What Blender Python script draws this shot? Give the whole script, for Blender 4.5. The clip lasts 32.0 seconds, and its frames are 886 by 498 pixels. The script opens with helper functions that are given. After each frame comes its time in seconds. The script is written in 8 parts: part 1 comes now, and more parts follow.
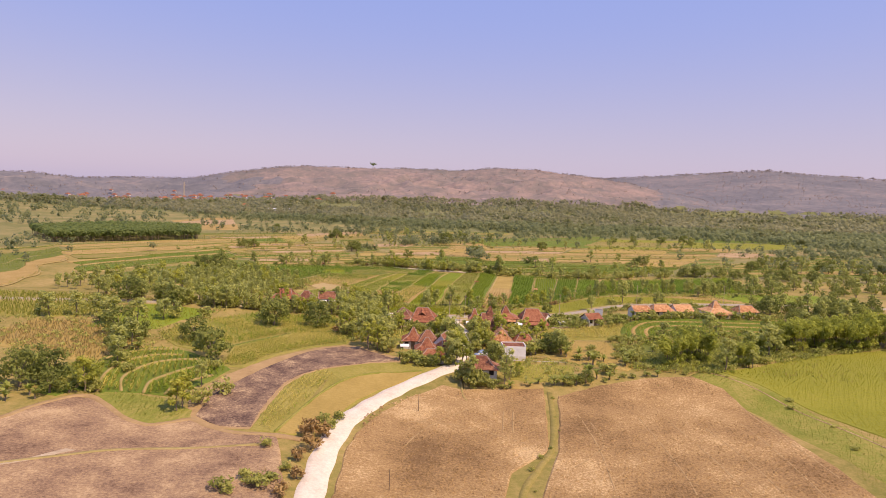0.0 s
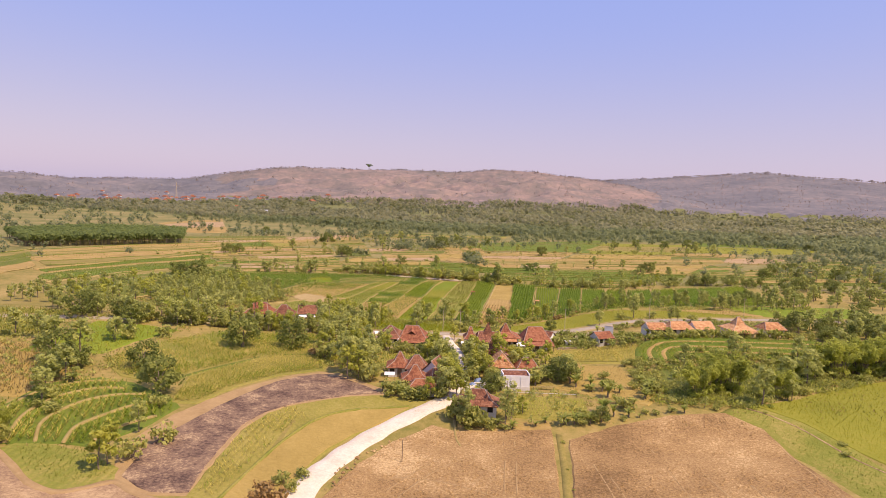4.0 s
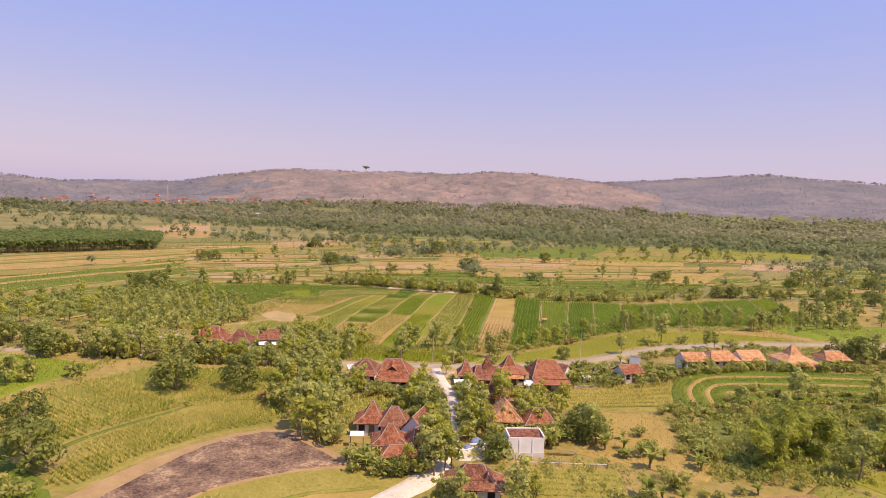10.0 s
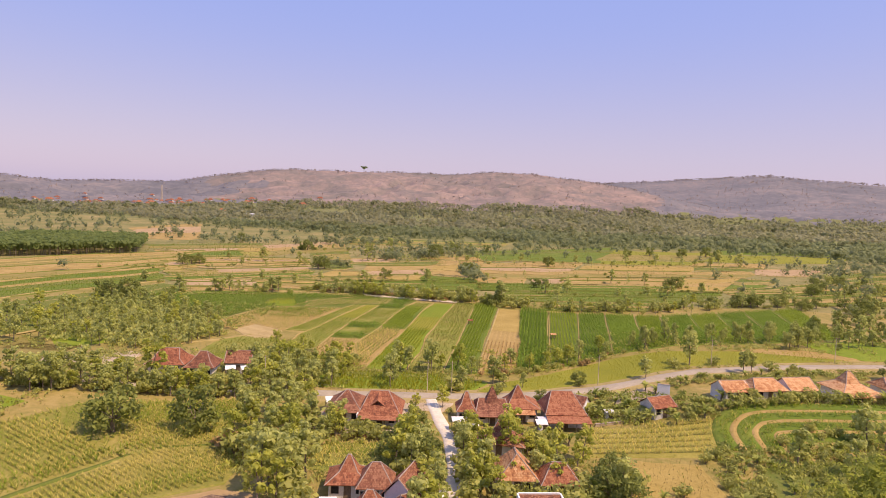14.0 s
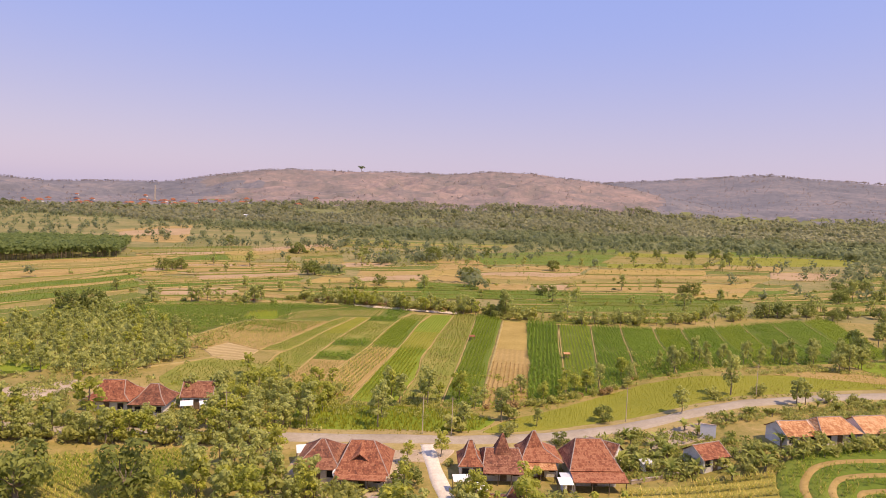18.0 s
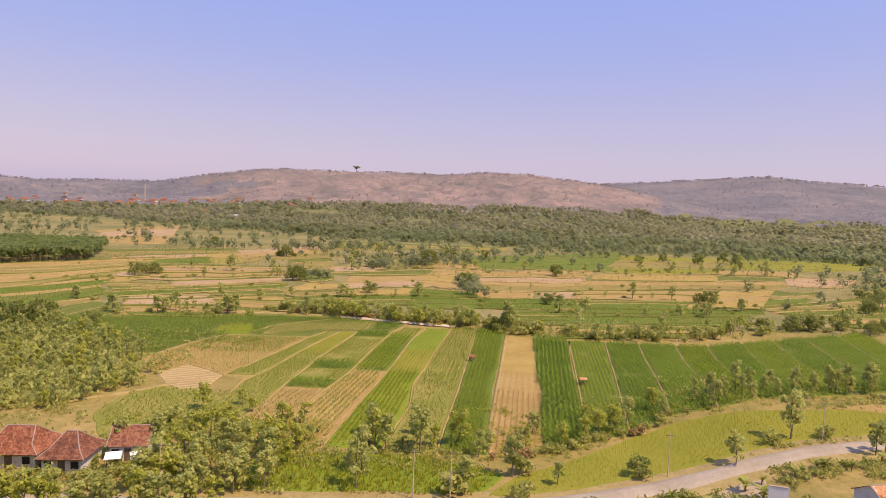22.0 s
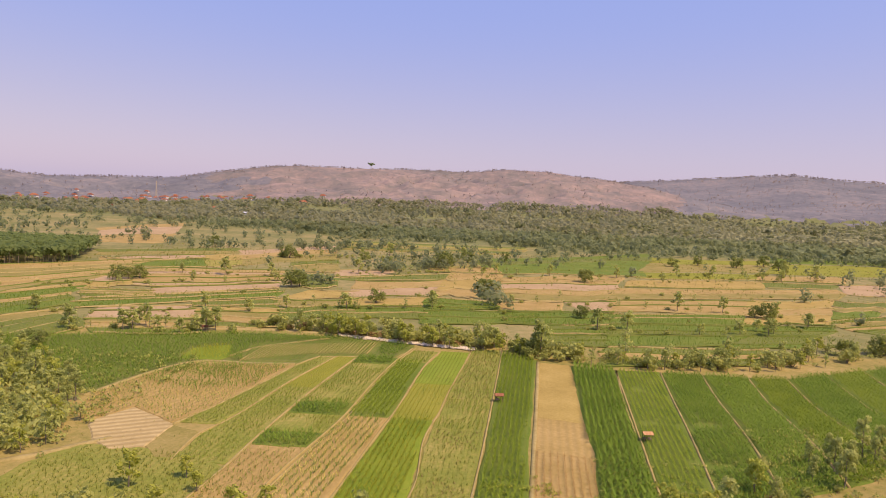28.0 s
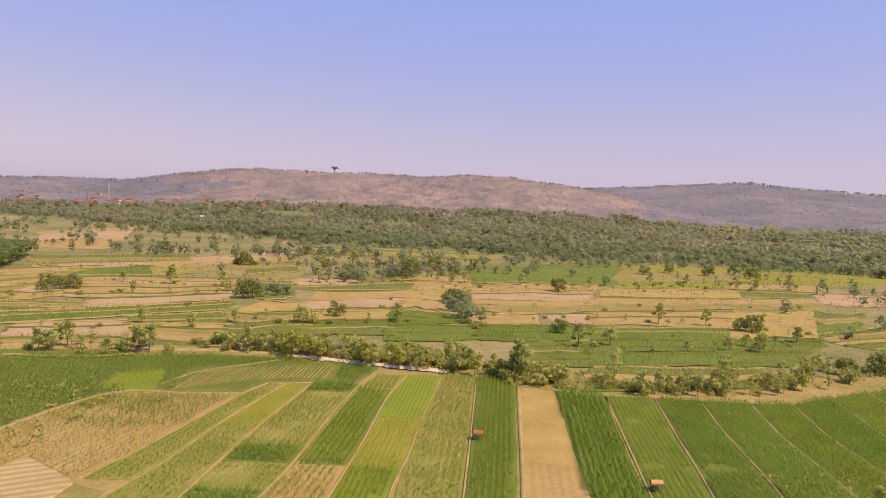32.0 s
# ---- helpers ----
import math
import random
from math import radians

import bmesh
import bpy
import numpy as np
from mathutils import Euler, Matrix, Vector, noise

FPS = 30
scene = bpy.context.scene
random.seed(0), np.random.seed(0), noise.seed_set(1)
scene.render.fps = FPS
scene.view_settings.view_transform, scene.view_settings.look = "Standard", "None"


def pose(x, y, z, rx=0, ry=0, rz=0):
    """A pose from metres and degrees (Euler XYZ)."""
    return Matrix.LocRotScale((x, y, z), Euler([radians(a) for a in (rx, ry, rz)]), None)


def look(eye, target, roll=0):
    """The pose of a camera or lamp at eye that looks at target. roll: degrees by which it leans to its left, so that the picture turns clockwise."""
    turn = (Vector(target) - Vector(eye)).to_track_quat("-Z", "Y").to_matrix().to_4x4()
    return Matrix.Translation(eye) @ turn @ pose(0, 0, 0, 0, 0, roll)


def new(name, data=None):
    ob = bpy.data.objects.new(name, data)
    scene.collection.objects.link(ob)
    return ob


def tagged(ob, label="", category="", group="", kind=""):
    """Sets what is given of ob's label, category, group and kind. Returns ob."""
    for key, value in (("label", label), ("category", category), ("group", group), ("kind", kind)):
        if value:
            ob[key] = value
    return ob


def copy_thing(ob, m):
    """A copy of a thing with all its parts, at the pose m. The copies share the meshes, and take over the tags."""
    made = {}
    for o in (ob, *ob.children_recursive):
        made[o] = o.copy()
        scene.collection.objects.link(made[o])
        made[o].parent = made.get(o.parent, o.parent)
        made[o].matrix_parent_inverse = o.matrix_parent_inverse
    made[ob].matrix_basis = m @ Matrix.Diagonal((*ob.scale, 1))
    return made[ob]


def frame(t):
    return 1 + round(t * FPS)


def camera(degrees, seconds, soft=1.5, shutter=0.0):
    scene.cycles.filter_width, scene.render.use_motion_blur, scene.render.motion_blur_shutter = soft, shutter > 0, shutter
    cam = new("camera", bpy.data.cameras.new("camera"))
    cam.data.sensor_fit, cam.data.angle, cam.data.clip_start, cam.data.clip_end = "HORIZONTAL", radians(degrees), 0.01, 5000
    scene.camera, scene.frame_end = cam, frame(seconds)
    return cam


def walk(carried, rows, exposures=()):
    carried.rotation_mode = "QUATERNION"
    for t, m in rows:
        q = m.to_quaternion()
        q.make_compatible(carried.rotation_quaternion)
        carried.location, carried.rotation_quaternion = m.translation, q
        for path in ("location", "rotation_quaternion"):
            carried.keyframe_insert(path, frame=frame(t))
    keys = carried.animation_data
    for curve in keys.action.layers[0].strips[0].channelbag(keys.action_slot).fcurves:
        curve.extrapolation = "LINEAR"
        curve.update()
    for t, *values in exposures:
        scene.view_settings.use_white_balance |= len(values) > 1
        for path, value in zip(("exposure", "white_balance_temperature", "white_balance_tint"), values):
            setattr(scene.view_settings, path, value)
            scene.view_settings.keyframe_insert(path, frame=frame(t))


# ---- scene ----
cam = camera(69.1, 32.0, 0.7)
PATH = [
    (0, (-1.048, 1.49, 42.77), (-1.095, 3.483, 42.606), 2.0),
    (1, (-0.934, 7.381, 42.916), (-0.98, 9.374, 42.755), 2.1),
    (2, (-0.839, 12.903, 43.153), (-0.881, 14.897, 42.994), 2.2),
    (3, (-0.558, 19.016, 43.471), (-0.596, 21.009, 43.312), 2.1),
    (5.5, (-0.034, 34.142, 43.783), (-0.072, 36.136, 43.626), 2.2),
    (6, (0.092, 37.04, 43.912), (0.054, 39.034, 43.757), 2.2),
    (7, (0.224, 43.21, 43.786), (0.188, 45.204, 43.632), 2.2),
    (8, (0.335, 49.533, 43.715), (0.303, 51.527, 43.562), 2.2),
    (9, (0.843, 56.094, 43.618), (0.812, 58.088, 43.465), 2.0),
    (10, (1.24, 62.729, 43.51), (1.206, 64.723, 43.359), 2.1),
    (11, (1.597, 68.84, 43.443), (1.561, 70.834, 43.292), 2.1),
    (12, (1.64, 75.083, 43.395), (1.605, 77.077, 43.246), 2.1),
    (13, (1.426, 81.341, 43.52), (1.393, 83.335, 43.371), 2.1),
    (14, (1.313, 87.434, 43.699), (1.282, 89.428, 43.55), 2.2),
    (16.5, (0.937, 102.187, 44.228), (0.908, 104.181, 44.079), 2.2),
    (17, (0.922, 105.658, 44.232), (0.894, 107.652, 44.083), 2.2),
    (18, (0.867, 112.74, 44.125), (0.841, 114.734, 43.976), 2.1),
    (19, (0.939, 119.337, 44.235), (0.913, 121.332, 44.085), 2.1),
    (20, (0.761, 126.192, 44.216), (0.736, 128.186, 44.068), 2.2),
    (21, (0.547, 132.747, 44.012), (0.527, 134.741, 43.864), 2.2),
    (22, (0.314, 139.497, 43.765), (0.301, 141.492, 43.619), 2.3),
    (23, (0.182, 145.734, 43.424), (0.175, 147.728, 43.28), 2.4),
    (24, (0.202, 152.567, 43.676), (0.187, 154.561, 43.529), 2.2),
    (25, (0.287, 159.373, 43.483), (0.264, 161.367, 43.337), 2.2),
    (25.5, (-0.109, 162.936, 43.437), (-0.146, 164.93, 43.289), 2.3),
    (27.5, (-0.736, 174.525, 43.616), (-0.794, 176.518, 43.462), 2.4),
    (28, (-0.978, 177.639, 43.547), (-1.038, 179.632, 43.392), 2.5),
    (29, (-1.24, 183.37, 43.601), (-1.302, 185.362, 43.444), 2.5),
    (30, (-1.613, 189.455, 43.606), (-1.666, 191.448, 43.451), 2.7),
    (31, (-2.156, 194.237, 43.709), (-2.158, 196.232, 43.562), 2.7),
    (32, (-2.595, 198.608, 43.085), (-2.545, 200.603, 42.951), 2.9),
]
walk(cam, [(t, look(eye, target, roll)) for t, eye, target, roll in PATH],
     exposures=[(0, 0.19, 8800, 20), (1.6, 0.28, 8800, 20), (16, 0.28, 8800, 20), (24, 0.24, 8800, 19), (32, 0.2, 8800, 19)])

# ---- world and sun ----
SUN_AZ, SUN_EL = 118.0, 57.0  # degrees clockwise from +y, and above the horizon
world = bpy.data.worlds.new("sky")
scene.world = world
world.use_nodes = True
wn, wl = world.node_tree.nodes, world.node_tree.links
wn.clear()
sky = wn.new("ShaderNodeTexSky")
sky.sky_type, sky.sun_disc = "NISHITA", False
sky.sun_elevation, sky.sun_rotation = radians(SUN_EL), radians(SUN_AZ)
sky.altitude, sky.air_density, sky.dust_density, sky.ozone_density = 100, 1.0, 1.4, 1.5
tint = wn.new("ShaderNodeMix")
tint.data_type, tint.blend_type = "RGBA", "MULTIPLY"
tint.inputs[0].default_value = 1.0
tint.inputs[7].default_value = (1.2, 0.84, 0.4, 1)
haze = wn.new("ShaderNodeMix")  # a milky haze, paler towards the horizon all round
haze.data_type = "RGBA"
haze.inputs[0].default_value = 0.72
where = wn.new("ShaderNodeTexCoord")
height = wn.new("ShaderNodeSeparateXYZ")
fade = wn.new("ShaderNodeValToRGB")
fade.color_ramp.interpolation = "EASE"
fade.color_ramp.elements[0].position, fade.color_ramp.elements[0].color = 0.0, (0.295, 0.352, 0.68, 1)
fade.color_ramp.elements[1].position, fade.color_ramp.elements[1].color = 0.30, (0.165, 0.303, 0.86, 1)
scale = wn.new("ShaderNodeVectorMath")
scale.operation = "SCALE"
scale.inputs[3].default_value = 10.0
bg = wn.new("ShaderNodeBackground")
bg.inputs[1].default_value = 0.131
out = wn.new("ShaderNodeOutputWorld")
wl.new(sky.outputs[0], tint.inputs[6])
wl.new(tint.outputs[2], haze.inputs[6])
wl.new(where.outputs["Generated"], height.inputs[0])
wl.new(height.outputs[2], fade.inputs[0])
wl.new(fade.outputs[0], scale.inputs[0])
wl.new(scale.outputs[0], haze.inputs[7])
wl.new(haze.outputs[2], bg.inputs[0])
wl.new(bg.outputs[0], out.inputs[0])

sun = new("sun", bpy.data.lights.new("sun", "SUN"))
sun.data.energy, sun.data.angle, sun.data.color = 3.65, radians(0.53), (1.0, 0.905, 0.79)
az, el = radians(SUN_AZ), radians(SUN_EL)
SUN_FROM = Vector((math.sin(az) * math.cos(el), math.cos(az) * math.cos(el), math.sin(el)))
sun.matrix_world = look(SUN_FROM * 500, (0, 0, 0))

# ---- materials ----


def shader(name):
    m = bpy.data.materials.new(name)
    m.use_nodes = True
    m.node_tree.nodes.clear()
    return m, m.node_tree.nodes, m.node_tree.links


def ramp_node(n, stops):
    r = n.new("ShaderNodeValToRGB")
    e = r.color_ramp.elements
    while len(e) < len(stops):
        e.new(0.5)
    for k, (at, col) in zip(e, stops):
        k.position, k.color = at, (*col, 1)
    return r


def soil(name, cols, big=0.06, small=1.2, rough=0.95, rows=None, row_cols=None, bump=0.6, row_mix=0.7, contrast=1.0):
    """Earth, grass or stubble: patches, clods and, where rows is the gap in metres, furrows along the UV's v."""
    m, n, l = shader(name)
    co = n.new("ShaderNodeTexCoord")
    src = co.outputs["Object"]
    a = n.new("ShaderNodeTexNoise")
    a.inputs["Scale"].default_value, a.inputs["Detail"].default_value, a.inputs["Roughness"].default_value = big, 6, 0.65
    b = n.new("ShaderNodeTexNoise")
    b.inputs["Scale"].default_value, b.inputs["Detail"].default_value, b.inputs["Roughness"].default_value = small, 8, 0.75
    l.new(src, a.inputs["Vector"])
    l.new(src, b.inputs["Vector"])
    add = n.new("ShaderNodeMath")
    add.operation = "MULTIPLY_ADD"
    add.inputs[1].default_value = 0.5
    half = n.new("ShaderNodeMath")
    half.operation = "MULTIPLY"
    half.inputs[1].default_value = 0.5
    l.new(b.outputs["Fac"], half.inputs[0])
    l.new(a.outputs["Fac"], add.inputs[0])
    l.new(half.outputs[0], add.inputs[2])
    k = len(cols)
    r = ramp_node(n, [(0.5 + (0.28 * i / (k - 1) - 0.14) / contrast, c) for i, c in enumerate(cols)])
    l.new(add.outputs[0], r.inputs[0])
    col, height = r.outputs[0], b.outputs["Fac"]
    if rows:
        w = n.new("ShaderNodeTexWave")
        w.wave_type, w.bands_direction = "BANDS", "X"
        w.inputs["Scale"].default_value = 0.31416 / rows
        w.inputs["Distortion"].default_value, w.inputs["Detail"].default_value = 1.2, 3
        w.inputs["Detail Scale"].default_value = 1.5
        l.new(co.outputs["UV"], w.inputs["Vector"])
        mx = n.new("ShaderNodeMix")
        mx.data_type = "RGBA"
        f = n.new("ShaderNodeMath")
        f.operation = "MULTIPLY"
        f.inputs[1].default_value = row_mix
        l.new(w.outputs["Fac"], f.inputs[0])
        l.new(f.outputs[0], mx.inputs[0])
        l.new(col, mx.inputs[6])
        mx.inputs[7].default_value = (*row_cols, 1)
        col = mx.outputs[2]
        hm = n.new("ShaderNodeMath")
        hm.operation = "MULTIPLY_ADD"
        hm.inputs[1].default_value = row_mix
        l.new(w.outputs["Fac"], hm.inputs[0])
        l.new(height, hm.inputs[2])
        height = hm.outputs[0]
    bp = n.new("ShaderNodeBump")
    bp.inputs["Strength"].default_value, bp.inputs["Distance"].default_value = bump, 0.25
    l.new(height, bp.inputs["Height"])
    p = n.new("ShaderNodeBsdfPrincipled")
    p.inputs["Roughness"].default_value, p.inputs["Specular IOR Level"].default_value = rough, 0.15
    o = n.new("ShaderNodeOutputMaterial")
    l.new(col, p.inputs["Base Color"])
    l.new(bp.outputs[0], p.inputs["Normal"])
    l.new(p.outputs[0], o.inputs[0])
    return m


def leafy(name, dark, light, through_light=0.3, patch=0.12):
    """Leaves: colour varies leaf by leaf, plant by plant and over the ground."""
    m, n, l = shader(name)
    geo, inf, co = n.new("ShaderNodeNewGeometry"), n.new("ShaderNodeObjectInfo"), n.new("ShaderNodeTexCoord")
    a = n.new("ShaderNodeTexNoise")
    a.inputs["Scale"].default_value, a.inputs["Detail"].default_value = patch, 4
    l.new(co.outputs["Object"], a.inputs["Vector"])
    s1 = n.new("ShaderNodeMath")
    s1.operation = "MULTIPLY_ADD"
    s1.inputs[1].default_value = 0.55
    l.new(geo.outputs["Random Per Island"], s1.inputs[0])
    s0 = n.new("ShaderNodeMath")
    s0.operation = "MULTIPLY_ADD"
    s0.inputs[1].default_value, s0.inputs[2].default_value = 0.3, -0.2
    l.new(inf.outputs["Random"], s0.inputs[0])
    s2 = n.new("ShaderNodeMath")
    s2.operation = "MULTIPLY_ADD"
    s2.inputs[1].default_value = 0.9
    l.new(a.outputs["Fac"], s2.inputs[0])
    l.new(s0.outputs[0], s2.inputs[2])
    l.new(s2.outputs[0], s1.inputs[2])
    mid = tuple((p + q) / 2 for p, q in zip(dark, light))
    r = ramp_node(n, [(0.1, dark), (0.5, mid), (0.95, light)])
    l.new(s1.outputs[0], r.inputs[0])
    d, t, mix = n.new("ShaderNodeBsdfPrincipled"), n.new("ShaderNodeBsdfTranslucent"), n.new("ShaderNodeMixShader")
    d.inputs["Roughness"].default_value, d.inputs["Specular IOR Level"].default_value = 0.6, 0.12
    mix.inputs[0].default_value = through_light
    l.new(r.outputs[0], d.inputs["Base Color"])
    l.new(r.outputs[0], t.inputs["Color"])
    l.new(d.outputs[0], mix.inputs[1])
    l.new(t.outputs[0], mix.inputs[2])
    o = n.new("ShaderNodeOutputMaterial")
    l.new(mix.outputs[0], o.inputs[0])
    return m


M = {}
M["ground"] = soil("dry_grass_and_earth", [(0.165, 0.165, 0.04), (0.245, 0.205, 0.06), (0.34, 0.255, 0.09), (0.43, 0.31, 0.135)], 0.035, 0.5)
M["plain"] = soil("far_plain", [(0.14, 0.155, 0.05), (0.19, 0.185, 0.066), (0.27, 0.228, 0.092), (0.375, 0.285, 0.138)], 0.02, 0.15, bump=0.2)
M["wood_floor"] = soil("woodland_floor", [(0.13, 0.15, 0.055), (0.16, 0.175, 0.065), (0.195, 0.195, 0.08), (0.27, 0.235, 0.11)], 0.012, 0.12, bump=0.4)
M["fresh"] = soil("fresh_green_crop", [(0.13, 0.19, 0.02), (0.18, 0.24, 0.028), (0.245, 0.28, 0.04)], 0.08, 1.2)
M["dull"] = soil("dull_green_terrace", [(0.095, 0.135, 0.025), (0.135, 0.165, 0.034), (0.21, 0.205, 0.055)], 0.06, 0.9, rows=2.0, row_cols=(0.22, 0.205, 0.065), row_mix=0.3)
M["pink"] = soil("pinkish_stubble", [(0.33, 0.22, 0.115), (0.41, 0.28, 0.155), (0.49, 0.345, 0.205)], 0.05, 0.9, rows=1.8, row_cols=(0.36, 0.26, 0.13), row_mix=0.3)
M["dry"] = soil("dry_weedy_terrace", [(0.19, 0.17, 0.045), (0.265, 0.215, 0.065), (0.35, 0.265, 0.10)], 0.08, 1.2)
M["track"] = soil("pressed_earth", [(0.32, 0.21, 0.10), (0.38, 0.255, 0.125), (0.44, 0.305, 0.15)], 0.3, 1.5)
# Dry brown hill colours, greyed towards mauve to carry the distance haze.
M["hill"] = soil("hazed_dry_teak_hillside", [(0.15, 0.14, 0.128), (0.195, 0.167, 0.15), (0.255, 0.198, 0.175), (0.335, 0.245, 0.208)], 0.006, 0.04, bump=0.9, contrast=1.3)
M["hill_far"] = soil("hazed_wooded_far_hillside", [(0.128, 0.13, 0.142), (0.158, 0.155, 0.165), (0.195, 0.182, 0.185), (0.25, 0.215, 0.205)], 0.005, 0.04, bump=0.8, contrast=1.2)
M["burnt"] = soil("burnt_stubble", [(0.15, 0.09, 0.058), (0.265, 0.168, 0.105), (0.37, 0.245, 0.14), (0.50, 0.35, 0.20)], 0.13, 2.2, contrast=1.3)
M["char"] = soil("charred_stubble", [(0.08, 0.05, 0.041), (0.17, 0.108, 0.078), (0.28, 0.185, 0.12), (0.50, 0.36, 0.21)], 0.16, 2.0, contrast=1.4)
M["ploughed"] = soil("ploughed_earth", [(0.20, 0.12, 0.055), (0.33, 0.205, 0.092), (0.42, 0.27, 0.122), (0.62, 0.44, 0.23)], 0.05, 2.2,
                     rows=0.9, row_cols=(0.27, 0.165, 0.073), row_mix=0.14, bump=1.0, contrast=1.5)
M["stubble"] = soil("rice_stubble", [(0.27, 0.185, 0.06), (0.355, 0.245, 0.085), (0.415, 0.285, 0.11), (0.50, 0.35, 0.15)], 0.08, 1.2,
                    rows=1.5, row_cols=(0.28, 0.20, 0.07), row_mix=0.35)
M["pale"] = soil("pale_bed", [(0.38, 0.28, 0.125), (0.47, 0.35, 0.165), (0.54, 0.41, 0.20)], 0.1, 1.2,
                 rows=1.9, row_cols=(0.27, 0.195, 0.08), row_mix=0.6)
M["gold"] = soil("ripe_grass", [(0.29, 0.205, 0.06), (0.37, 0.265, 0.082), (0.445, 0.32, 0.11)], 0.1, 1.4)
M["olive"] = soil("olive_stubble", [(0.21, 0.195, 0.04), (0.285, 0.25, 0.058), (0.375, 0.31, 0.095)], 0.1, 1.6,
                  rows=1.2, row_cols=(0.35, 0.285, 0.085), row_mix=0.16)
M["green"] = soil("green_soil", [(0.09, 0.145, 0.02), (0.125, 0.18, 0.028), (0.18, 0.205, 0.04)], 0.06, 1.2,
                  rows=1.1, row_cols=(0.20, 0.20, 0.05), row_mix=0.2)
M["weedy"] = soil("weedy_green_plot", [(0.15, 0.175, 0.03), (0.205, 0.22, 0.042), (0.285, 0.255, 0.065), (0.37, 0.30, 0.10)], 0.11, 1.6, rows=1.3, row_cols=(0.17, 0.20, 0.038), row_mix=0.35)
M["maize_floor"] = soil("weedy_maize_floor", [(0.165, 0.175, 0.035), (0.225, 0.215, 0.048), (0.30, 0.255, 0.07), (0.38, 0.305, 0.105)], 0.07, 1.4)
M["lime"] = soil("young_rice", [(0.19, 0.195, 0.027), (0.235, 0.235, 0.034), (0.28, 0.262, 0.046)], 0.05, 1.0)
M["bund"] = soil("grassy_bund", [(0.26, 0.205, 0.075), (0.36, 0.275, 0.11), (0.43, 0.335, 0.15)], 0.25, 1.8)
M["chalk"] = soil("white_gravel", [(0.55, 0.47, 0.37), (0.66, 0.58, 0.47), (0.74, 0.67, 0.56)], 0.25, 2.0, rough=0.9, bump=0.3)
M["asphalt"] = soil("worn_asphalt", [(0.30, 0.25, 0.18), (0.375, 0.315, 0.235), (0.46, 0.39, 0.30)], 0.15, 2.0, bump=0.2)
M["dirt"] = soil("bare_yard", [(0.34, 0.26, 0.17), (0.44, 0.34, 0.23), (0.54, 0.44, 0.32)], 0.2, 1.8)
M["stone"] = soil("river_stone", [(0.45, 0.36, 0.25), (0.58, 0.48, 0.35), (0.68, 0.58, 0.44)], 0.4, 2.0)

M["maize"] = leafy("maize_leaf", (0.10, 0.17, 0.016), (0.27, 0.345, 0.04))
M["maize_dark"] = leafy("dark_maize_leaf", (0.075, 0.155, 0.018), (0.205, 0.305, 0.042))
M["maize_dry"] = leafy("ripening_maize_leaf", (0.25, 0.265, 0.04), (0.68, 0.54, 0.155))
M["dry_leaf"] = leafy("withered_leaf", (0.26, 0.155, 0.055), (0.50, 0.34, 0.15))
M["rice"] = leafy("rice_blade", (0.28, 0.30, 0.03), (0.47, 0.445, 0.065), 0.5, patch=0.05)
M["grass"] = leafy("meadow_blade", (0.14, 0.19, 0.03), (0.34, 0.34, 0.075), patch=0.08)
M["straw"] = leafy("straw_blade", (0.27, 0.21, 0.07), (0.45, 0.34, 0.15), patch=0.2)
M["mango"] = leafy("dense_dark_leaf", (0.115, 0.16, 0.042), (0.345, 0.375, 0.105), 0.5)
M["teak"] = leafy("broad_teak_leaf", (0.225, 0.275, 0.07), (0.62, 0.63, 0.22), 0.55)
M["bright"] = leafy("bright_leaf", (0.24, 0.30, 0.045), (0.62, 0.61, 0.14), 0.55)
M["bamboo"] = leafy("bamboo_leaf", (0.21, 0.275, 0.05), (0.56, 0.585, 0.13), 0.55)
M["banana"] = leafy("banana_leaf", (0.14, 0.20, 0.03), (0.42, 0.44, 0.12), 0.4)
M["shrub"] = leafy("shrub_leaf", (0.205, 0.245, 0.06), (0.575, 0.56, 0.175), 0.5)
# Far wood leaves: distance haze put in as paler, greyer greens.
M["wood_far"] = leafy("hazed_far_wood_leaf", (0.22, 0.262, 0.125), (0.355, 0.38, 0.19), 0.65, patch=0.016)
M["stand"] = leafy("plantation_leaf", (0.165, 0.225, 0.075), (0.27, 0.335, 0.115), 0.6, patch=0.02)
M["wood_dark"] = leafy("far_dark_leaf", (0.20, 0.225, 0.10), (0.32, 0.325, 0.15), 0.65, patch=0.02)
# The wood farther off, with more haze put into its leaf colour.
M["wood_haze"] = leafy("hazed_wood_leaf", (0.265, 0.285, 0.16), (0.40, 0.385, 0.22), 0.65, patch=0.006)
# Hillside and crest leaves have the same haze mixed into their colour.
M["hill_tree"] = leafy("hazed_hill_tree_leaf", (0.33, 0.285, 0.25), (0.48, 0.39, 0.325), 0.65, patch=0.012)
M["crest"] = leafy("hazed_crest_tree_leaf", (0.30, 0.265, 0.25), (0.41, 0.35, 0.305), 0.6, patch=0.01)
M["bark"] = soil("grey_bark", [(0.16, 0.12, 0.085), (0.24, 0.19, 0.14), (0.33, 0.27, 0.20)], 1.5, 9)


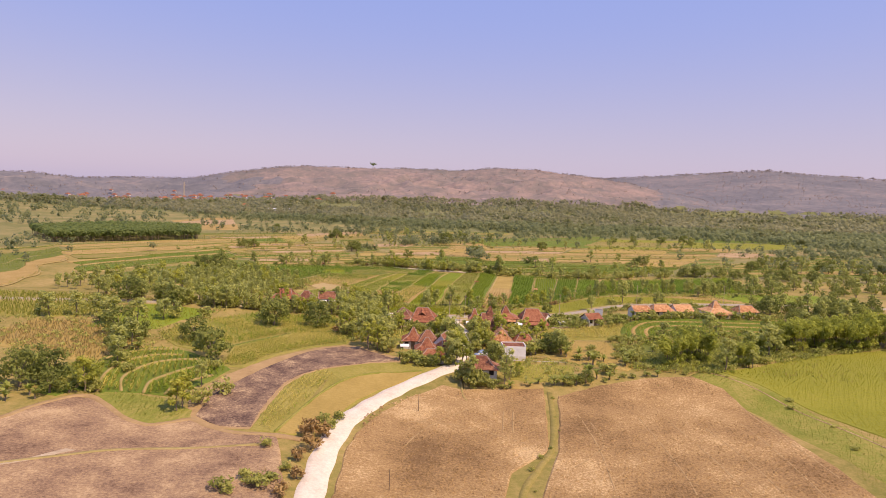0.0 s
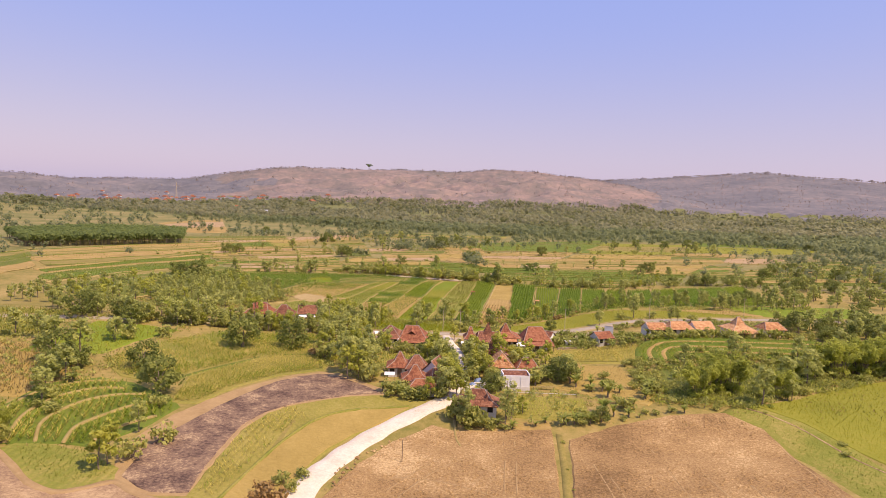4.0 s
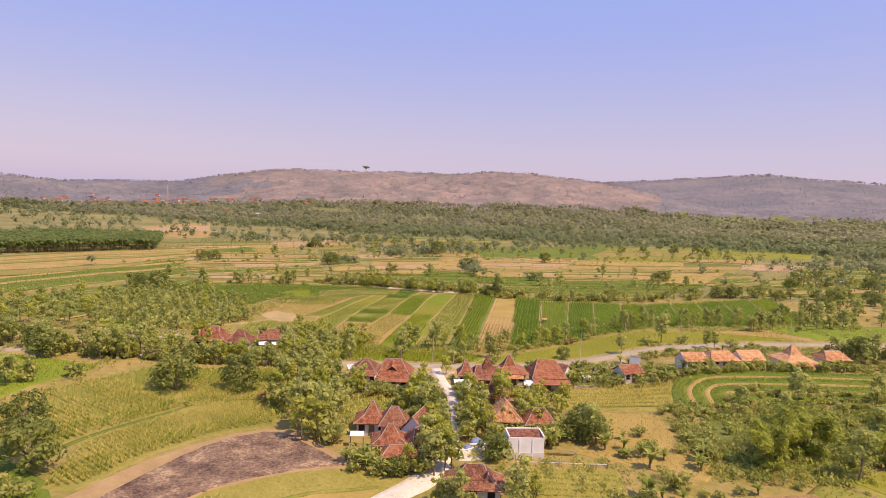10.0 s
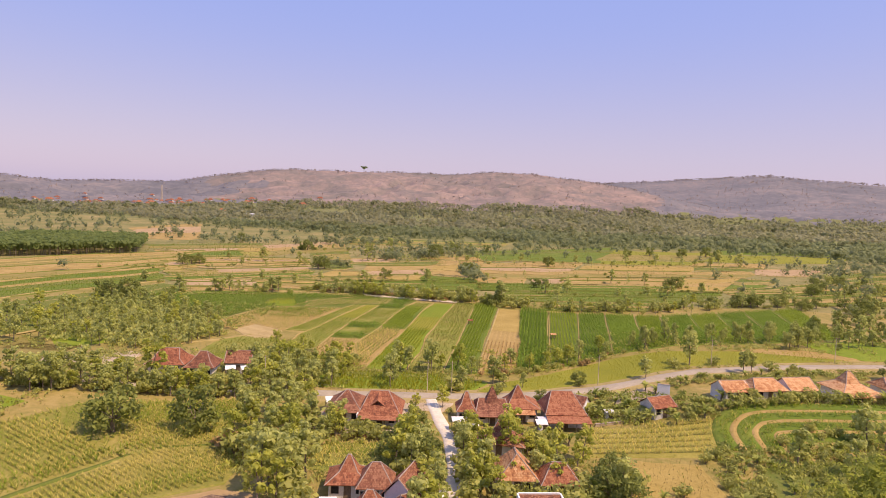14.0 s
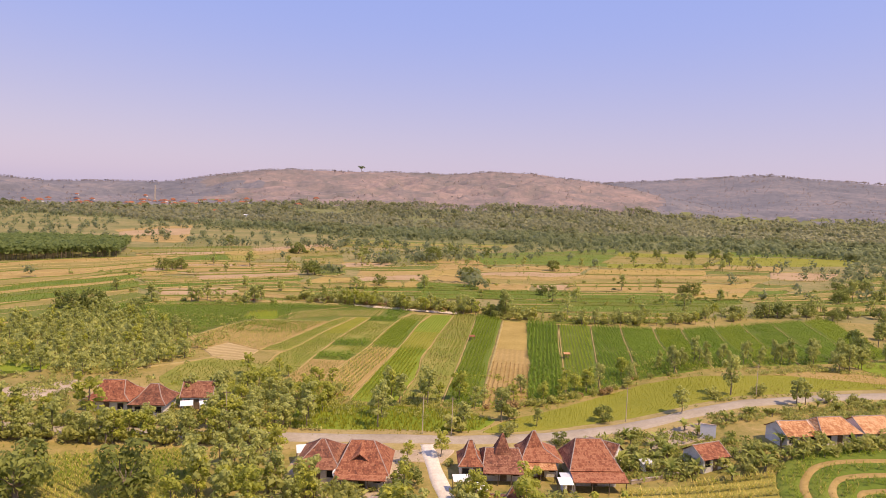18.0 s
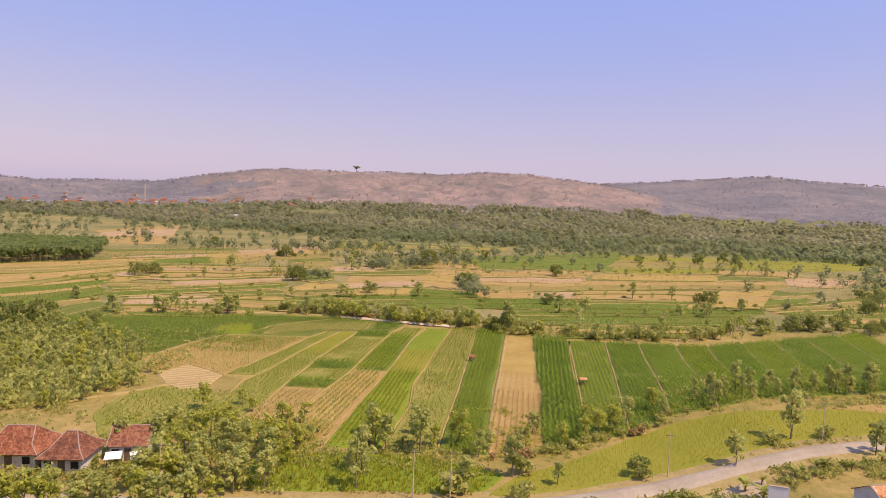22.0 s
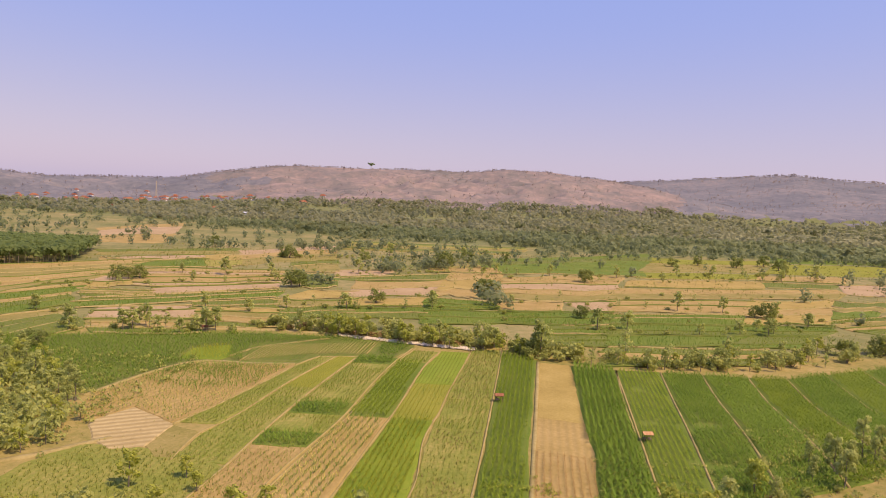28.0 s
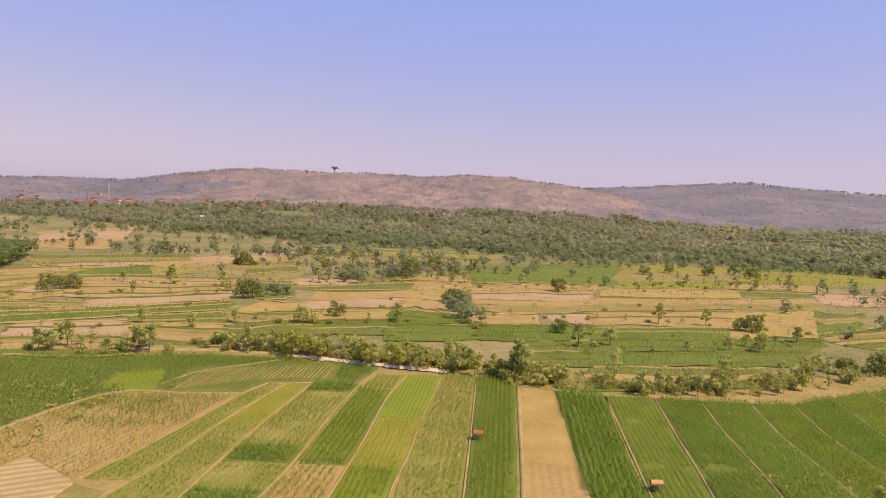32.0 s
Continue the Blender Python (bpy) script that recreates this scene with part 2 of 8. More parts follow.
def tiles(name, cols, rough=0.85):
    """Weathered clay tiles: a tone for each tile, soot and lichen in patches."""
    m, n, l = shader(name)
    co, inf = n.new("ShaderNodeTexCoord"), n.new("ShaderNodeObjectInfo")
    br = n.new("ShaderNodeTexBrick")
    br.inputs["Scale"].default_value = 1.0
    br.inputs["Brick Width"].default_value, br.inputs["Row Height"].default_value = 0.24, 0.3
    br.inputs["Mortar Size"].default_value = 0.014
    br.inputs["Color1"].default_value, br.inputs["Color2"].default_value = (0, 0, 0, 1), (1, 1, 1, 1)
    br.inputs["Mortar"].default_value = (0.1, 0.1, 0.1, 1)
    l.new(co.outputs["UV"], br.inputs["Vector"])
    a = n.new("ShaderNodeTexNoise")
    a.inputs["Scale"].default_value, a.inputs["Detail"].default_value, a.inputs["Roughness"].default_value = 0.9, 7, 0.7
    l.new(co.outputs["Object"], a.inputs["Vector"])
    s = n.new("ShaderNodeMath")
    s.operation = "MULTIPLY_ADD"
    s.inputs[1].default_value = 0.3
    l.new(br.outputs["Color"], s.inputs[0])
    l.new(a.outputs["Fac"], s.inputs[2])
    s2 = n.new("ShaderNodeMath")
    s2.operation = "MULTIPLY_ADD"
    s2.inputs[1].default_value = 0.16
    l.new(inf.outputs["Random"], s2.inputs[0])
    l.new(s.outputs[0], s2.inputs[2])
    r = ramp_node(n, [(0.42 + 0.42 * i / (len(cols) - 1), c) for i, c in enumerate(cols)])
    l.new(s2.outputs[0], r.inputs[0])
    bp = n.new("ShaderNodeBump")
    bp.inputs["Strength"].default_value, bp.inputs["Distance"].default_value = 0.6, 0.05
    l.new(br.outputs["Fac"], bp.inputs["Height"])
    bp.invert = True
    p = n.new("ShaderNodeBsdfPrincipled")
    p.inputs["Roughness"].default_value, p.inputs["Specular IOR Level"].default_value = rough, 0.2
    o = n.new("ShaderNodeOutputMaterial")
    l.new(r.outputs[0], p.inputs["Base Color"])
    l.new(bp.outputs[0], p.inputs["Normal"])
    l.new(p.outputs[0], o.inputs[0])
    return m


M["tile_red"] = tiles("weathered_red_tiles", [(0.10, 0.042, 0.029), (0.20, 0.071, 0.041), (0.295, 0.102, 0.055), (0.41, 0.175, 0.095)])
M["tile_brown"] = tiles("sooty_brown_tiles", [(0.085, 0.042, 0.031), (0.165, 0.066, 0.043), (0.24, 0.093, 0.056), (0.35, 0.165, 0.098)])
M["tile_orange"] = tiles("new_orange_tiles", [(0.26, 0.10, 0.05), (0.42, 0.18, 0.08), (0.54, 0.26, 0.12), (0.64, 0.38, 0.2)])
M["plaster"] = soil("stained_plaster", [(0.50, 0.45, 0.40), (0.66, 0.62, 0.56), (0.74, 0.71, 0.66)], 0.5, 3, bump=0.15)
M["white"] = soil("white_wash", [(0.70, 0.68, 0.64), (0.80, 0.78, 0.75), (0.85, 0.84, 0.82)], 0.6, 4, bump=0.1)
M["timber"] = soil("weathered_timber", [(0.13, 0.09, 0.06), (0.2, 0.14, 0.095), (0.29, 0.21, 0.145)], 1.2, 10)
M["dark"] = soil("dark_opening", [(0.02, 0.018, 0.016), (0.035, 0.03, 0.027), (0.05, 0.045, 0.04)], 2, 8, bump=0.05)
M["tin"] = soil("zinc_sheet", [(0.45, 0.46, 0.48), (0.58, 0.59, 0.61), (0.7, 0.71, 0.72)], 0.8, 5, rough=0.45, bump=0.1)
M["mortar"] = soil("lime_mortar_ridge", [(0.26, 0.19, 0.15), (0.38, 0.30, 0.25), (0.50, 0.42, 0.36)], 1.5, 6)

# ---- the lie of the land ----
BEARING = [-60, -35.4, -32.5, -23.9, -19.5, -15.9, -8.2, -1.2, 3.8, 7.7, 12.1, 15.0, 18.7, 22, 60]
RISE_NEAR = [0.012, 0.012, 0.008, 0.0135, 0.0275, 0.0380, 0.0410, 0.0410, 0.0480, 0.0455, 0.0370, 0.030, 0.016, 0.004, 0.004]
BEARING_FAR = [-60, -40, -35.4, -32.5, -28, -20, 8, 13.5, 16.8, 19.9, 26.1, 33.5, 45, 60]
RISE_FAR = [0.008, 0.012, 0.0105, 0.006, 0.007, 0.010, 0.030, 0.036, 0.0395, 0.0425, 0.0515, 0.040, 0.032, 0.03]


def ease(a, b, v):
    t = np.clip((v - a) / (b - a), 0, 1)
    return t * t * (3 - 2 * t)


def wobble(x, y, s, seed=0.0):
    """A cheap smooth noise between -1 and 1."""
    return (np.sin(x * s + 1.7 * np.sin(y * s * 0.83 + seed)) * np.cos(y * s * 1.13 + 1.3 * np.sin(x * s * 0.71 + seed * 2))
            + 0.5 * np.sin(x * s * 2.3 + y * s * 1.9 + seed) * np.cos(y * s * 2.7 - x * s * 1.1)) / 1.5


def gz(x, y):
    """The height of the ground."""
    x, y = np.asarray(x, float), np.asarray(y, float)
    z = -3 * (1 - ease(140, 166, y)) * ease(-34, -8, x)
    z = z + 3 * ease(34, 66, x) * ease(196, 226, y) * (1 - ease(285, 330, y))
    z = z + 3.5 * ease(38, 92, -x) * (1 - ease(215, 265, y))
    d = np.hypot(x, y - 119)
    b = np.degrees(np.arctan2(x, y - 119))
    rough = wobble(x, y, 0.011) * 0.5 + wobble(x, y, 0.031, 2.0) * 0.3 + wobble(x, y, 0.004, 5.0) * 0.6
    near = (44 + 2300 * np.interp(b, BEARING, RISE_NEAR)) * np.clip((d - 850) / 1450, 0, 1) ** 1.8 * (1 - 0.7 * ease(2350, 3300, d))
    far = (44 + 3300 * np.interp(b, BEARING_FAR, RISE_FAR)) * np.clip((d - 1500) / 1800, 0, 1) ** 1.7 * (1 - 0.5 * ease(3350, 4600, d))
    hill = np.maximum(near * (1 + 0.05 * rough), far * (1 + 0.035 * rough))
    hill = hill - np.abs(wobble(x, y, 0.017, 9.0)) * 34 * ease(1350, 1800, d) * (1 - ease(2050, 2280, d))
    hill = hill + rough * 13 * ease(1300, 2000, d) * (1 - ease(2150, 2300, d))
    return z + hill


def gz1(x, y):
    return float(gz(x, y))


# ---- building helpers ----


def part(name, bm, material, parent, label=""):
    me = bpy.data.meshes.new(name)
    bm.to_mesh(me)
    bm.free()
    me.materials.append(material)
    ob = new(name, me)
    ob.parent = parent
    if label:
        ob["label"] = label
    return ob


def raw_mesh(name, verts, faces, material, smooth=False):
    """A mesh from arrays; faces all have the same number of corners."""
    verts, faces = np.asarray(verts, np.float32), np.asarray(faces, np.int32)
    me = bpy.data.meshes.new(name)
    k = faces.shape[1]
    me.vertices.add(len(verts))
    me.vertices.foreach_set("co", verts.ravel())
    me.loops.add(faces.size)
    me.loops.foreach_set("vertex_index", faces.ravel())
    me.polygons.add(len(faces))
    me.polygons.foreach_set("loop_start", np.arange(0, faces.size, k, dtype=np.int32))
    if smooth:
        me.polygons.foreach_set("use_smooth", np.ones(len(faces), bool))
    me.update(calc_edges=True)
    me.materials.append(material)
    return me


def empty(name, x, y, z=0.0, turn=0.0):
    ob = new(name)
    ob.empty_display_size = 0.3
    ob.matrix_world = pose(x, y, z, 0, 0, turn)
    return ob


def box(bm, x0, y0, z0, x1, y1, z1):
    v = [bm.verts.new((x, y, z)) for x in (x0, x1) for y in (y0, y1) for z in (z0, z1)]
    for q in ((0, 1, 3, 2), (4, 6, 7, 5), (0, 4, 5, 1), (2, 3, 7, 6), (0, 2, 6, 4), (1, 5, 7, 3)):
        bm.faces.new([v[i] for i in q])
    return v


def boxes(*dims):
    bm = bmesh.new()
    for d in dims:
        box(bm, *d)
    return bm


def rounded(corners, n=6):
    """A closed smooth outline through the corners."""
    p = np.array(corners, float)
    t = np.linspace(0, 1, n, endpoint=False)[:, None]
    out = []
    for i in range(len(p)):
        a, b, c, d = p[i - 1], p[i], p[(i + 1) % len(p)], p[(i + 2) % len(p)]
        out.append(0.5 * (2 * b + (c - a) * t + (2 * a - 5 * b + 4 * c - d) * t**2 + (3 * b - a - 3 * c + d) * t**3))
    return np.concatenate(out)


def inside(px, py, poly):
    hit = np.zeros(len(px), bool)
    q = np.roll(poly, -1, 0)
    for (x0, y0), (x1, y1) in zip(poly, q):
        if y0 != y1:
            hit ^= ((y0 > py) != (y1 > py)) & (px < (x1 - x0) * (py - y0) / (y1 - y0) + x0)
    return hit


def field(name, label, corners, material, lift=0.12, turn=0.0, curved=False, cell=9.0):
    """A plot of land: a slab that follows the ground, with earth sides; its UVs lie in metres, turned."""
    poly = rounded(corners) if curved else np.array(corners, float)
    ragged = []
    step = 2.5 if cell < 20 else 9.0
    for p, q in zip(poly, np.roll(poly, -1, 0)):
        n = max(1, round(float(np.linalg.norm(q - p)) / step))
        ragged += [p + (q - p) * i / n for i in range(n)]
    poly = np.array(ragged)
    sway = 0.3 if cell < 20 else 0.7
    poly = poly + sway * np.stack([wobble(poly[:, 0], poly[:, 1], 1.3, 2.0), wobble(poly[:, 0], poly[:, 1], 1.1, 5.0)], 1)
    if poly[:, 1].min() > 295:
        lift *= 0.5
    bm = bmesh.new()
    vs = [bm.verts.new((x, y, 0)) for x, y in poly]
    bm.faces.new(vs)
    lo, hi = poly.min(0), poly.max(0)
    for axis in (0, 1):
        c = math.ceil(lo[axis] / cell) * cell
        while c < hi[axis]:
            no = (1, 0, 0) if axis == 0 else (0, 1, 0)
            co = (c, 0, 0) if axis == 0 else (0, c, 0)
            bmesh.ops.bisect_plane(bm, geom=bm.verts[:] + bm.edges[:] + bm.faces[:], plane_co=co, plane_no=no)
            c += cell
    bmesh.ops.triangulate(bm, faces=bm.faces[:])
    if bm.faces and sum(f.normal.z for f in bm.faces) < 0:
        bmesh.ops.reverse_faces(bm, faces=bm.faces[:])
    for v in bm.verts:
        v.co.z = gz1(v.co.x, v.co.y) + lift
    rim = [e for e in bm.edges if e.is_boundary]
    away = {}
    for e in rim:
        mid = (e.verts[0].co + e.verts[1].co) / 2 - e.link_faces[0].calc_center_median()
        d = e.verts[1].co - e.verts[0].co
        n = Vector((d.y, -d.x, 0)).normalized()
        n = n if n.dot(mid) > 0 else -n
        for v in e.verts:
            key = (round(v.co.x, 3), round(v.co.y, 3))
            away[key] = away.get(key, Vector((0, 0, 0))) + n * 0.5
    bank = 0.5 if cell < 20 else 1.0
    ext = bmesh.ops.extrude_edge_only(bm, edges=rim)
    for v in ext["geom"]:
        if isinstance(v, bmesh.types.BMVert):
            v.co += away[(round(v.co.x, 3), round(v.co.y, 3))] * bank
            v.co.z -= lift + 0.2
    uv = bm.loops.layers.uv.new("UVMap")
    c, s = math.cos(radians(turn)), math.sin(radians(turn))
    for f in bm.faces:
        for lp in f.loops:
            x, y = lp.vert.co.x, lp.vert.co.y
            lp[uv].uv = (x * c + y * s, -x * s + y * c)
    bmesh.ops.recalc_face_normals(bm, faces=bm.faces[:])
    ob = part(name, bm, material, None)
    return tagged(ob, label, "field", kind="structure")


def strip(name, label, line, width, material, lift=0.1, category="road"):
    """A road or path of the given width along a line of points."""
    p = np.array(line, float)
    t = np.linspace(0, 1, 6, endpoint=False)[:, None]
    pts = []
    for i in range(len(p) - 1):
        a, b, c, d = p[max(i - 1, 0)], p[i], p[i + 1], p[min(i + 2, len(p) - 1)]
        pts.append(0.5 * (2 * b + (c - a) * t + (2 * a - 5 * b + 4 * c - d) * t**2 + (3 * b - a - 3 * c + d) * t**3))
    pts = np.concatenate(pts + [p[-1:]])
    tan = np.gradient(pts, axis=0)
    tan /= np.linalg.norm(tan, axis=1)[:, None] + 1e-9
    nor = np.stack([-tan[:, 1], tan[:, 0]], 1)
    wid = width * (1 + 0.07 * np.sin(np.arange(len(pts)) * 0.9)) / 2
    rows = []
    for off, dz in ((-1.12, -0.3), (-1, 0), (-0.35, 0.05), (0.35, 0.05), (1, 0), (1.12, -0.3)) if width > 1.6 else ((-1.12, -0.3), (-0.8, 0.02), (0.8, 0.02), (1.12, -0.3)):
        q = pts + nor * (wid * off)[:, None]
        rows.append(np.c_[q, gz(q[:, 0], q[:, 1]) + lift + dz])
    v = np.stack(rows, 1).reshape(-1, 3)
    k = len(rows)
    f = [(i * k + j, (i + 1) * k + j, (i + 1) * k + j + 1, i * k + j + 1) for i in range(len(pts) - 1) for j in range(k - 1)]
    last = (len(pts) - 1) * k
    if k == 6:
        f += [(0, 1, 4, 5), (1, 2, 3, 4), (last + 5, last + 4, last + 1, last), (last + 4, last + 3, last + 2, last + 1)]
    else:
        f += [(0, 1, 2, 3), (last + 3, last + 2, last + 1, last)]
    me = raw_mesh(name, v, np.array(f)[:, ::-1], material, True)
    return tagged(new(name, me), label, category, kind="structure")

# ---- ground ----


def spread(stops):
    out = []
    for a, b, step in stops:
        out.append(np.arange(a, b, step))
    return np.concatenate(out + [[stops[-1][1]]])


gx = spread([(-4600, -1600, 120), (-1600, -300, 26), (-300, 300, 6), (300, 1600, 26), (1600, 4600, 120)])
gy = spread([(-400, 60, 20), (60, 520, 6), (520, 1400, 22), (1400, 3600, 30), (3600, 4900, 100)])
X, Y = np.meshgrid(gx, gy)
Z = gz(X, Y) - 0.03
nx = len(gx)
idx = np.arange(X.size).reshape(X.shape)
quads = np.stack([idx[:-1, :-1], idx[:-1, 1:], idx[1:, 1:], idx[1:, :-1]], -1).reshape(-1, 4)
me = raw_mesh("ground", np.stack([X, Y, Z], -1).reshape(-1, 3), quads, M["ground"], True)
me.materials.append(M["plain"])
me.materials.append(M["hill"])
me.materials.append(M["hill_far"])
me.materials.append(M["wood_floor"])
WOOD_X = [-1400, -900, -592, -400, -311, -150, -43, 60, 139, 220, 295, 380, 464, 700, 1200]
WOOD_Y = [1200, 1150, 1060, 1000, 960, 860, 800, 800, 760, 780, 790, 720, 640, 560, 560]
FAR_X = [-1400, -740, -614, -280, -52, 230, 620, 1110]
FAR_Y = [1150, 1300, 1460, 1580, 1700, 1650, 1850, 2080]  # the far edge of the woods
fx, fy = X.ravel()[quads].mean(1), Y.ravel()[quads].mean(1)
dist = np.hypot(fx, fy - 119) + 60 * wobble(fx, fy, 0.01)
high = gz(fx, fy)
# Left-hand and farther slopes take the bluer ground colour with more haze in it.
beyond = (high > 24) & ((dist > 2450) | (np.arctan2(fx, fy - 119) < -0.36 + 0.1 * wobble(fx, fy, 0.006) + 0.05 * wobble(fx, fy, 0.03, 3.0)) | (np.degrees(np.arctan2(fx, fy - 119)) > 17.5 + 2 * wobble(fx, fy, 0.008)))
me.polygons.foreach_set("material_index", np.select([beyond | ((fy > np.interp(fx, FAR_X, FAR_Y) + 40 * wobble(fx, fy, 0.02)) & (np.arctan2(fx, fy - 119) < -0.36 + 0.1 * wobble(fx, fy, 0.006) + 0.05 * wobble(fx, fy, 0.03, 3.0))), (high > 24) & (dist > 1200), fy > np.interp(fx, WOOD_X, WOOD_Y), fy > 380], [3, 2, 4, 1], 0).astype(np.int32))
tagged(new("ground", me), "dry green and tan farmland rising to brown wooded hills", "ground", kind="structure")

# ---- roads ----
strip("lane", "white gravel lane between ploughed fields", [(-24, -60), (-23, 0), (-22, 60), (-21.3, 85), (-21.6, 95), (-22.2, 104), (-22.2, 114), (-21.2, 124), (-19.4, 131), (-17, 139), (-13.4, 147), (-7.2, 155), (-2.2, 160.6), (0.4, 166)], 3.9, M["chalk"], 0.14)
strip("lane", "white gravel lane through the village", [(0.2, 165.6), (2.2, 176), (3.0, 189), (2.2, 202), (0.0, 213), (-1.6, 222), (-2.2, 226)], 2.4, M["chalk"], 0.17)
strip("road", "worn grey asphalt village road", [(-190, 208), (-125.3, 213.4), (-86.3, 217.5), (-49.6, 225.1), (-25, 227), (-7.5, 228.2), (7.4, 229.4), (22.8, 233), (34.6, 238), (46.5, 242.5), (58.5, 246.5), (72.4, 251.5), (96.6, 258), (130, 263), (180, 265), (260, 262)], 4.0, M["asphalt"], 0.22)
strip("verge", "dry grass verge of the road", [(-190, 208), (-125.3, 213.4), (-86.3, 217.5), (-49.6, 225.1), (-25, 227), (-7.5, 228.2), (7.4, 229.4), (22.8, 233), (34.6, 238), (46.5, 242.5), (58.5, 246.5), (72.4, 251.5), (96.6, 258), (130, 263), (180, 265), (260, 262)], 9.5, M["bund"], 0.10, "verge")
field("yard", "pale bare earth yard beside the lane", [(-4.6, 218.5), (0.6, 218.5), (3, 225.6), (-6.5, 225.6)], M["dirt"], 0.08)
field("yard", "pale swept yard before the white shed", [(3, 168), (7, 168.5), (9.5, 171.5), (9, 175), (3, 174)], M["chalk"], 0.08)
field("yard", "pale dusty yard beside the road", [(39, 228), (50, 231), (53, 243), (40, 237)], M["dirt"], 0.08)
field("yard", "bare yard behind a tiled house", [(-24, 203), (-5, 203), (-5, 226), (-24, 226)], M["dirt"], 0.05)

# ---- fields before the village ----
field("ploughed_field", "brown ploughed field with cloddy furrows", [(-18, -40), (-18.2, 94), (-19.2, 111), (-18.2, 120), (-15.4, 131.4), (-10.8, 143.2), (-3.6, 150.4), (1.2, 148.6), (20.0, 150.6), (18.6, 133), (16.6, 116), (9.0, 106), (7.2, 96), (3, -40)], M["ploughed"], 0.18, 78)
field("ploughed_field", "wide brown ploughed field, freshly harrowed", [(11, -40), (13.3, 97), (18.8, 116), (21.5, 132), (23.2, 147), (33.9, 153.5), (46, 158.5), (58.5, 161.2), (63.9, 154.6), (66.2, 131.6), (67.4, 113.9), (67.3, 102), (64, -40)], M["ploughed"], 0.2, -62)
strip("ditch", "grassy ditch between the ploughed fields", [(7, -40), (8, 70), (10, 96), (14, 108), (17.5, 117), (20, 132), (21.5, 149)], 1.3, M["dry"], 0.16, "ditch")
strip("footpath", "trodden path across the ploughed field", [(2.6, 141), (1.2, 146), (1.0, 151), (0.5, 157)], 0.5, M["bund"], 0.24, "path")
field("burnt_field", "dark burnt stubble field on a low rise", [(-190, -40), (-100, 92), (-77.0, 105.1), (-76.0, 110.7), (-74.2, 115.4), (-72.1, 118.4), (-69.4, 118.6), (-65.0, 115.6), (-59.4, 111.2), (-54.5, 109.6), (-51.5, 111.6), (-48.6, 114.2), (-44.4, 111.6), (-38.6, 109.6), (-31.6, 109.6), (-28.8, 102), (-25.7, 90.7), (-26, -40)], M["burnt"], 0.2, 10)
strip("footpath", "pale trodden path across burnt stubble", [(-69.3, 87.8), (-60, 95), (-53.4, 99.4), (-41.2, 103.2), (-31.9, 106.2)], 0.9, M["bund"], 0.26, "path")
CHAR = [(-48.5, 117), (-50.2, 127), (-49.6, 135), (-47.8, 143.5), (-45.8, 152.5), (-43.5, 160.5), (-40.2, 168.8), (-36.3, 173.6), (-32, 176.8), (-27.4, 176), (-22, 170.8), (-18, 166.8), (-15.6, 164.2), (-22.2, 162), (-29.2, 157.8), (-33.6, 153.6), (-36.7, 148.6), (-38.6, 141), (-38.8, 132), (-38.2, 121), (-37.4, 113.6), (-42.9, 113.2)]
field("burnt_field", "curved purple-brown burnt field", CHAR, M["char"], 0.2, 30)
STUBBLE = [(-36.9, 112.6), (-37.3, 120.8), (-37.6, 130), (-37.6, 139), (-35.9, 148), (-32, 153.7), (-25.5, 159), (-21.8, 161.1), (-14.2, 162.9), (-8, 161.6), (-5, 160.3), (-8, 157.4), (-12.6, 152.4), (-17.8, 144), (-21.2, 135.4), (-23.4, 125), (-24.6, 117), (-26, 113.2), (-30.1, 111.4), (-33.5, 111.6)]
field("stubble_field", "olive stubble field above the lane", STUBBLE, M["olive"], 0.12, 40)
field("stubble_field", "tan stubble between the bund and the lane", [(-32, 112), (-30.7, 122.9), (-29.4, 132.5), (-26.8, 144.3), (-23.2, 150.9), (-18.3, 154.5), (-13.1, 156.2), (-8.9, 157.2), (-12.8, 152.2), (-18.1, 144), (-21.5, 135.4), (-23.7, 125), (-24.9, 117), (-26.3, 113.5), (-30, 111.8)], M["gold"], 0.2, 40)
strip("bund", "grassy bund curving through stubble", [(-32.3, 111.8), (-31, 122.9), (-29.7, 132.5), (-27.1, 144.5), (-23.5, 151.2), (-18.5, 154.9), (-13.2, 156.6), (-8.7, 157.7)], 0.55, M["weedy"], 0.3, "bund")
field("meadow", "small rough green meadow", [(-69.9, 121.1), (-68.6, 124), (-63.8, 124.4), (-57.8, 123.6), (-50.6, 119.4), (-49.2, 115.6), (-51.3, 112.6), (-54.2, 110.8), (-58.3, 111.6), (-64, 115.6), (-69, 119.4)], M["weedy"], 0.12)
ARCS = [[(-75, 123.2), (-77.8, 130.9), (-80, 138.3), (-79.8, 147.5), (-76.1, 154.2), (-69.9, 157.2)], [(-70.4, 122.7), (-74.7, 132.9), (-75.6, 143.3), (-72, 150.9), (-67, 153.4)],
        [(-66.7, 124.5), (-70.6, 132.7), (-70.3, 142.4), (-67, 148.6), (-61.9, 151.7)], [(-62.6, 125.3), (-64.4, 131.6), (-63.3, 138.1), (-60.9, 144.9), (-57.1, 149)], [(-58.4, 125.6), (-58.9, 130.5), (-57.2, 136.6), (-54.8, 141.1)]]
field("terraced_field", "green maize plot on curved terraces", [(-74.9, 122.1), (-80.8, 134.8), (-81.6, 151.1), (-74.6, 157.9), (-67.1, 157.4), (-56.1, 151.3), (-53.4, 147.6), (-54.4, 137.2), (-56.8, 129.9), (-58, 125.7), (-63.4, 125.4), (-69.1, 122.9)], M["green"], 0.14, 20)
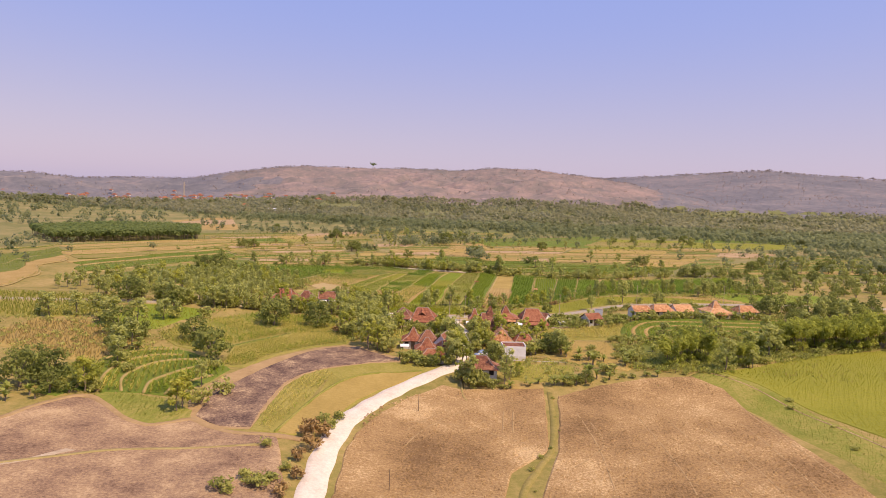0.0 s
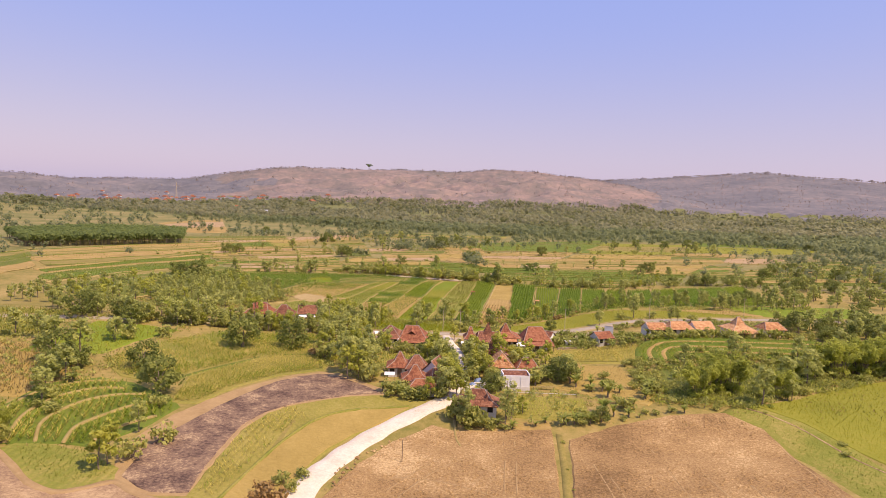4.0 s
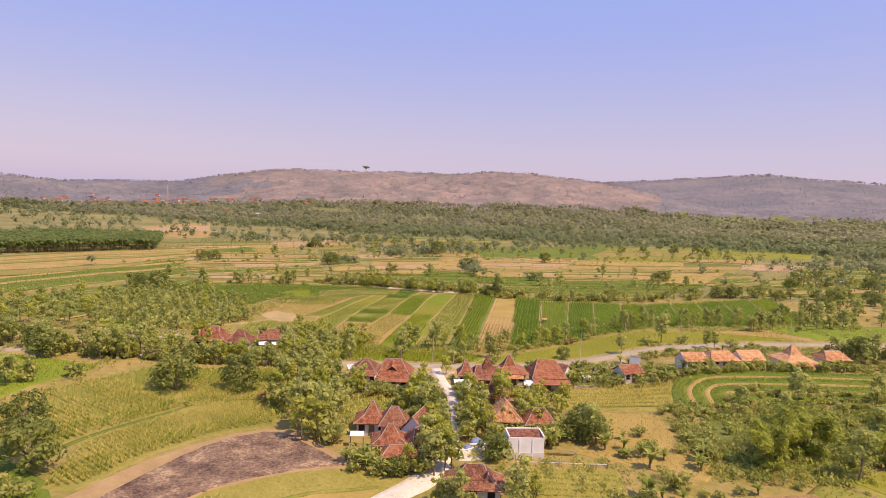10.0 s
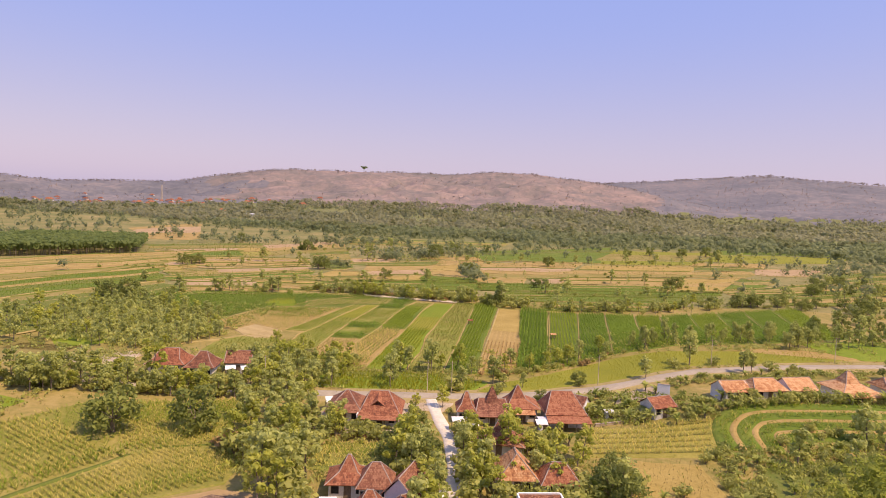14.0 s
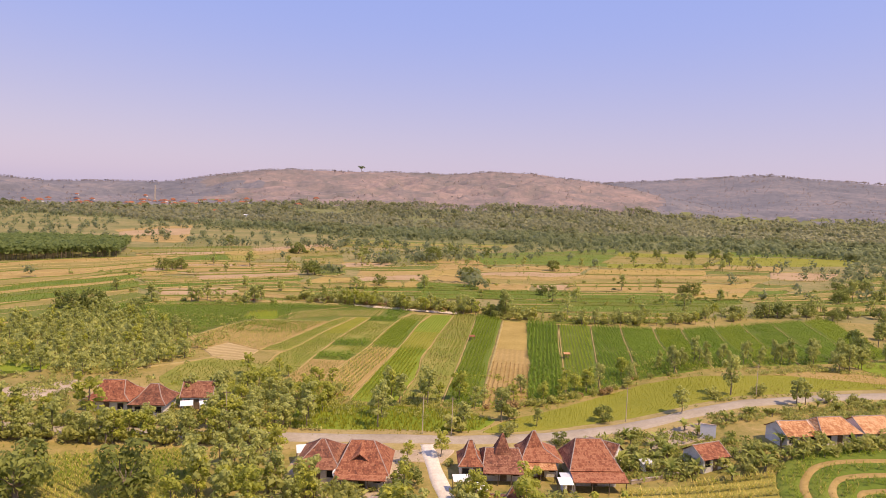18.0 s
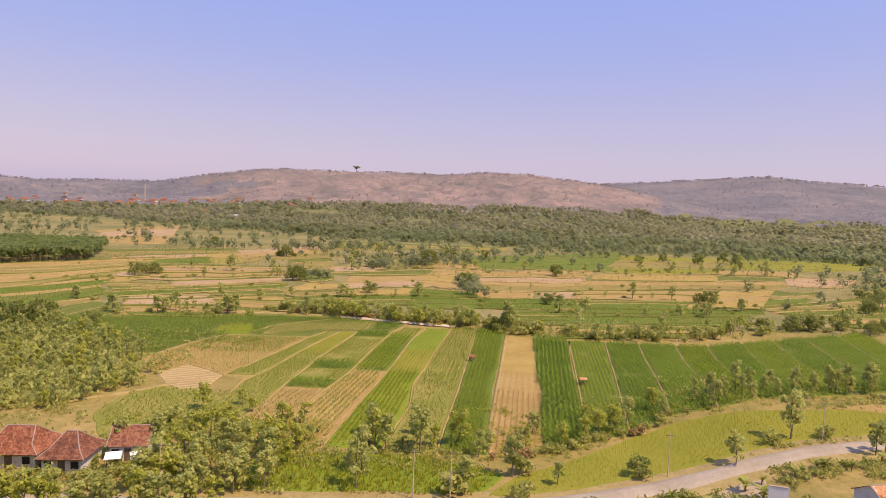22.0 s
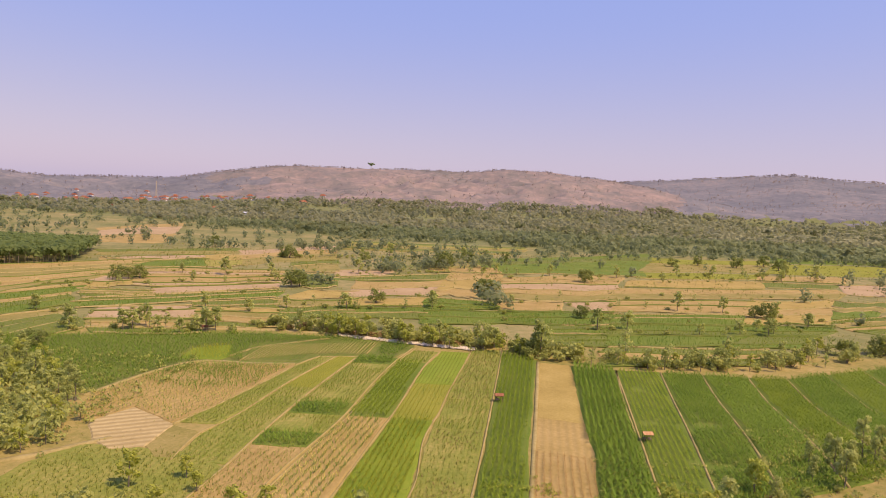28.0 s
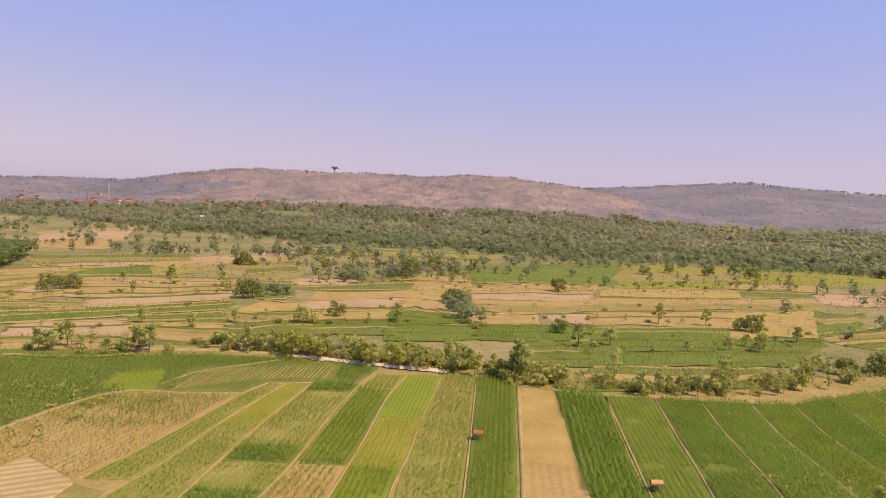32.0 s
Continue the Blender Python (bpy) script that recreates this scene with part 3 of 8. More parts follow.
for k, line in enumerate(ARCS):
    strip("bund", "tan grassy bund between curved terraces", line, 0.55, M["bund"], 0.34 + 0.04 * k, "bund")
field("cane_patch", "green cane beside the burnt field", [(-75.3, 121.4), (-75.7, 118.1), (-80.3, 119.2), (-85.6, 132), (-83.1, 137.4), (-80.1, 133.5)], M["green"], 0.12)
strip("footpath", "tan trodden edge of the burnt field", [(-80, 100), (-77, 105.6), (-76, 111), (-74.2, 116), (-72.1, 119.5), (-69.4, 119.6), (-65.0, 116.4), (-59.4, 111.9), (-54.5, 110.3), (-51.5, 112.3), (-48.6, 115), (-44.4, 112.3), (-38.6, 110.3), (-31.6, 110.3), (-27, 110)], 1.3, M["track"], 0.27, "path")
field("bare_patch", "pale bare patch in burnt stubble", [(-67.8, 89), (-63.9, 92.4), (-60.8, 97.2), (-59.6, 97.3), (-62.3, 93.3), (-67, 88.2)], M["dirt"], 0.27)
field("field", "ripening yellow-green maize field", [(-80.9, 170.5), (-79.4, 185.3), (-68.4, 208.5), (-42.7, 220.4), (-31.5, 198), (-52.1, 184.7), (-59.9, 167.3), (-63.7, 159.5), (-71.9, 160.8)], M["maize_floor"], 0.15, 20)
field("field", "yellow-green maize field curving above burnt ground", [(-55.8, 149.3), (-59.3, 166.5), (-51.9, 182.7), (-46.7, 191.6), (-32, 195), (-31.8, 180.8), (-40.9, 174.6), (-47.6, 163.2), (-51.2, 150.6)], M["maize_floor"], 0.15, 28)
strip("bund", "green grassy bund between maize fields", [(-61.5, 155), (-60, 166.8), (-52.3, 183.7), (-47, 192.2), (-32, 197)], 0.9, M["dull"], 0.16, "bund")
field("rice_field", "bright green young rice field", [(-103.1, 173.3), (-105, 211.1), (-78.5, 205.2), (-82.8, 190.3), (-84, 175.5)], M["fresh"], 0.12)
field("field", "golden dry grass field", [(-121.3, 154.3), (-121.4, 181.2), (-107.9, 182.2), (-86.3, 166.8), (-76, 153.7), (-79.6, 142.9), (-87.6, 141.1)], M["gold"], 0.07)
field("field", "tall pale green grass field", [(-200, 196), (-190, 226), (-123.3, 227), (-108.9, 191.1), (-123.4, 183.2), (-150, 186)], M["olive"], 0.1)
field("field", "dry field behind the road", [(-170, 238), (-105, 238), (-80.7, 250.7), (-93.7, 265.9), (-170, 275)], M["dry"], 0.1)
field("rice_field", "bright yellow-green rice field", [(67.5, 166), (81, 173), (95.1, 184), (132, 200), (170, 190), (160, -40), (104, -40), (94, 112), (87, 131), (79.5, 147), (74, 158)], M["lime"], 0.15)
strip("ditch", "dark earth ditch along the rice field", [(61.5, 167.2), (65, 164.2), (68.4, 160.8), (72.5, 154.6), (76, 146), (80.4, 135.4), (84, 121), (86, 100), (88, -40)], 0.55, M["burnt"], 0.1, "ditch")
strip("bund", "dry grassy bank beside the ditch", [(62, 165), (69, 156), (73, 142), (77, 124), (81, 95), (84, -40)], 14, M["weedy"], 0.04, "bank")

field("meadow", "dry tan margin of the burnt field", [(-50, 115), (-53.6, 127), (-53.6, 135), (-52.4, 143.5), (-50, 153), (-46.6, 161.5), (-42, 169.8), (-37.4, 175.4), (-32, 178.8), (-26.4, 178), (-20.6, 172), (-13, 165), (-8, 161.6), (-22, 161.4), (-34, 153), (-38, 141), (-37.8, 121), (-37, 112.8), (-44, 112.4)], M["track"], 0.08, 30)
for line in ([(-13.9, 91.3), (-12.9, 107.4), (-10, 122), (-4, 133), (2, 140)], [(-12, 91.7), (-11, 106.8), (-8, 120), (-2.4, 131), (3.4, 138)], [(9, 124), (9.6, 132), (10.4, 141), (10.2, 148)], [(11, 124), (11.6, 132), (12.4, 141), (12.2, 148)],
             [(25.4, 142), (26.3, 128), (26.3, 115.6), (25.1, 98.5), (24, 84)], [(38, 150), (38.8, 130), (38.8, 110), (37.5, 96), (36, 84)], [(44, 140), (46, 120), (47, 100), (47, 84)], [(56, 154), (59.4, 138), (60, 120.6), (58.8, 102), (57, 84)], [(51, 132), (52.6, 112), (52, 90)], [(27.6, 132), (28, 121), (24.4, 114), (20.3, 109)], [(64, 150), (65, 128), (65.4, 108)], [(-15.8, 124.4), (-8, 128), (2, 126), (14, 118)]):
    strip("wheel_track", "faint pale wheel track in ploughed earth", line, 0.36, M["track"], 0.2, "track")

field("stubble_field", "tan stubble strip beside the ploughed field", [(1.6, 149.4), (12, 150.4), (20.4, 151.2), (20, 153.6), (11, 153.2), (1.6, 152.2)], M["stubble"], 0.2, 85)

# ---- gardens round the village ----
field("field", "dry golden garden plot", [(32.5, 196.5), (45, 195.5), (44.7, 183.4), (44.8, 177), (48.5, 172), (43, 164), (30, 170), (24, 173), (28.3, 180)], M["gold"], 0.12, 80)
field("field", "rows of yellow maize in a garden", [(29.2, 211.4), (55, 215.5), (51, 203), (47, 199.5), (30, 198), (24, 197)], M["olive"], 0.12, 88)
field("garden", "yellowing maize garden between tiled houses", [(-21, 187.6), (-7.4, 186), (-5.4, 196), (-8, 199.6), (-20, 198.6)], M["weedy"], 0.12, 84)
field("garden", "vegetable garden with sandy furrows", [(14.2, 165.8), (29.7, 166.2), (28.2, 155), (12.9, 155.2)], M["olive"], 0.1, 0)
field("field", "yellowish grass plot behind the village", [(46, 181), (56, 196), (90, 205), (110, 206), (96, 187), (80, 176), (66, 168), (52, 171)], M["dull"], 0.08)
for k, (off, mat) in enumerate(((0.0, "green"), (2.6, "bund"), (4.6, "green"), (7.0, "bund"), (9.0, "green"), (11.4, "bund"), (13.4, "green"))):
    line = [(53.5 + off * 0.9, 203 - off * 0.1), (55.5 + off * 0.8, 212.5 - off * 0.35), (63 + off * 0.35, 220.0 - off * 0.85), (76, 222.6 - off), (95, 223.6 - off), (112, 224 - off)]
    strip("terrace", "curved green terrace with crop rows" if mat == "green" else "tan earth edge of a terrace", line, 3.2 if mat == "green" else 1.5, M["green" if mat == "green" else "stubble"], 0.3 - 0.02 * k, "terrace")
field("meadow", "lush yellow-green meadow beyond the road", [(8, 233.5), (13, 240), (27, 251), (38, 260.5), (48.6, 267), (62, 270.5), (80, 273.5), (108, 277), (112, 268), (96, 263.5), (72, 256.5), (58, 251.5), (46, 247), (34, 242.5), (23, 237), (10, 233)], M["lime"], 0.14)
field("meadow", "tall rough grass beyond the road", [(-30, 231), (-9, 231.2), (6, 232), (11, 241), (-2, 247), (-10, 247), (-30, 246)], M["fresh"], 0.1)
field("field", "tan fallow field beyond the road", [(84, 275), (96, 279.4), (112, 277.6), (118, 270.6), (112, 268.6)], M["stubble"], 0.16)
field("meadow", "rough green field beyond the road end", [(113, 279), (119, 269), (150, 272), (170, 280), (170, 310), (130, 298), (112, 291)], M["fresh"], 0.1)
field("meadow", "rough green meadow beside the wood", [(-67.4, 262), (-67.2, 272), (-65.6, 276), (-62.6, 280.4), (-57.9, 281), (-51.7, 280.2), (-44.9, 279.8), (-37.5, 275), (-32, 264.5), (-34, 252), (-60, 250)], M["weedy"], 0.1)
field("field", "small green field behind the road", [(-116, 274), (-108.5, 275.4), (-99.8, 272), (-94.4, 264.6), (-91, 254.6), (-93, 246), (-118, 250)], M["fresh"], 0.1)
field("bare_bank", "pale bare earth bank behind the road", [(-98, 244), (-88, 245.4), (-86, 251.4), (-83.4, 255), (-79, 252), (-79, 240.6), (-82, 235), (-85, 232), (-98, 236)], M["dirt"], 0.3)
strip("footpath", "trodden red earth path along the wood", [(-79.5, 264.7), (-71.2, 272.5), (-67.7, 275.2), (-63.8, 279.8), (-60, 284)], 1.3, M["bund"], 0.2, "path")

# ---- the long strips of fields ----
field("field", "deep green maize strip", [(12.2, 361.5), (20.8, 354.2), (16.0, 318), (11.8, 286), (9.6, 262), (8.6, 249.4), (0.4, 248.6), (1.6, 262), (4.4, 285), (8.2, 322)], M["green"], 0.15, -7)
field("fallow_strip", "smooth tan bare strip", [(21.6, 351.6), (29.3, 350.0), (27.6, 328), (25.0, 304), (15.8, 306.3)], M["gold"], 0.15, -7)
field("stubble_strip", "pinkish tan stubble strip", [(15.7, 305.9), (25.0, 303.6), (23.6, 286.2), (13.5, 288)], M["stubble"], 0.15, -7)
field("stubble_strip", "tan strip with rows of dry stalks", [(13.4, 287.7), (23.5, 286), (21.4, 274), (19.4, 260), (18.2, 250.6), (9.2, 249.6), (10, 262)], M["stubble"], 0.17, -7)
EDGE_FAR = [(29.6, 350.0), (41.3, 347.4), (53.1, 347.6), (63.8, 346.9), (75.6, 346.4), (86, 347), (100, 354), (114, 361), (129, 368), (145, 375), (160, 383)]
EDGE_NEAR = [(18.8, 251.4), (28.4, 257), (37.6, 263.4), (48.6, 271.4), (59.2, 274), (70.5, 280), (84, 284), (97, 287), (110, 292), (125, 300), (141, 310)]
for k in range(10):
    a, b, c, d = EDGE_FAR[k], EDGE_FAR[k + 1], EDGE_NEAR[k + 1], EDGE_NEAR[k]
    field("field", ("dark green maize strip", "thin green maize strip with worn patches", "green maize strip")[k % 3] if k else "tall dark green maize strip",
          [(a[0] + 0.4, a[1]), (b[0] - 0.4, b[1]), (c[0] - 0.4, c[1]), (d[0] + 0.4, d[1])], M["green"], 0.13, -8)
    strip("bund", "pale trodden path between green strips", [d, ((a[0] + d[0]) / 2, (a[1] + d[1]) / 2), a] if k else [(34.0, 300), (37, 322), (41.3, 347)], 0.42, M["bund"], 0.2, "path")
strip("footpath", "pale path along the tan strip", [(10, 262), (13.2, 288), (15.5, 306), (21.2, 352)], 0.8, M["bund"], 0.24, "path")
PATH_A = [(-52.8, 291.8), (-49.9, 300.5), (-45.8, 317.1), (-41.4, 337.2), (-37.9, 346.2)]
PATH_B = [(-46.0, 276.0), (-46.4, 287.6), (-43.3, 297.5), (-39.6, 321.1), (-33.6, 347.1)]
PATH_C = [(-38.4, 262), (-36.9, 273.7), (-35.7, 290.4), (-32.6, 318.2), (-27.9, 348.3)]
PATH_D = [(-31, 248), (-29.2, 262), (-27.0, 276.9), (-22.7, 299.2), (-20.0, 324.6), (-17.1, 344.7), (-13.6, 361)]
PATH_E = [(-20.4, 248), (-18.8, 262), (-17.4, 272.2), (-15.6, 287.1), (-13.0, 306.9), (-9.6, 340.7), (-6.0, 358.2)]
PATH_F = [(-9.8, 248), (-8.2, 262), (-6.5, 273.6), (-6.4, 290.8), (-4.1, 306.7), (-2.2, 323.5), (3.2, 362)]
PATH_G = [(-0.2, 248), (1.2, 262), (4.0, 286), (7.8, 322), (12.0, 363)]


def between(left, right, y0, y1, gap=0.45):
    """The plot between two paths, from y0 to y1."""
    def at(line, y):
        return float(np.interp(y, [p[1] for p in line], [p[0] for p in line]))
    ys = [y0 + (y1 - y0) * i / 5 for i in range(6)]
    return [(at(left, y) + gap, y) for y in ys] + [(at(right, y) - gap, y) for y in ys[::-1]]


PLOTS = [  # left path, right path, from, to, ground, label, turn
    (PATH_A, PATH_B, 293, 346, "weedy", "olive grassy strip", -11), (PATH_B, PATH_C, 276, 288, "weedy", "weedy tan and yellow plot", -8),
    (PATH_B, PATH_C, 288, 318, "weedy", "yellow-green grassy plot", -9), (PATH_B, PATH_C, 318, 347.5, "lime", "yellow-green young crop strip", -9),
    (PATH_C, PATH_D, 262, 284, "stubble", "tan plot with rows of dry stalks", -10), (PATH_C, PATH_D, 284.4, 291, "green", "dark green plot of leaves", -10),
    (PATH_C, PATH_D, 291.4, 301, "weedy", "olive weedy plot", -10), (PATH_C, PATH_D, 301.4, 309, "green", "dark green plot of leaves", -10),
    (PATH_C, PATH_D, 309.4, 326, "weedy", "dry tan weedy plot", -8), (PATH_C, PATH_D, 326.4, 341.5, "weedy", "olive weedy plot", -8), (PATH_C, PATH_D, 342, 349, "green", "dark green plot", -8),
    (PATH_D, PATH_E, 254, 301, "stubble", "withered maize rows on tan soil", -9), (PATH_D, PATH_E, 301.4, 345, "green", "green maize strip", -7), (PATH_D, PATH_E, 345.4, 358, "weedy", "olive plot by the stream", -7),
    (PATH_E, PATH_F, 250, 301, "fresh", "bright green young maize strip", -6), (PATH_E, PATH_F, 301.4, 326, "lime", "yellow-green strip", -6), (PATH_E, PATH_F, 326.4, 350, "fresh", "fresh lime-green strip", -7),
    (PATH_E, PATH_F, 350.4, 359, "fresh", "small bright green plot", -7), (PATH_F, PATH_G, 249, 296, "weedy", "yellow-green weedy strip", -5), (PATH_F, PATH_G, 296.4, 315, "weedy", "mown olive grass strip", -6), (PATH_F, PATH_G, 315.4, 364, "weedy", "yellow-green weedy strip", -6)]
for left, right, y0, y1, ground, label, turn in PLOTS:
    field("field", label, between(left, right, y0, y1), M[ground], 0.13, turn)
for line, width in ((PATH_A, 0.36), (PATH_B, 0.24), (PATH_C, 0.34), ([(x - 0.4, y) for x, y in PATH_D], 0.24), ([(x + 0.5, y) for x, y in PATH_D], 0.24), (PATH_E, 0.34), (PATH_F, 0.24), (PATH_G, 0.36)):
    strip("footpath", "pale trodden path between crop strips", line, width, M["bund"], 0.2, "path")
TAN_PLOT = [(-73.1, 294.3), (-76.2, 306.2), (-72.2, 323.1), (-65.8, 334.6), (-53.2, 334.9), (-42.2, 336.8), (-46.7, 315.8), (-50.2, 300.5), (-53.4, 292.6), (-64.2, 300), (-68.2, 291.4)]
field("field", "tan plot of withered maize", TAN_PLOT, M["stubble"], 0.13, -14)
field("pale_bed", "pale straw field with raised beds", [(-68, 290.9), (-64.0, 299.4), (-52.8, 291.6), (-52.9, 280.8), (-57.4, 279.1), (-62.4, 282.8)], M["pale"], 0.18, -62)
field("field", "weedy corner below the pale beds", [(-52.4, 281), (-52.4, 291), (-46.8, 289), (-46.4, 277), (-49, 277)], M["dry"], 0.12, 0)
field("field", "broad dark green maize field", [(-120, 322), (-128, 352), (-90, 364), (-60, 371), (-36, 370.5), (-14, 365), (-14, 361), (-18, 349.8), (-28, 349.4), (-38, 347), (-42, 338.2), (-53, 336.4), (-66, 336.4), (-73, 323.4), (-77, 306)], M["dull"], 0.12, -25)
ROW_PLOT = [(-55.4, 338), (-58.8, 355.6), (-30.9, 366.5), (-24, 366), (-26.5, 350.4), (-38.4, 348.4), (-42.4, 339.4)]
field("field", "maize field with pale furrows", ROW_PLOT, M["dull"], 0.3, -4)
for k in range(34):
    f = k / 33
    strip("furrow", "thin pale furrow in the maize", [(-56.5 + 30.5 * f, 337.5 + 13 * f + 4 * math.sin(3 * f)), (-55 + 30.3 * f, 355.5 + 10.4 * f)], 0.17, M["bund"], 0.36, "furrow")
LIGHT_PLOT = [(-72.1, 337.5), (-72.9, 348), (-64.6, 354.3), (-60.6, 341.6), (-62, 337.5)]
field("field", "lighter green plot in the maize", LIGHT_PLOT, M["fresh"], 0.34, 15)
strip("footpath", "pale trodden edge of the tan plot", [(-77.4, 305), (-72.9, 323.4), (-66, 335.6), (-53.2, 335.8), (-42, 337.6)], 1.0, M["bund"], 0.22, "path")
strip("footpath", "thin pale path through maize", [(-60.6, 341.6), (-57, 352), (-50, 359), (-40, 368)], 0.8, M["bund"], 0.3, "path")
strip("riverbank", "bare orange earth bank", [(-118, 367), (-90, 372), (-62, 376), (-38, 375.5)], 3.0, M["bund"], 0.2, "bank")
strip("riverbank", "pale stony bank of a stream", [(-33, 371.4), (-24, 369.4), (-12, 366.2), (3, 363.4)], 1.5, M["stone"], 0.3, "bank")

# ---- middle distance: terraced plots ----


BUNDS = []
GREENS = []


def terraces(corners, count, crops, label, seed):
    """Cuts a plot, given as far left, far right, near right and near left corners, into long low terraces."""
    rng = random.Random(seed)
    a, b, c, d = (np.array(p, float) for p in corners)
    cuts = [0.0]
    for _ in range(count):
        cuts.append(cuts[-1] + rng.uniform(0.6, 1.5))
    cuts = [q / cuts[-1] for q in cuts]
    phase = rng.uniform(0, 6)

    def edge(f):
        return [tuple(a + (d - a) * f + (b + (c - b) * f - a - (d - a) * f) * u + (d - a) * (0.05 * math.sin(phase + 5 * u + 3 * f) + 0.02 * math.sin(phase * 2 + 14 * u))) for u in (-0.03 - 0.03 * math.sin(9 * f + phase), 0.12, 0.25, 0.38, 0.5, 0.62, 0.75, 0.88, 1.03 + 0.03 * math.sin(7 * f + phase))]

    BUNDS.extend(edge(q) for q in cuts)
    for k in range(count):
        gap = 0.045 / count
        crop = crops[k % len(crops)] if rng.random() < 0.8 else rng.choice(crops)
        turn = math.degrees(math.atan2(b[1] - a[1], b[0] - a[0])) + 90
        if crop in ("green", "dull") and b[1] < 640:
            GREENS.append((edge(cuts[k] + gap) + edge(cuts[k + 1] - gap)[::-1], turn, crop))
        field("terrace", label, edge(cuts[k] + gap) + edge(cuts[k + 1] - gap)[::-1], M[crop], 0.2 + 0.05 * (k % 3) + 0.005 * seed, turn, cell=40)


terraces([(-370, 822), (-345, 954), (-234, 677), (-266, 641)], 3, ["stubble", "pink", "stubble"], "tan terraced plot below woods", 1)
terraces([(-246, 603), (-170, 651), (-156, 613), (-224, 566)], 2, ["dull", "dry"], "green terrace with pale bunds", 2)
terraces([(-210, 560), (-171, 596), (-162, 575), (-190, 541)], 1, ["pink"], "pinkish stubble strip", 3)
terraces([(-187, 539), (-159, 569), (-144, 531), (-179, 512)], 1, ["green"], "dark green leafy plot", 4)
terraces([(-215, 550), (-206, 555), (-165, 478), (-180, 483)], 1, ["stubble"], "bare tan slope with a track", 5)
terraces([(-169, 594), (-151, 612), (-126, 544), (-143, 531)], 2, ["gold", "olive"], "golden grass plot", 6)
terraces([(-161, 642), (-109, 715), (-86, 603), (-126, 545)], 3, ["pink", "stubble", "dry"], "tan plot with saplings", 7)
terraces([(-106, 575), (-83, 597), (-71, 536), (-92, 522)], 2, ["dull", "dry"], "olive weedy plot", 8)
terraces([(-175, 507), (-102, 533), (-88, 480), (-143, 451)], 5, ["stubble", "pink", "stubble", "stubble", "pink"], "pale tan terraced stubble", 9)
terraces([(-182, 472), (-161, 480), (-144, 451), (-160, 438)], 2, ["pink", "gold"], "tan stubble terrace", 10)
terraces([(-158, 436), (-130, 441), (-122, 426), (-145, 417)], 3, ["dull", "dry", "dull"], "green terrace with pale lines", 11)
terraces([(-133, 447), (-88, 480), (-83, 463), (-124, 432)], 1, ["pink"], "pinkish stubble strip", 12)
terraces([(-144, 415), (-82, 460), (-77, 439), (-133, 398)], 2, ["dull", "green"], "broad green terrace", 13)
terraces([(-128, 398), (-101, 412), (-89, 387), (-121, 380)], 2, ["stubble", "pink"], "bare orange tan terrace", 14)
terraces([(-103, 417), (-75, 436), (-69, 415), (-98, 407)], 2, ["dull", "dry"], "green terrace with pale bunds", 15)
terraces([(-97, 405), (-68, 413), (-58, 379), (-84, 376)], 4, ["gold", "dry", "stubble", "dull"], "striped golden terrace", 16)
terraces([(-120, 379), (-89, 386), (-79, 366), (-107, 359)], 3, ["dry", "stubble", "dull"], "dry weedy terrace by the maize", 17)
terraces([(-88, 521), (-66, 514), (-60, 477), (-73, 466)], 2, ["green", "dull"], "dark green slope", 18)
terraces([(-69, 463), (-47, 465), (-44, 446), (-74, 433)], 1, ["gold"], "golden dry grass plot", 19)
terraces([(-73, 431), (-43, 442), (-39, 403), (-62, 393)], 3, ["dry", "dull", "olive"], "weedy olive terrace", 20)
terraces([(-72, 541), (-38, 560), (-46, 524), (-66, 514)], 1, ["pink"], "pinkish stubble strip", 21)
terraces([(-65, 510), (-5, 552), (-6, 523), (-54, 502)], 1, ["dull"], "green strip between stubble plots", 22)
terraces([(-53, 498), (-6, 521), (-14, 461), (-48, 447)], 2, ["stubble", "pink"], "broad tan stubble plot", 23)
terraces([(-6, 562), (24, 561), (4, 464), (-14, 461)], 3, ["stubble", "gold", "stubble"], "tan terraced stubble", 24)
terraces([(-50, 443), (-16, 455), (-17, 434), (-47, 423)], 1, ["gold"], "golden stubble plot", 25)
terraces([(-16, 455), (12, 456), (15, 434), (-14, 425)], 3, ["green"], "curved green terrace with pale bunds", 26)
terraces([(-47, 421), (-15, 429), (-13, 407), (-43, 400)], 2, ["green", "dull"], "green terrace", 27)
terraces([(-14, 423), (29, 432), (26, 407), (-13, 398)], 2, ["green"], "green terrace by the stream", 28)
terraces([(23, 545), (96, 578), (70, 475), (16, 460)], 5, ["stubble", "pink", "dry", "stubble", "stubble"], "tan terraced stubble with thin bunds", 29)
terraces([(16, 454), (43, 462), (39, 437), (14, 431)], 1, ["stubble"], "orange bare plot", 30)
terraces([(46, 464), (69, 470), (62, 443), (52, 440)], 1, ["pink"], "pinkish stubble plot", 31)
terraces([(18, 430), (62, 438), (55, 413), (16, 403)], 2, ["green"], "dark green terrace", 32)
terraces([(31, 406), (54, 412), (50, 394), (26, 391)], 2, ["dull", "green"], "dry olive terrace", 33)
terraces([(24, 388), (49, 393), (45, 375), (23, 373)], 2, ["dull", "dull"], "green and dry terrace by the stream", 34)
terraces([(16, 659), (171, 782), (112, 587), (12, 559)], 5, ["green", "dull", "green", "dull", "green"], "dark green ridged plot with pale lines", 35)
terraces([(-20, 580), (14, 622), (24, 564), (-19, 557)], 2, ["stubble", "dry"], "tan plot below trees", 36)
terraces([(161, 738), (272, 763), (212, 645), (125, 623)], 3, ["olive", "dry", "lime"], "yellow-green plot with bushes", 37)
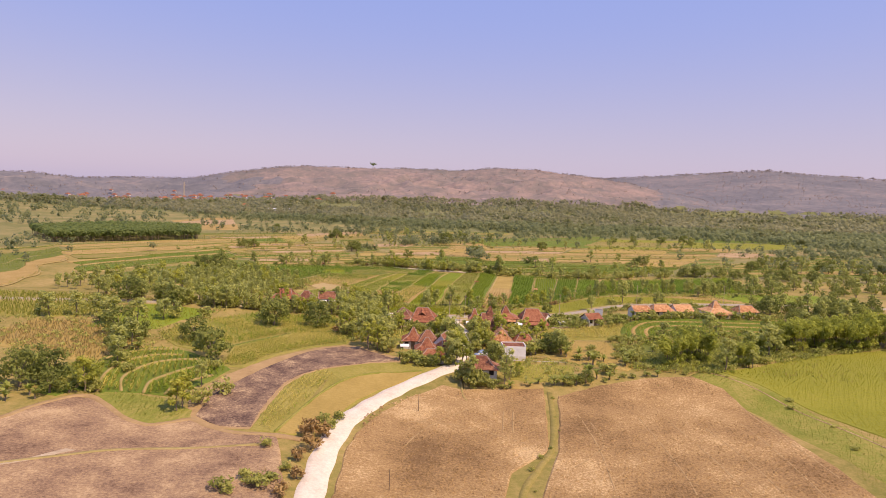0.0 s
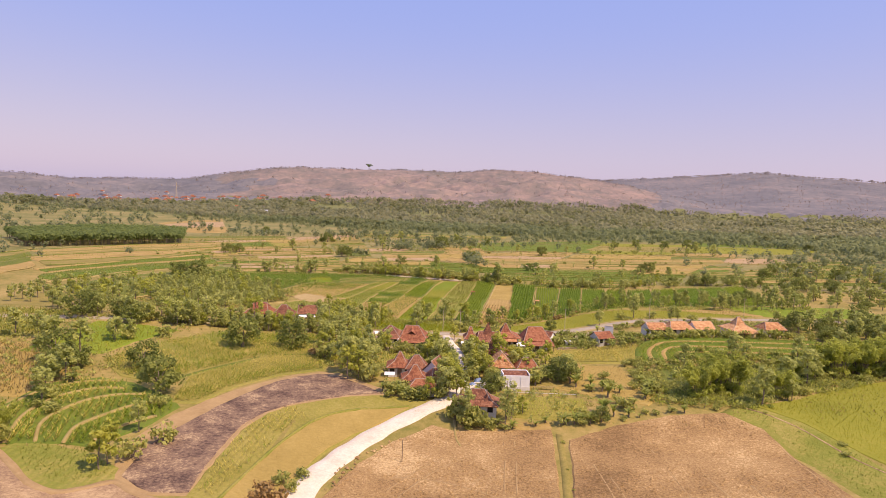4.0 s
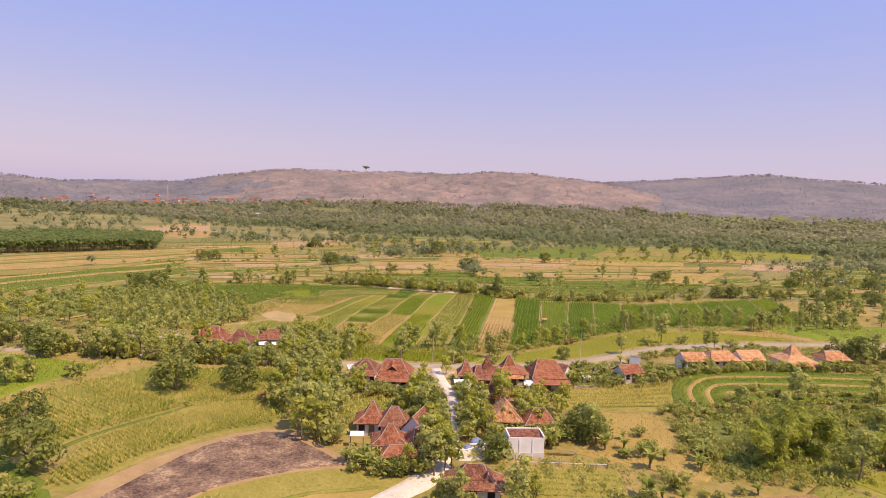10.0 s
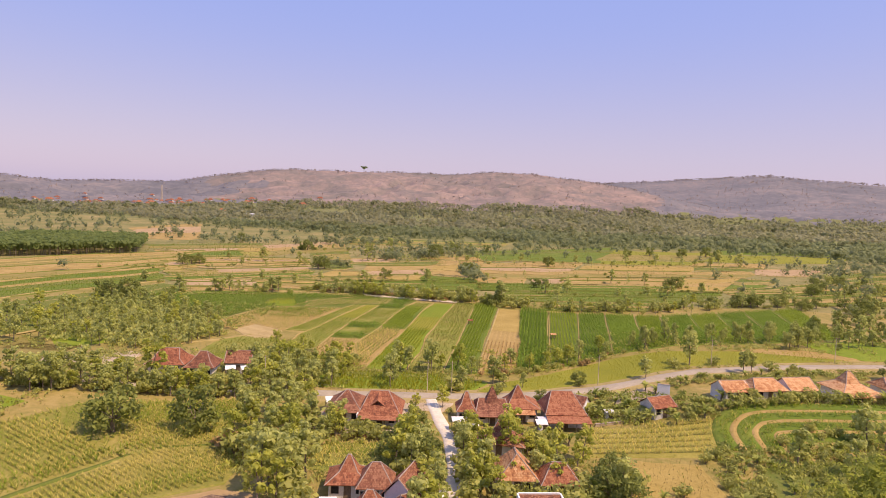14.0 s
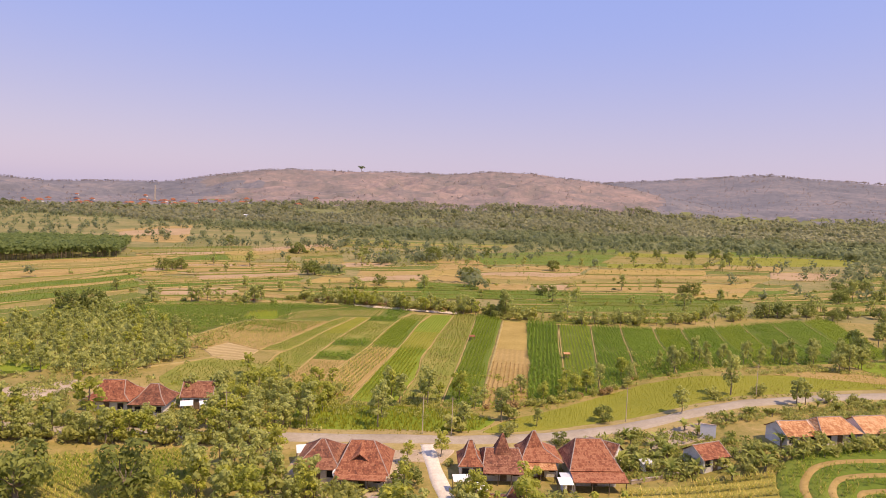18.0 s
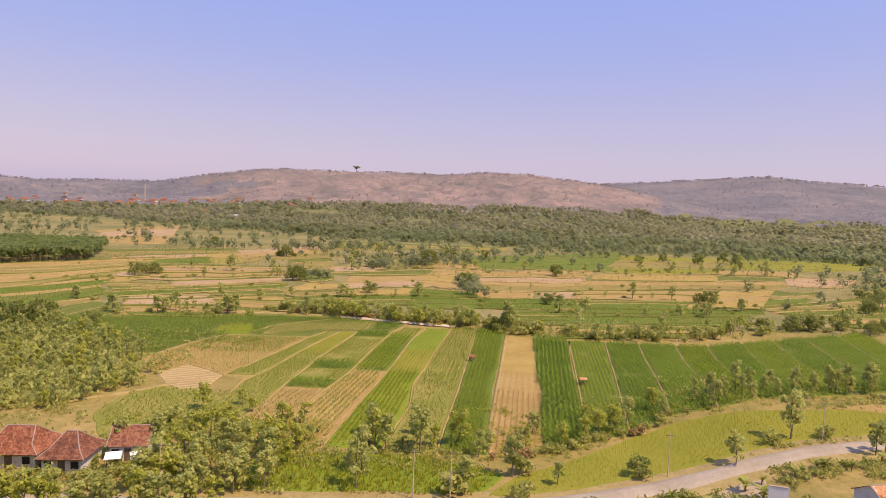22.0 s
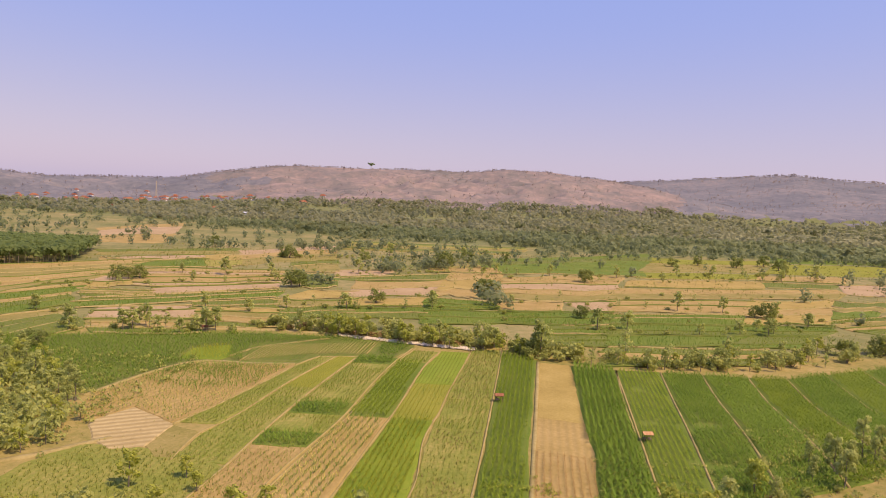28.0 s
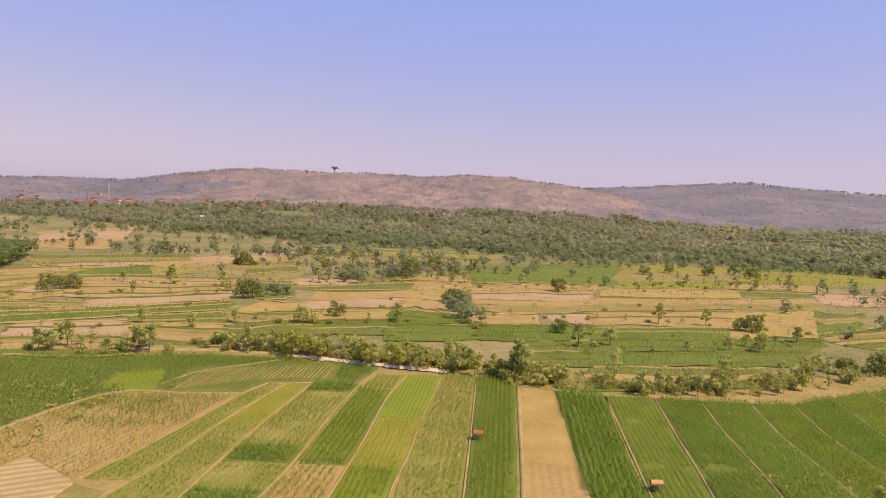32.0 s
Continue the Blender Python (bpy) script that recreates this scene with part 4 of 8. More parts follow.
terraces([(123, 615), (209, 637), (188, 596), (108, 572)], 1, ["lime"], "bright yellow-green strip", 38)
terraces([(275, 740), (409, 763), (341, 668), (211, 635)], 1, ["lime"], "bright lime green plot", 39)
terraces([(301, 810), (458, 831), (424, 784), (275, 745)], 1, ["green"], "dark green plot before woods", 40)
terraces([(104, 563), (186, 585), (166, 545), (88, 526)], 1, ["gold"], "golden stubble strip", 41)
terraces([(207, 627), (270, 641), (243, 597), (190, 592)], 1, ["stubble"], "orange stubble strip", 42)
terraces([(186, 582), (239, 590), (216, 561), (179, 556)], 1, ["dull"], "green strip with bushes", 43)
terraces([(81, 516), (219, 558), (194, 517), (72, 480)], 2, ["stubble", "dry"], "tan terraced stubble with dark bunds", 44)
terraces([(71, 477), (140, 493), (121, 454), (62, 443)], 2, ["stubble", "stubble"], "tan stubble plot", 45)
terraces([(140, 493), (190, 510), (146, 435), (109, 426)], 3, ["gold", "stubble", "gold"], "golden terraced stubble", 46)
terraces([(238, 588), (292, 601), (246, 538), (213, 537)], 1, ["pink"], "pinkish stubble plot", 47)
terraces([(190, 509), (215, 509), (164, 439), (148, 437)], 4, ["dull", "dry", "green", "dull"], "curved green terrace", 48)
terraces([(62, 438), (116, 449), (108, 426), (56, 415)], 2, ["green"], "green terrace", 49)
terraces([(55, 412), (144, 431), (130, 411), (50, 394)], 2, ["green", "dull"], "long green terrace", 50)
terraces([(50, 392), (100, 404), (87, 385), (45, 376)], 1, ["green"], "dark green leafy terrace", 51)
terraces([(100, 403), (129, 410), (108, 386), (82, 382)], 2, ["dull", "green"], "dry weedy terrace", 52)
terraces([(45, 374), (98, 383), (84, 360), (39, 352)], 3, ["dry", "stubble", "dull"], "dry tan terrace by the stream", 53)
terraces([(-272, 438), (-190, 560), (-168, 450), (-213, 355)], 6, ["stubble", "dry", "dry"], "dry olive and tan terrace", 56)
terraces([(-211, 351), (-166, 448), (-142, 396), (-180, 308)], 5, ["dull", "green", "stubble"], "green and tan terrace", 57)
terraces([(-178, 305), (-142, 392), (-113, 362), (-126, 262)], 5, ["dry", "dull", "stubble"], "green terrace among trees", 58)
terraces([(-330, 300), (-280, 440), (-216, 354), (-190, 256)], 6, ["dull", "stubble", "dull", "dry"], "green and tan terrace", 59)
terraces([(150, 440), (260, 520), (300, 420), (170, 398)], 8, ["dull", "dry", "stubble", "dull"], "green terrace beside trees", 60)
terraces([(262, 545), (330, 600), (420, 560), (270, 480)], 6, ["dull", "dry", "dull"], "green terrace", 62)
terraces([(-110, 780), (60, 800), (40, 700), (-90, 690)], 5, ["dull", "olive", "dry"], "mixed dry plots before woods", 63)
BR = random.Random(21)
for line in BUNDS:
    if max(p[1] for p in line) < 600:
        lush = -50 < line[4][0] < 170 and line[4][1] < 440
        green = BR.random() < (0.85 if lush else 0.3)
        strip("bund", "thin grassy bund between terraces" if green else "thin pale bund between terraces", line, BR.uniform(0.7, 1.2), M["dull" if green else "bund"], 0.52, "bund")

# ---- crops ----
RNG = np.random.default_rng(7)


def blade(length, width, lean, droop, turn, base=0.0, segs=2):
    """One arching leaf as a strip of quads, from the stem outwards."""
    c, s = math.cos(turn), math.sin(turn)
    v, out, up = [], 0.03, base
    for i in range(segs + 1):
        f = i / segs
        w = width * (0.45, 1.0, 0.12)[min(2, round(2 * f))] / 2
        v += [(out * c - w * s, out * s + w * c, up), (out * c + w * s, out * s - w * c, up)]
        a = lean - droop * f
        out += length / segs * math.cos(a)
        up += length / segs * math.sin(a)
    q = [(2 * i, 2 * i + 1, 2 * i + 3, 2 * i + 2) for i in range(segs)]
    return v, q


def bundle(blades):
    V, Q = [], []
    for v, q in blades:
        k = len(V)
        V += v
        Q += [tuple(i + k for i in f) for f in q]
    return np.array(V), np.array(Q)


R0 = random.Random(3)
MAIZE = bundle([blade(0.72, 0.17, 0.85, 1.2, 2.4 * i, 0.25 + 0.24 * i, 1 if i % 2 else 2) for i in range(5)] + [blade(1.9, 0.07, 1.5, 0.05, 0, 0, 1)])
MAIZE_FAR = bundle([blade(0.85, 0.46, 0.75 - 0.1 * (i % 2), 1.1, 2.4 * i, 0.12 + 0.22 * i, 1) for i in range(5)])
TUFT = bundle([blade(R0.uniform(0.5, 0.8), 0.24, R0.uniform(0.9, 1.4), 0.5, 1.65 * i, 0, 1) for i in range(4)])
STALK = bundle([blade(1.3, 0.10, 1.45, 0.2, 0, 0, 1), blade(0.5, 0.12, 0.8, 1.5, 1.0, 0.6, 1), blade(0.5, 0.12, 0.8, 1.5, 4.0, 0.8, 1)])
CLOD = (np.array([(-1, -1, -0.2), (1, -1, -0.2), (1, 1, -0.2), (-1, 1, -0.2), (-0.6, -0.5, 0.7), (0.5, -0.6, 0.6), (0.6, 0.5, 0.75), (-0.5, 0.6, 0.55)]) * 0.5,
        np.array([(0, 1, 5, 4), (1, 2, 6, 5), (2, 3, 7, 6), (3, 0, 4, 7), (4, 5, 6, 7)]))


def scatter(template, x, y, size, lift=0.1, tall=None, turn=None):
    """Verts and quads of many copies of a template, turned and sized one by one."""
    tv, tq = template
    n = len(x)
    a = RNG.uniform(0, 6.283, n) if turn is None else turn
    c, s = np.cos(a)[:, None], np.sin(a)[:, None]
    size = np.broadcast_to(size, n)[:, None]
    tall = size if tall is None else np.broadcast_to(tall, n)[:, None]
    vx = (tv[None, :, 0] * c - tv[None, :, 1] * s) * size + x[:, None]
    vy = (tv[None, :, 0] * s + tv[None, :, 1] * c) * size + y[:, None]
    vz = tv[None, :, 2] * tall + (gz(x, y) + lift)[:, None]
    v = np.stack([vx, vy, vz], -1).reshape(-1, 3)
    q = (tq[None] + (np.arange(n) * len(tv))[:, None, None]).reshape(-1, 4)
    return v, q


def grid_in(corners, row, gap, turn, jitter=0.25, keep=1.0, curved=False):
    """Points in rows inside a plot; rows run along the turned y axis."""
    poly = rounded(corners) if curved else np.array(corners, float)
    c, s = math.cos(radians(turn)), math.sin(radians(turn))
    local = np.c_[poly[:, 0] * c + poly[:, 1] * s, -poly[:, 0] * s + poly[:, 1] * c]
    lo, hi = local.min(0), local.max(0)
    u, v = np.meshgrid(np.arange(lo[0] + row / 2, hi[0], row), np.arange(lo[1] + gap / 2, hi[1], gap))
    u, v = u.ravel() + RNG.normal(0, jitter * gap * 0.35, u.size), v.ravel() + RNG.uniform(-0.5, 0.5, u.size) * gap
    ok = inside(u, v, local) & (RNG.random(u.size) < keep)
    u, v = u[ok], v[ok]
    return u * c - v * s, u * s + v * c


def crop(name, label, corners, material, template, row=0.9, gap=0.6, turn=0.0, size=(0.85, 1.15), keep=1.0, patchy=0.0, curved=False, lift=0.1, jitter=0.25):
    x, y = grid_in(corners, row, gap, turn, jitter, keep, curved)
    if patchy:
        ok = wobble(x, y, 0.14, 3.0) + 0.4 * wobble(x, y, 0.5, 1.0) > patchy - 1
        x, y = x[ok], y[ok]
    if not len(x):
        return None
    v, q = scatter(template, x, y, RNG.uniform(*size, len(x)), lift)
    return tagged(new(name, raw_mesh(name, v, q, M[material])), label, "crop", kind="stuff")


for k in range(10):
    a, b, c, d = EDGE_FAR[k], EDGE_FAR[k + 1], EDGE_NEAR[k + 1], EDGE_NEAR[k]
    crop("maize", "rows of green maize plants", [(a[0] + 0.7, a[1]), (b[0] - 0.7, b[1]), (c[0] - 0.7, c[1]), (d[0] + 0.7, d[1])],
         ("maize_dark", "maize", "maize_dark", "maize_dark", "maize")[k % 5], MAIZE_FAR, 1.15 if k == 0 else 1.0, 0.56 if k < 6 else 0.8, -8 if k < 5 else -13,
         (0.95, 1.3) if k == 0 else ((0.5, 0.75) if k == 1 else (0.65, 0.95)), patchy=(0, 0.5, 0.15, 0.1, 0.1, 0.2, 0.2, 0.5, 0.2, 0.3)[k])
crop("maize", "rows of bright green maize", [(12.0, 361), (20.4, 354), (15.4, 318), (11.2, 286), (9.0, 262), (8.0, 250), (1.0, 249), (2.2, 262), (5.0, 285), (8.6, 322)], "maize", MAIZE_FAR, 1.0, 0.62, -7, (0.7, 0.95))
crop("dry_stalks", "rows of cut dry stalks", [(13.4, 287.7), (23.5, 286), (21.4, 274), (19.4, 260), (18.2, 250.6), (9.2, 249.6), (10, 262)], "dry_leaf", MAIZE_FAR, 1.15, 0.6, -7, (0.35, 0.6))
for left, right, y0, y1, ground, label, turn in PLOTS:
    plot = between(left, right, y0 + 0.3, y1 - 0.3, 0.8)
    if label.startswith("dark green"):
        crop("leafy_crop", "dense dark green leaves", plot, "maize_dark", MAIZE_FAR, 0.8, 0.7, turn, (0.6, 0.95), jitter=1.2)
    elif label == "green maize strip":
        crop("maize", "green maize rows", plot, "maize", MAIZE_FAR, 1.1, 0.55, turn, (0.7, 1.0))
    elif label.startswith("withered"):
        crop("withered_maize", "withered maize on tan soil", plot, "maize_dry", MAIZE_FAR, 1.2, 0.7, turn, (0.45, 0.75), keep=0.6, jitter=0.5)
        crop("withered_maize", "olive maize rows on tan soil", plot, "maize_dark", MAIZE_FAR, 1.2, 0.65, turn, (0.4, 0.7), keep=0.85, jitter=0.4)
    elif label.startswith("tan plot"):
        crop("dry_stalks", "rows of dry stalks", plot, "dry_leaf", STALK, 1.4, 0.6, turn, (0.5, 0.8), keep=0.8)
        crop("weeds", "green weeds between dry stalks", plot, "grass", TUFT, 1.4, 0.9, turn, (0.4, 0.8), patchy=1.0)
    elif label.startswith("bright green"):
        crop("young_maize", "bright green young maize", plot, "rice", MAIZE_FAR, 1.0, 0.7, turn, (0.5, 0.75), keep=0.9)
        crop("young_maize", "deeper green maize among the rows", plot, "maize", MAIZE_FAR, 1.0, 0.8, turn, (0.5, 0.75), patchy=0.6)
    elif ground in ("lime", "fresh"):
        crop("young_crop", "fresh yellow-green blades", plot, "rice" if ground == "lime" else "grass", TUFT, 0.9, 0.7, turn, (0.4, 0.65))
    elif label.startswith("yellow-green weedy"):
        crop("weeds", "yellow-green weeds", plot, "grass", TUFT, 0.9, 0.8, turn, (0.5, 1.0), jitter=1.5, keep=0.85)
        crop("weeds", "dry yellow weeds", plot, "straw", TUFT, 1.1, 1.0, turn, (0.4, 0.9), jitter=1.5, patchy=0.8)
    else:
        crop("weeds", "patchy green weeds", plot, "grass", TUFT, 0.95, 0.75, turn, (0.4, 0.95), patchy=0.35, jitter=1.0)
        crop("maize", "small green maize plants among weeds", plot, "maize", MAIZE_FAR, 1.2, 0.7, turn, (0.25, 0.5), patchy=0.55, jitter=0.4)
for left, right, y0, y1 in ((PATH_A, PATH_C, 292, 346), (PATH_C, PATH_D, 264, 346), (PATH_F, PATH_G, 264, 360), (PATH_E, PATH_F, 296, 332)):
    crop("weeds", "olive weeds straggling over the plots", between(left, right, y0, y1, 0.2), "grass", MAIZE_FAR, 1.3, 1.0, -9, (0.2, 0.55), patchy=0.8, jitter=1.5)
    crop("weeds", "green weeds straggling over the plots", between(left, right, y0, y1, 0.2), "maize", MAIZE_FAR, 1.9, 1.4, -9, (0.2, 0.5), patchy=1.0, jitter=1.5)
crop("withered_maize", "scattered withered maize", TAN_PLOT, "maize_dry", MAIZE_FAR, 1.3, 0.8, -14, (0.3, 0.5), patchy=0.6, jitter=0.4)
crop("maize", "clumps of olive maize on tan soil", TAN_PLOT, "maize_dark", MAIZE_FAR, 1.3, 0.8, -14, (0.35, 0.6), keep=0.75, patchy=0.35, jitter=0.3)
crop("maize", "denser olive maize at the far side of the plot", [(-73, 318), (-65.6, 334), (-42.8, 336), (-46.2, 318), (-58, 312)], "maize_dark", MAIZE_FAR, 1.4, 0.7, -14, (0.5, 0.8), keep=0.8, jitter=0.5)
crop("maize", "green maize at the far edge", [(-72, 323), (-65.6, 334), (-53.2, 334), (-56, 326), (-64, 318)], "maize_dark", MAIZE_FAR, 1.2, 0.8, -14, (0.5, 0.8), patchy=0.7)
crop("maize", "maize rows between pale furrows", ROW_PLOT, "maize_dark", MAIZE_FAR, 1.1, 0.8, -4, (0.45, 0.65), lift=0.3)
crop("young_maize", "lighter maize", LIGHT_PLOT, "rice", MAIZE_FAR, 1.2, 0.9, -25, (0.6, 0.8), lift=0.3, keep=0.8)
crop("maize", "broad field of dark maize", [(-120, 322), (-128, 352), (-90, 363.5), (-60, 370), (-59.6, 355), (-56, 337.4), (-60, 338), (-64, 353.6), (-73.4, 348.4), (-72.6, 336.6), (-66.4, 337), (-73.4, 324), (-77.4, 308)], "maize_dark", MAIZE_FAR, 1.25, 0.85, -25, (0.75, 1.0))
crop("maize", "dark maize along the bank", [(-60, 356.6), (-60, 370), (-36, 369.5), (-15, 364), (-15, 361), (-18, 351), (-23.6, 351.4), (-23, 367), (-31, 367.4)], "maize_dark", MAIZE_FAR, 1.1, 0.85, -25, (0.75, 1.0))
for plot, turn, ground in GREENS:
    far = plot[0][1] > 470
    crop("terrace_crop", "low green crop in rows on a terrace", plot, "maize_dark" if ground == "green" else "maize", TUFT, 3.2 if far else 2.3, 1.9 if far else 1.25, turn, (0.8, 1.4), patchy=0.75 if far else 0.4, lift=0.3, jitter=0.6)
bx, by = [], []
for line in BUNDS:
    p = np.array(line)
    if p[:, 1].max() > 640:
        continue
    seg = np.r_[0, np.cumsum(np.linalg.norm(np.diff(p, axis=0), axis=1))]
    d = np.arange(0, seg[-1], 1.7)
    d = d[RNG.random(len(d)) < 0.75]
    bx.append(np.interp(d, seg, p[:, 0]) + RNG.normal(0, 0.35, len(d)))
    by.append(np.interp(d, seg, p[:, 1]) + RNG.normal(0, 0.35, len(d)))
bx, by = np.concatenate(bx), np.concatenate(by)
keep = wobble(bx, by, 0.03, 3.0) > -0.35
v, q = scatter(MAIZE_FAR, bx[keep], by[keep], RNG.uniform(0.5, 1.1, int(keep.sum())), 0.2)
tagged(new("bund_grass", raw_mesh("bund_grass", v, q, M["grass"])), "rough green grass along terrace bunds", "grass", kind="stuff")
v, q = scatter(MAIZE_FAR, bx[~keep], by[~keep], RNG.uniform(0.4, 0.8, int((~keep).sum())), 0.2)
tagged(new("bund_grass", raw_mesh("bund_grass", v, q, M["straw"])), "dry straw along terrace bunds", "grass", kind="stuff")
CORN_A = [(-80.9, 170.5), (-79.4, 185.3), (-68.4, 208.1), (-42.9, 219.5), (-32, 198.6), (-52.4, 185.5), (-60.5, 167.7), (-63.7, 160.6), (-71.9, 161.7)]
CORN_B = [(-55.7, 150.2), (-58.8, 166.2), (-51.4, 182.2), (-46.2, 190.7), (-32.4, 194.2), (-32.4, 181.6), (-41, 175.4), (-48, 163.8), (-51.5, 151.4)]
crop("maize", "ripening yellow-green maize rows", CORN_A, "maize_dry", MAIZE_FAR, 1.15, 0.55, 62, (0.45, 0.7), keep=0.95, patchy=0.5, jitter=0.14)
crop("maize", "green maize among the ripe rows", CORN_A, "maize", MAIZE_FAR, 1.15, 0.55, 62, (0.42, 0.66), keep=0.6, jitter=0.14)
crop("maize", "green maize below the road", [(-68.2, 207.1), (-43.5, 218.4), (-38, 209), (-49.5, 203.7), (-63.7, 199.1)], "maize", MAIZE_FAR, 1.2, 0.7, 62, (0.6, 0.9), keep=0.8)
crop("maize", "green maize along the bund", [(-71.9, 162.7), (-63.7, 161.6), (-60.7, 168.1), (-52.8, 185.6), (-44.8, 193.5), (-46.7, 196.2), (-55.8, 187.2), (-63.7, 172.5)], "maize", MAIZE_FAR, 1.2, 0.7, 62, (0.6, 0.9), keep=0.8)
crop("maize", "yellowing maize rows", CORN_B, "maize_dry", MAIZE_FAR, 1.0, 0.5, 58, (0.45, 0.7), keep=0.95, jitter=0.14)
crop("maize", "green maize among the ripe rows", CORN_B, "maize", MAIZE_FAR, 1.0, 0.5, 58, (0.36, 0.56), keep=0.5, patchy=0.7, jitter=0.14)
crop("maize", "green maize above burnt ground", [(-55.6, 150.8), (-51.6, 151.7), (-48, 164), (-41, 175.6), (-34, 181), (-36, 184), (-43.9, 177.7), (-51.4, 167), (-56.2, 156.2)], "maize", MAIZE_FAR, 1.2, 0.7, 58, (0.5, 0.8), keep=0.8)
for outer, inner in zip(ARCS, ARCS[1:]):
    crop("maize", "green maize on a curved terrace", [(p[0] + 0.9, p[1] - 0.5) for p in outer] + [(p[0] - 0.9, p[1] + 0.5) for p in inner[::-1]], "maize", MAIZE_FAR, 1.2, 0.75, 20, (0.6, 0.95), lift=0.2, keep=0.9)
    crop("maize", "yellowing maize on a curved terrace", [(p[0] + 0.9, p[1] - 0.5) for p in outer] + [(p[0] - 0.9, p[1] + 0.5) for p in inner[::-1]], "maize_dry", MAIZE_FAR, 1.2, 0.75, 20, (0.6, 0.95), lift=0.2, patchy=0.9)
crop("maize", "green maize below the terraces", [(-58.4, 130.6), (-56.4, 136.8), (-54, 141.3), (-53.8, 146.9), (-56.3, 149.2), (-59.7, 142.8), (-61.6, 137.2), (-62.7, 131), (-61.7, 126), (-58.4, 126.6)], "maize", MAIZE_FAR, 1.2, 0.75, 20, (0.6, 0.95), lift=0.2)
crop("cane", "green cane blades", [(-75.3, 121.6), (-76.2, 119.2), (-80.5, 120.4), (-84.7, 132), (-82.8, 136.1), (-80.2, 132.9)], "grass", MAIZE, 0.9, 0.7, 20, (0.9, 1.3), jitter=1.2)
crop("rice", "bright green young rice", [(-102.2, 174.3), (-104.1, 210.5), (-79.4, 204.7), (-83.3, 190.3), (-84.5, 176.5)], "rice", TUFT, 1.0, 0.9, 0, (0.6, 0.9), jitter=1.5)
crop("tall_grass", "golden dry grass", [(-120.6, 155.7), (-120.5, 180.2), (-107.9, 181.2), (-87.3, 166.8), (-78.1, 155), (-80.8, 144.2), (-88, 142.9)], "straw", TUFT, 1.0, 1.0, 0, (0.9, 1.7), jitter=1.5)
crop("tall_grass", "tall green cane grass", [(-200, 196), (-190, 226), (-123.6, 225.6), (-108.9, 192.1), (-123.4, 184.2), (-150, 187)], "grass", TUFT, 1.4, 1.2, 0, (1.5, 2.4), jitter=1.5)
crop("rice", "ripening rice", [(69, 166), (81, 172), (95.1, 183), (132, 199), (168, 189), (158, 88), (100, 88), (94.6, 113), (87.6, 132), (80, 148), (75, 158)], "rice", TUFT, 0.9, 0.85, 0, (0.5, 0.8), jitter=1.5)
crop("grass", "rough grass on the ditch bank", [(60, 166), (67, 163.6), (74, 155.4), (79, 146), (86.5, 131), (93, 112), (97, 92), (68, 92), (69, 104), (71, 124), (68.4, 135), (66.8, 150), (63.5, 161)], "grass", TUFT, 0.9, 0.8, 0, (0.3, 0.7), keep=0.85, jitter=1.5)
crop("grass", "lush meadow grass", [(9, 234), (14, 240), (27, 250.5), (38, 260), (48.6, 266.5), (62, 270), (80, 273), (107, 276.4), (111, 268.6), (96, 264), (72, 257.2), (58, 252), (46, 247.6), (34, 243), (23, 237.5)], "rice", TUFT, 0.72, 0.62, 0, (0.4, 0.7), jitter=1.5)
crop("tall_grass", "tall rough meadow grass", [(-29, 232), (-9, 232), (6, 233), (10, 241), (-2, 246.5), (-10, 246.5), (-29, 245.5)], "rice", TUFT, 0.8, 0.7, 0, (1.0, 1.7), jitter=1.5)
crop("grass", "rough meadow grass", [(-66, 262), (-66, 272), (-62, 280), (-52, 279.4), (-45, 279), (-37.6, 274), (-33, 264), (-36, 254), (-58, 252)], "grass", TUFT, 0.85, 0.75, 0, (0.5, 1.0), jitter=1.5)
crop("grass", "rough green meadow grass", [(-68, 122), (-61.6, 125.7), (-52.2, 120.2), (-50, 117.5), (-54.9, 112.8), (-62.1, 115.4)], "grass", TUFT, 0.7, 0.6, 0, (0.4, 0.7), jitter=1.5)
crop("stubble", "olive stubble tufts", STUBBLE, "straw", TUFT, 0.9, 0.7, 40, (0.2, 0.42), jitter=1.5)
PLANTED = [(-36.4, 113.4), (-37.2, 130), (-37.2, 138.4), (-35.4, 147), (-31.4, 152.4), (-28.6, 148), (-30.4, 136), (-31.8, 124), (-33.2, 113)]
crop("weeds", "yellow-green plants in rows on stubble", PLANTED, "maize_dry", MAIZE_FAR, 1.2, 0.8, -4, (0.4, 0.75), keep=0.9, patchy=0.3)
crop("weeds", "dark green plants among the rows", PLANTED, "maize", MAIZE_FAR, 2.4, 1.3, -4, (0.35, 0.6), keep=0.6, patchy=0.6)
crop("stubble", "burnt stubble tufts", [(-86.2, 83.7), (-80, 104.3), (-75.7, 116.4), (-71.4, 120), (-62, 112.1), (-54.7, 109.6), (-48.7, 114.1), (-41.2, 110.9), (-32.8, 109.4), (-29.2, 102), (-26.6, 87.6)], "dry_leaf", TUFT, 1.1, 0.9, 10, (0.2, 0.45), keep=0.7, jitter=1.5)
crop("garden_maize", "rows of yellow maize", [(29.2, 210.8), (54.4, 214.8), (50.6, 203.4), (47, 200.2), (30, 198.6), (25, 197.6)], "maize_dry", MAIZE_FAR, 2.4, 0.5, 98, (0.6, 0.95))
crop("garden_maize", "green leaves in the maize rows", [(29.2, 210.8), (54.4, 214.8), (50.6, 203.4), (47, 200.2), (30, 198.6), (25, 197.6)], "bright", MAIZE_FAR, 2.4, 0.8, 98, (0.5, 0.8))
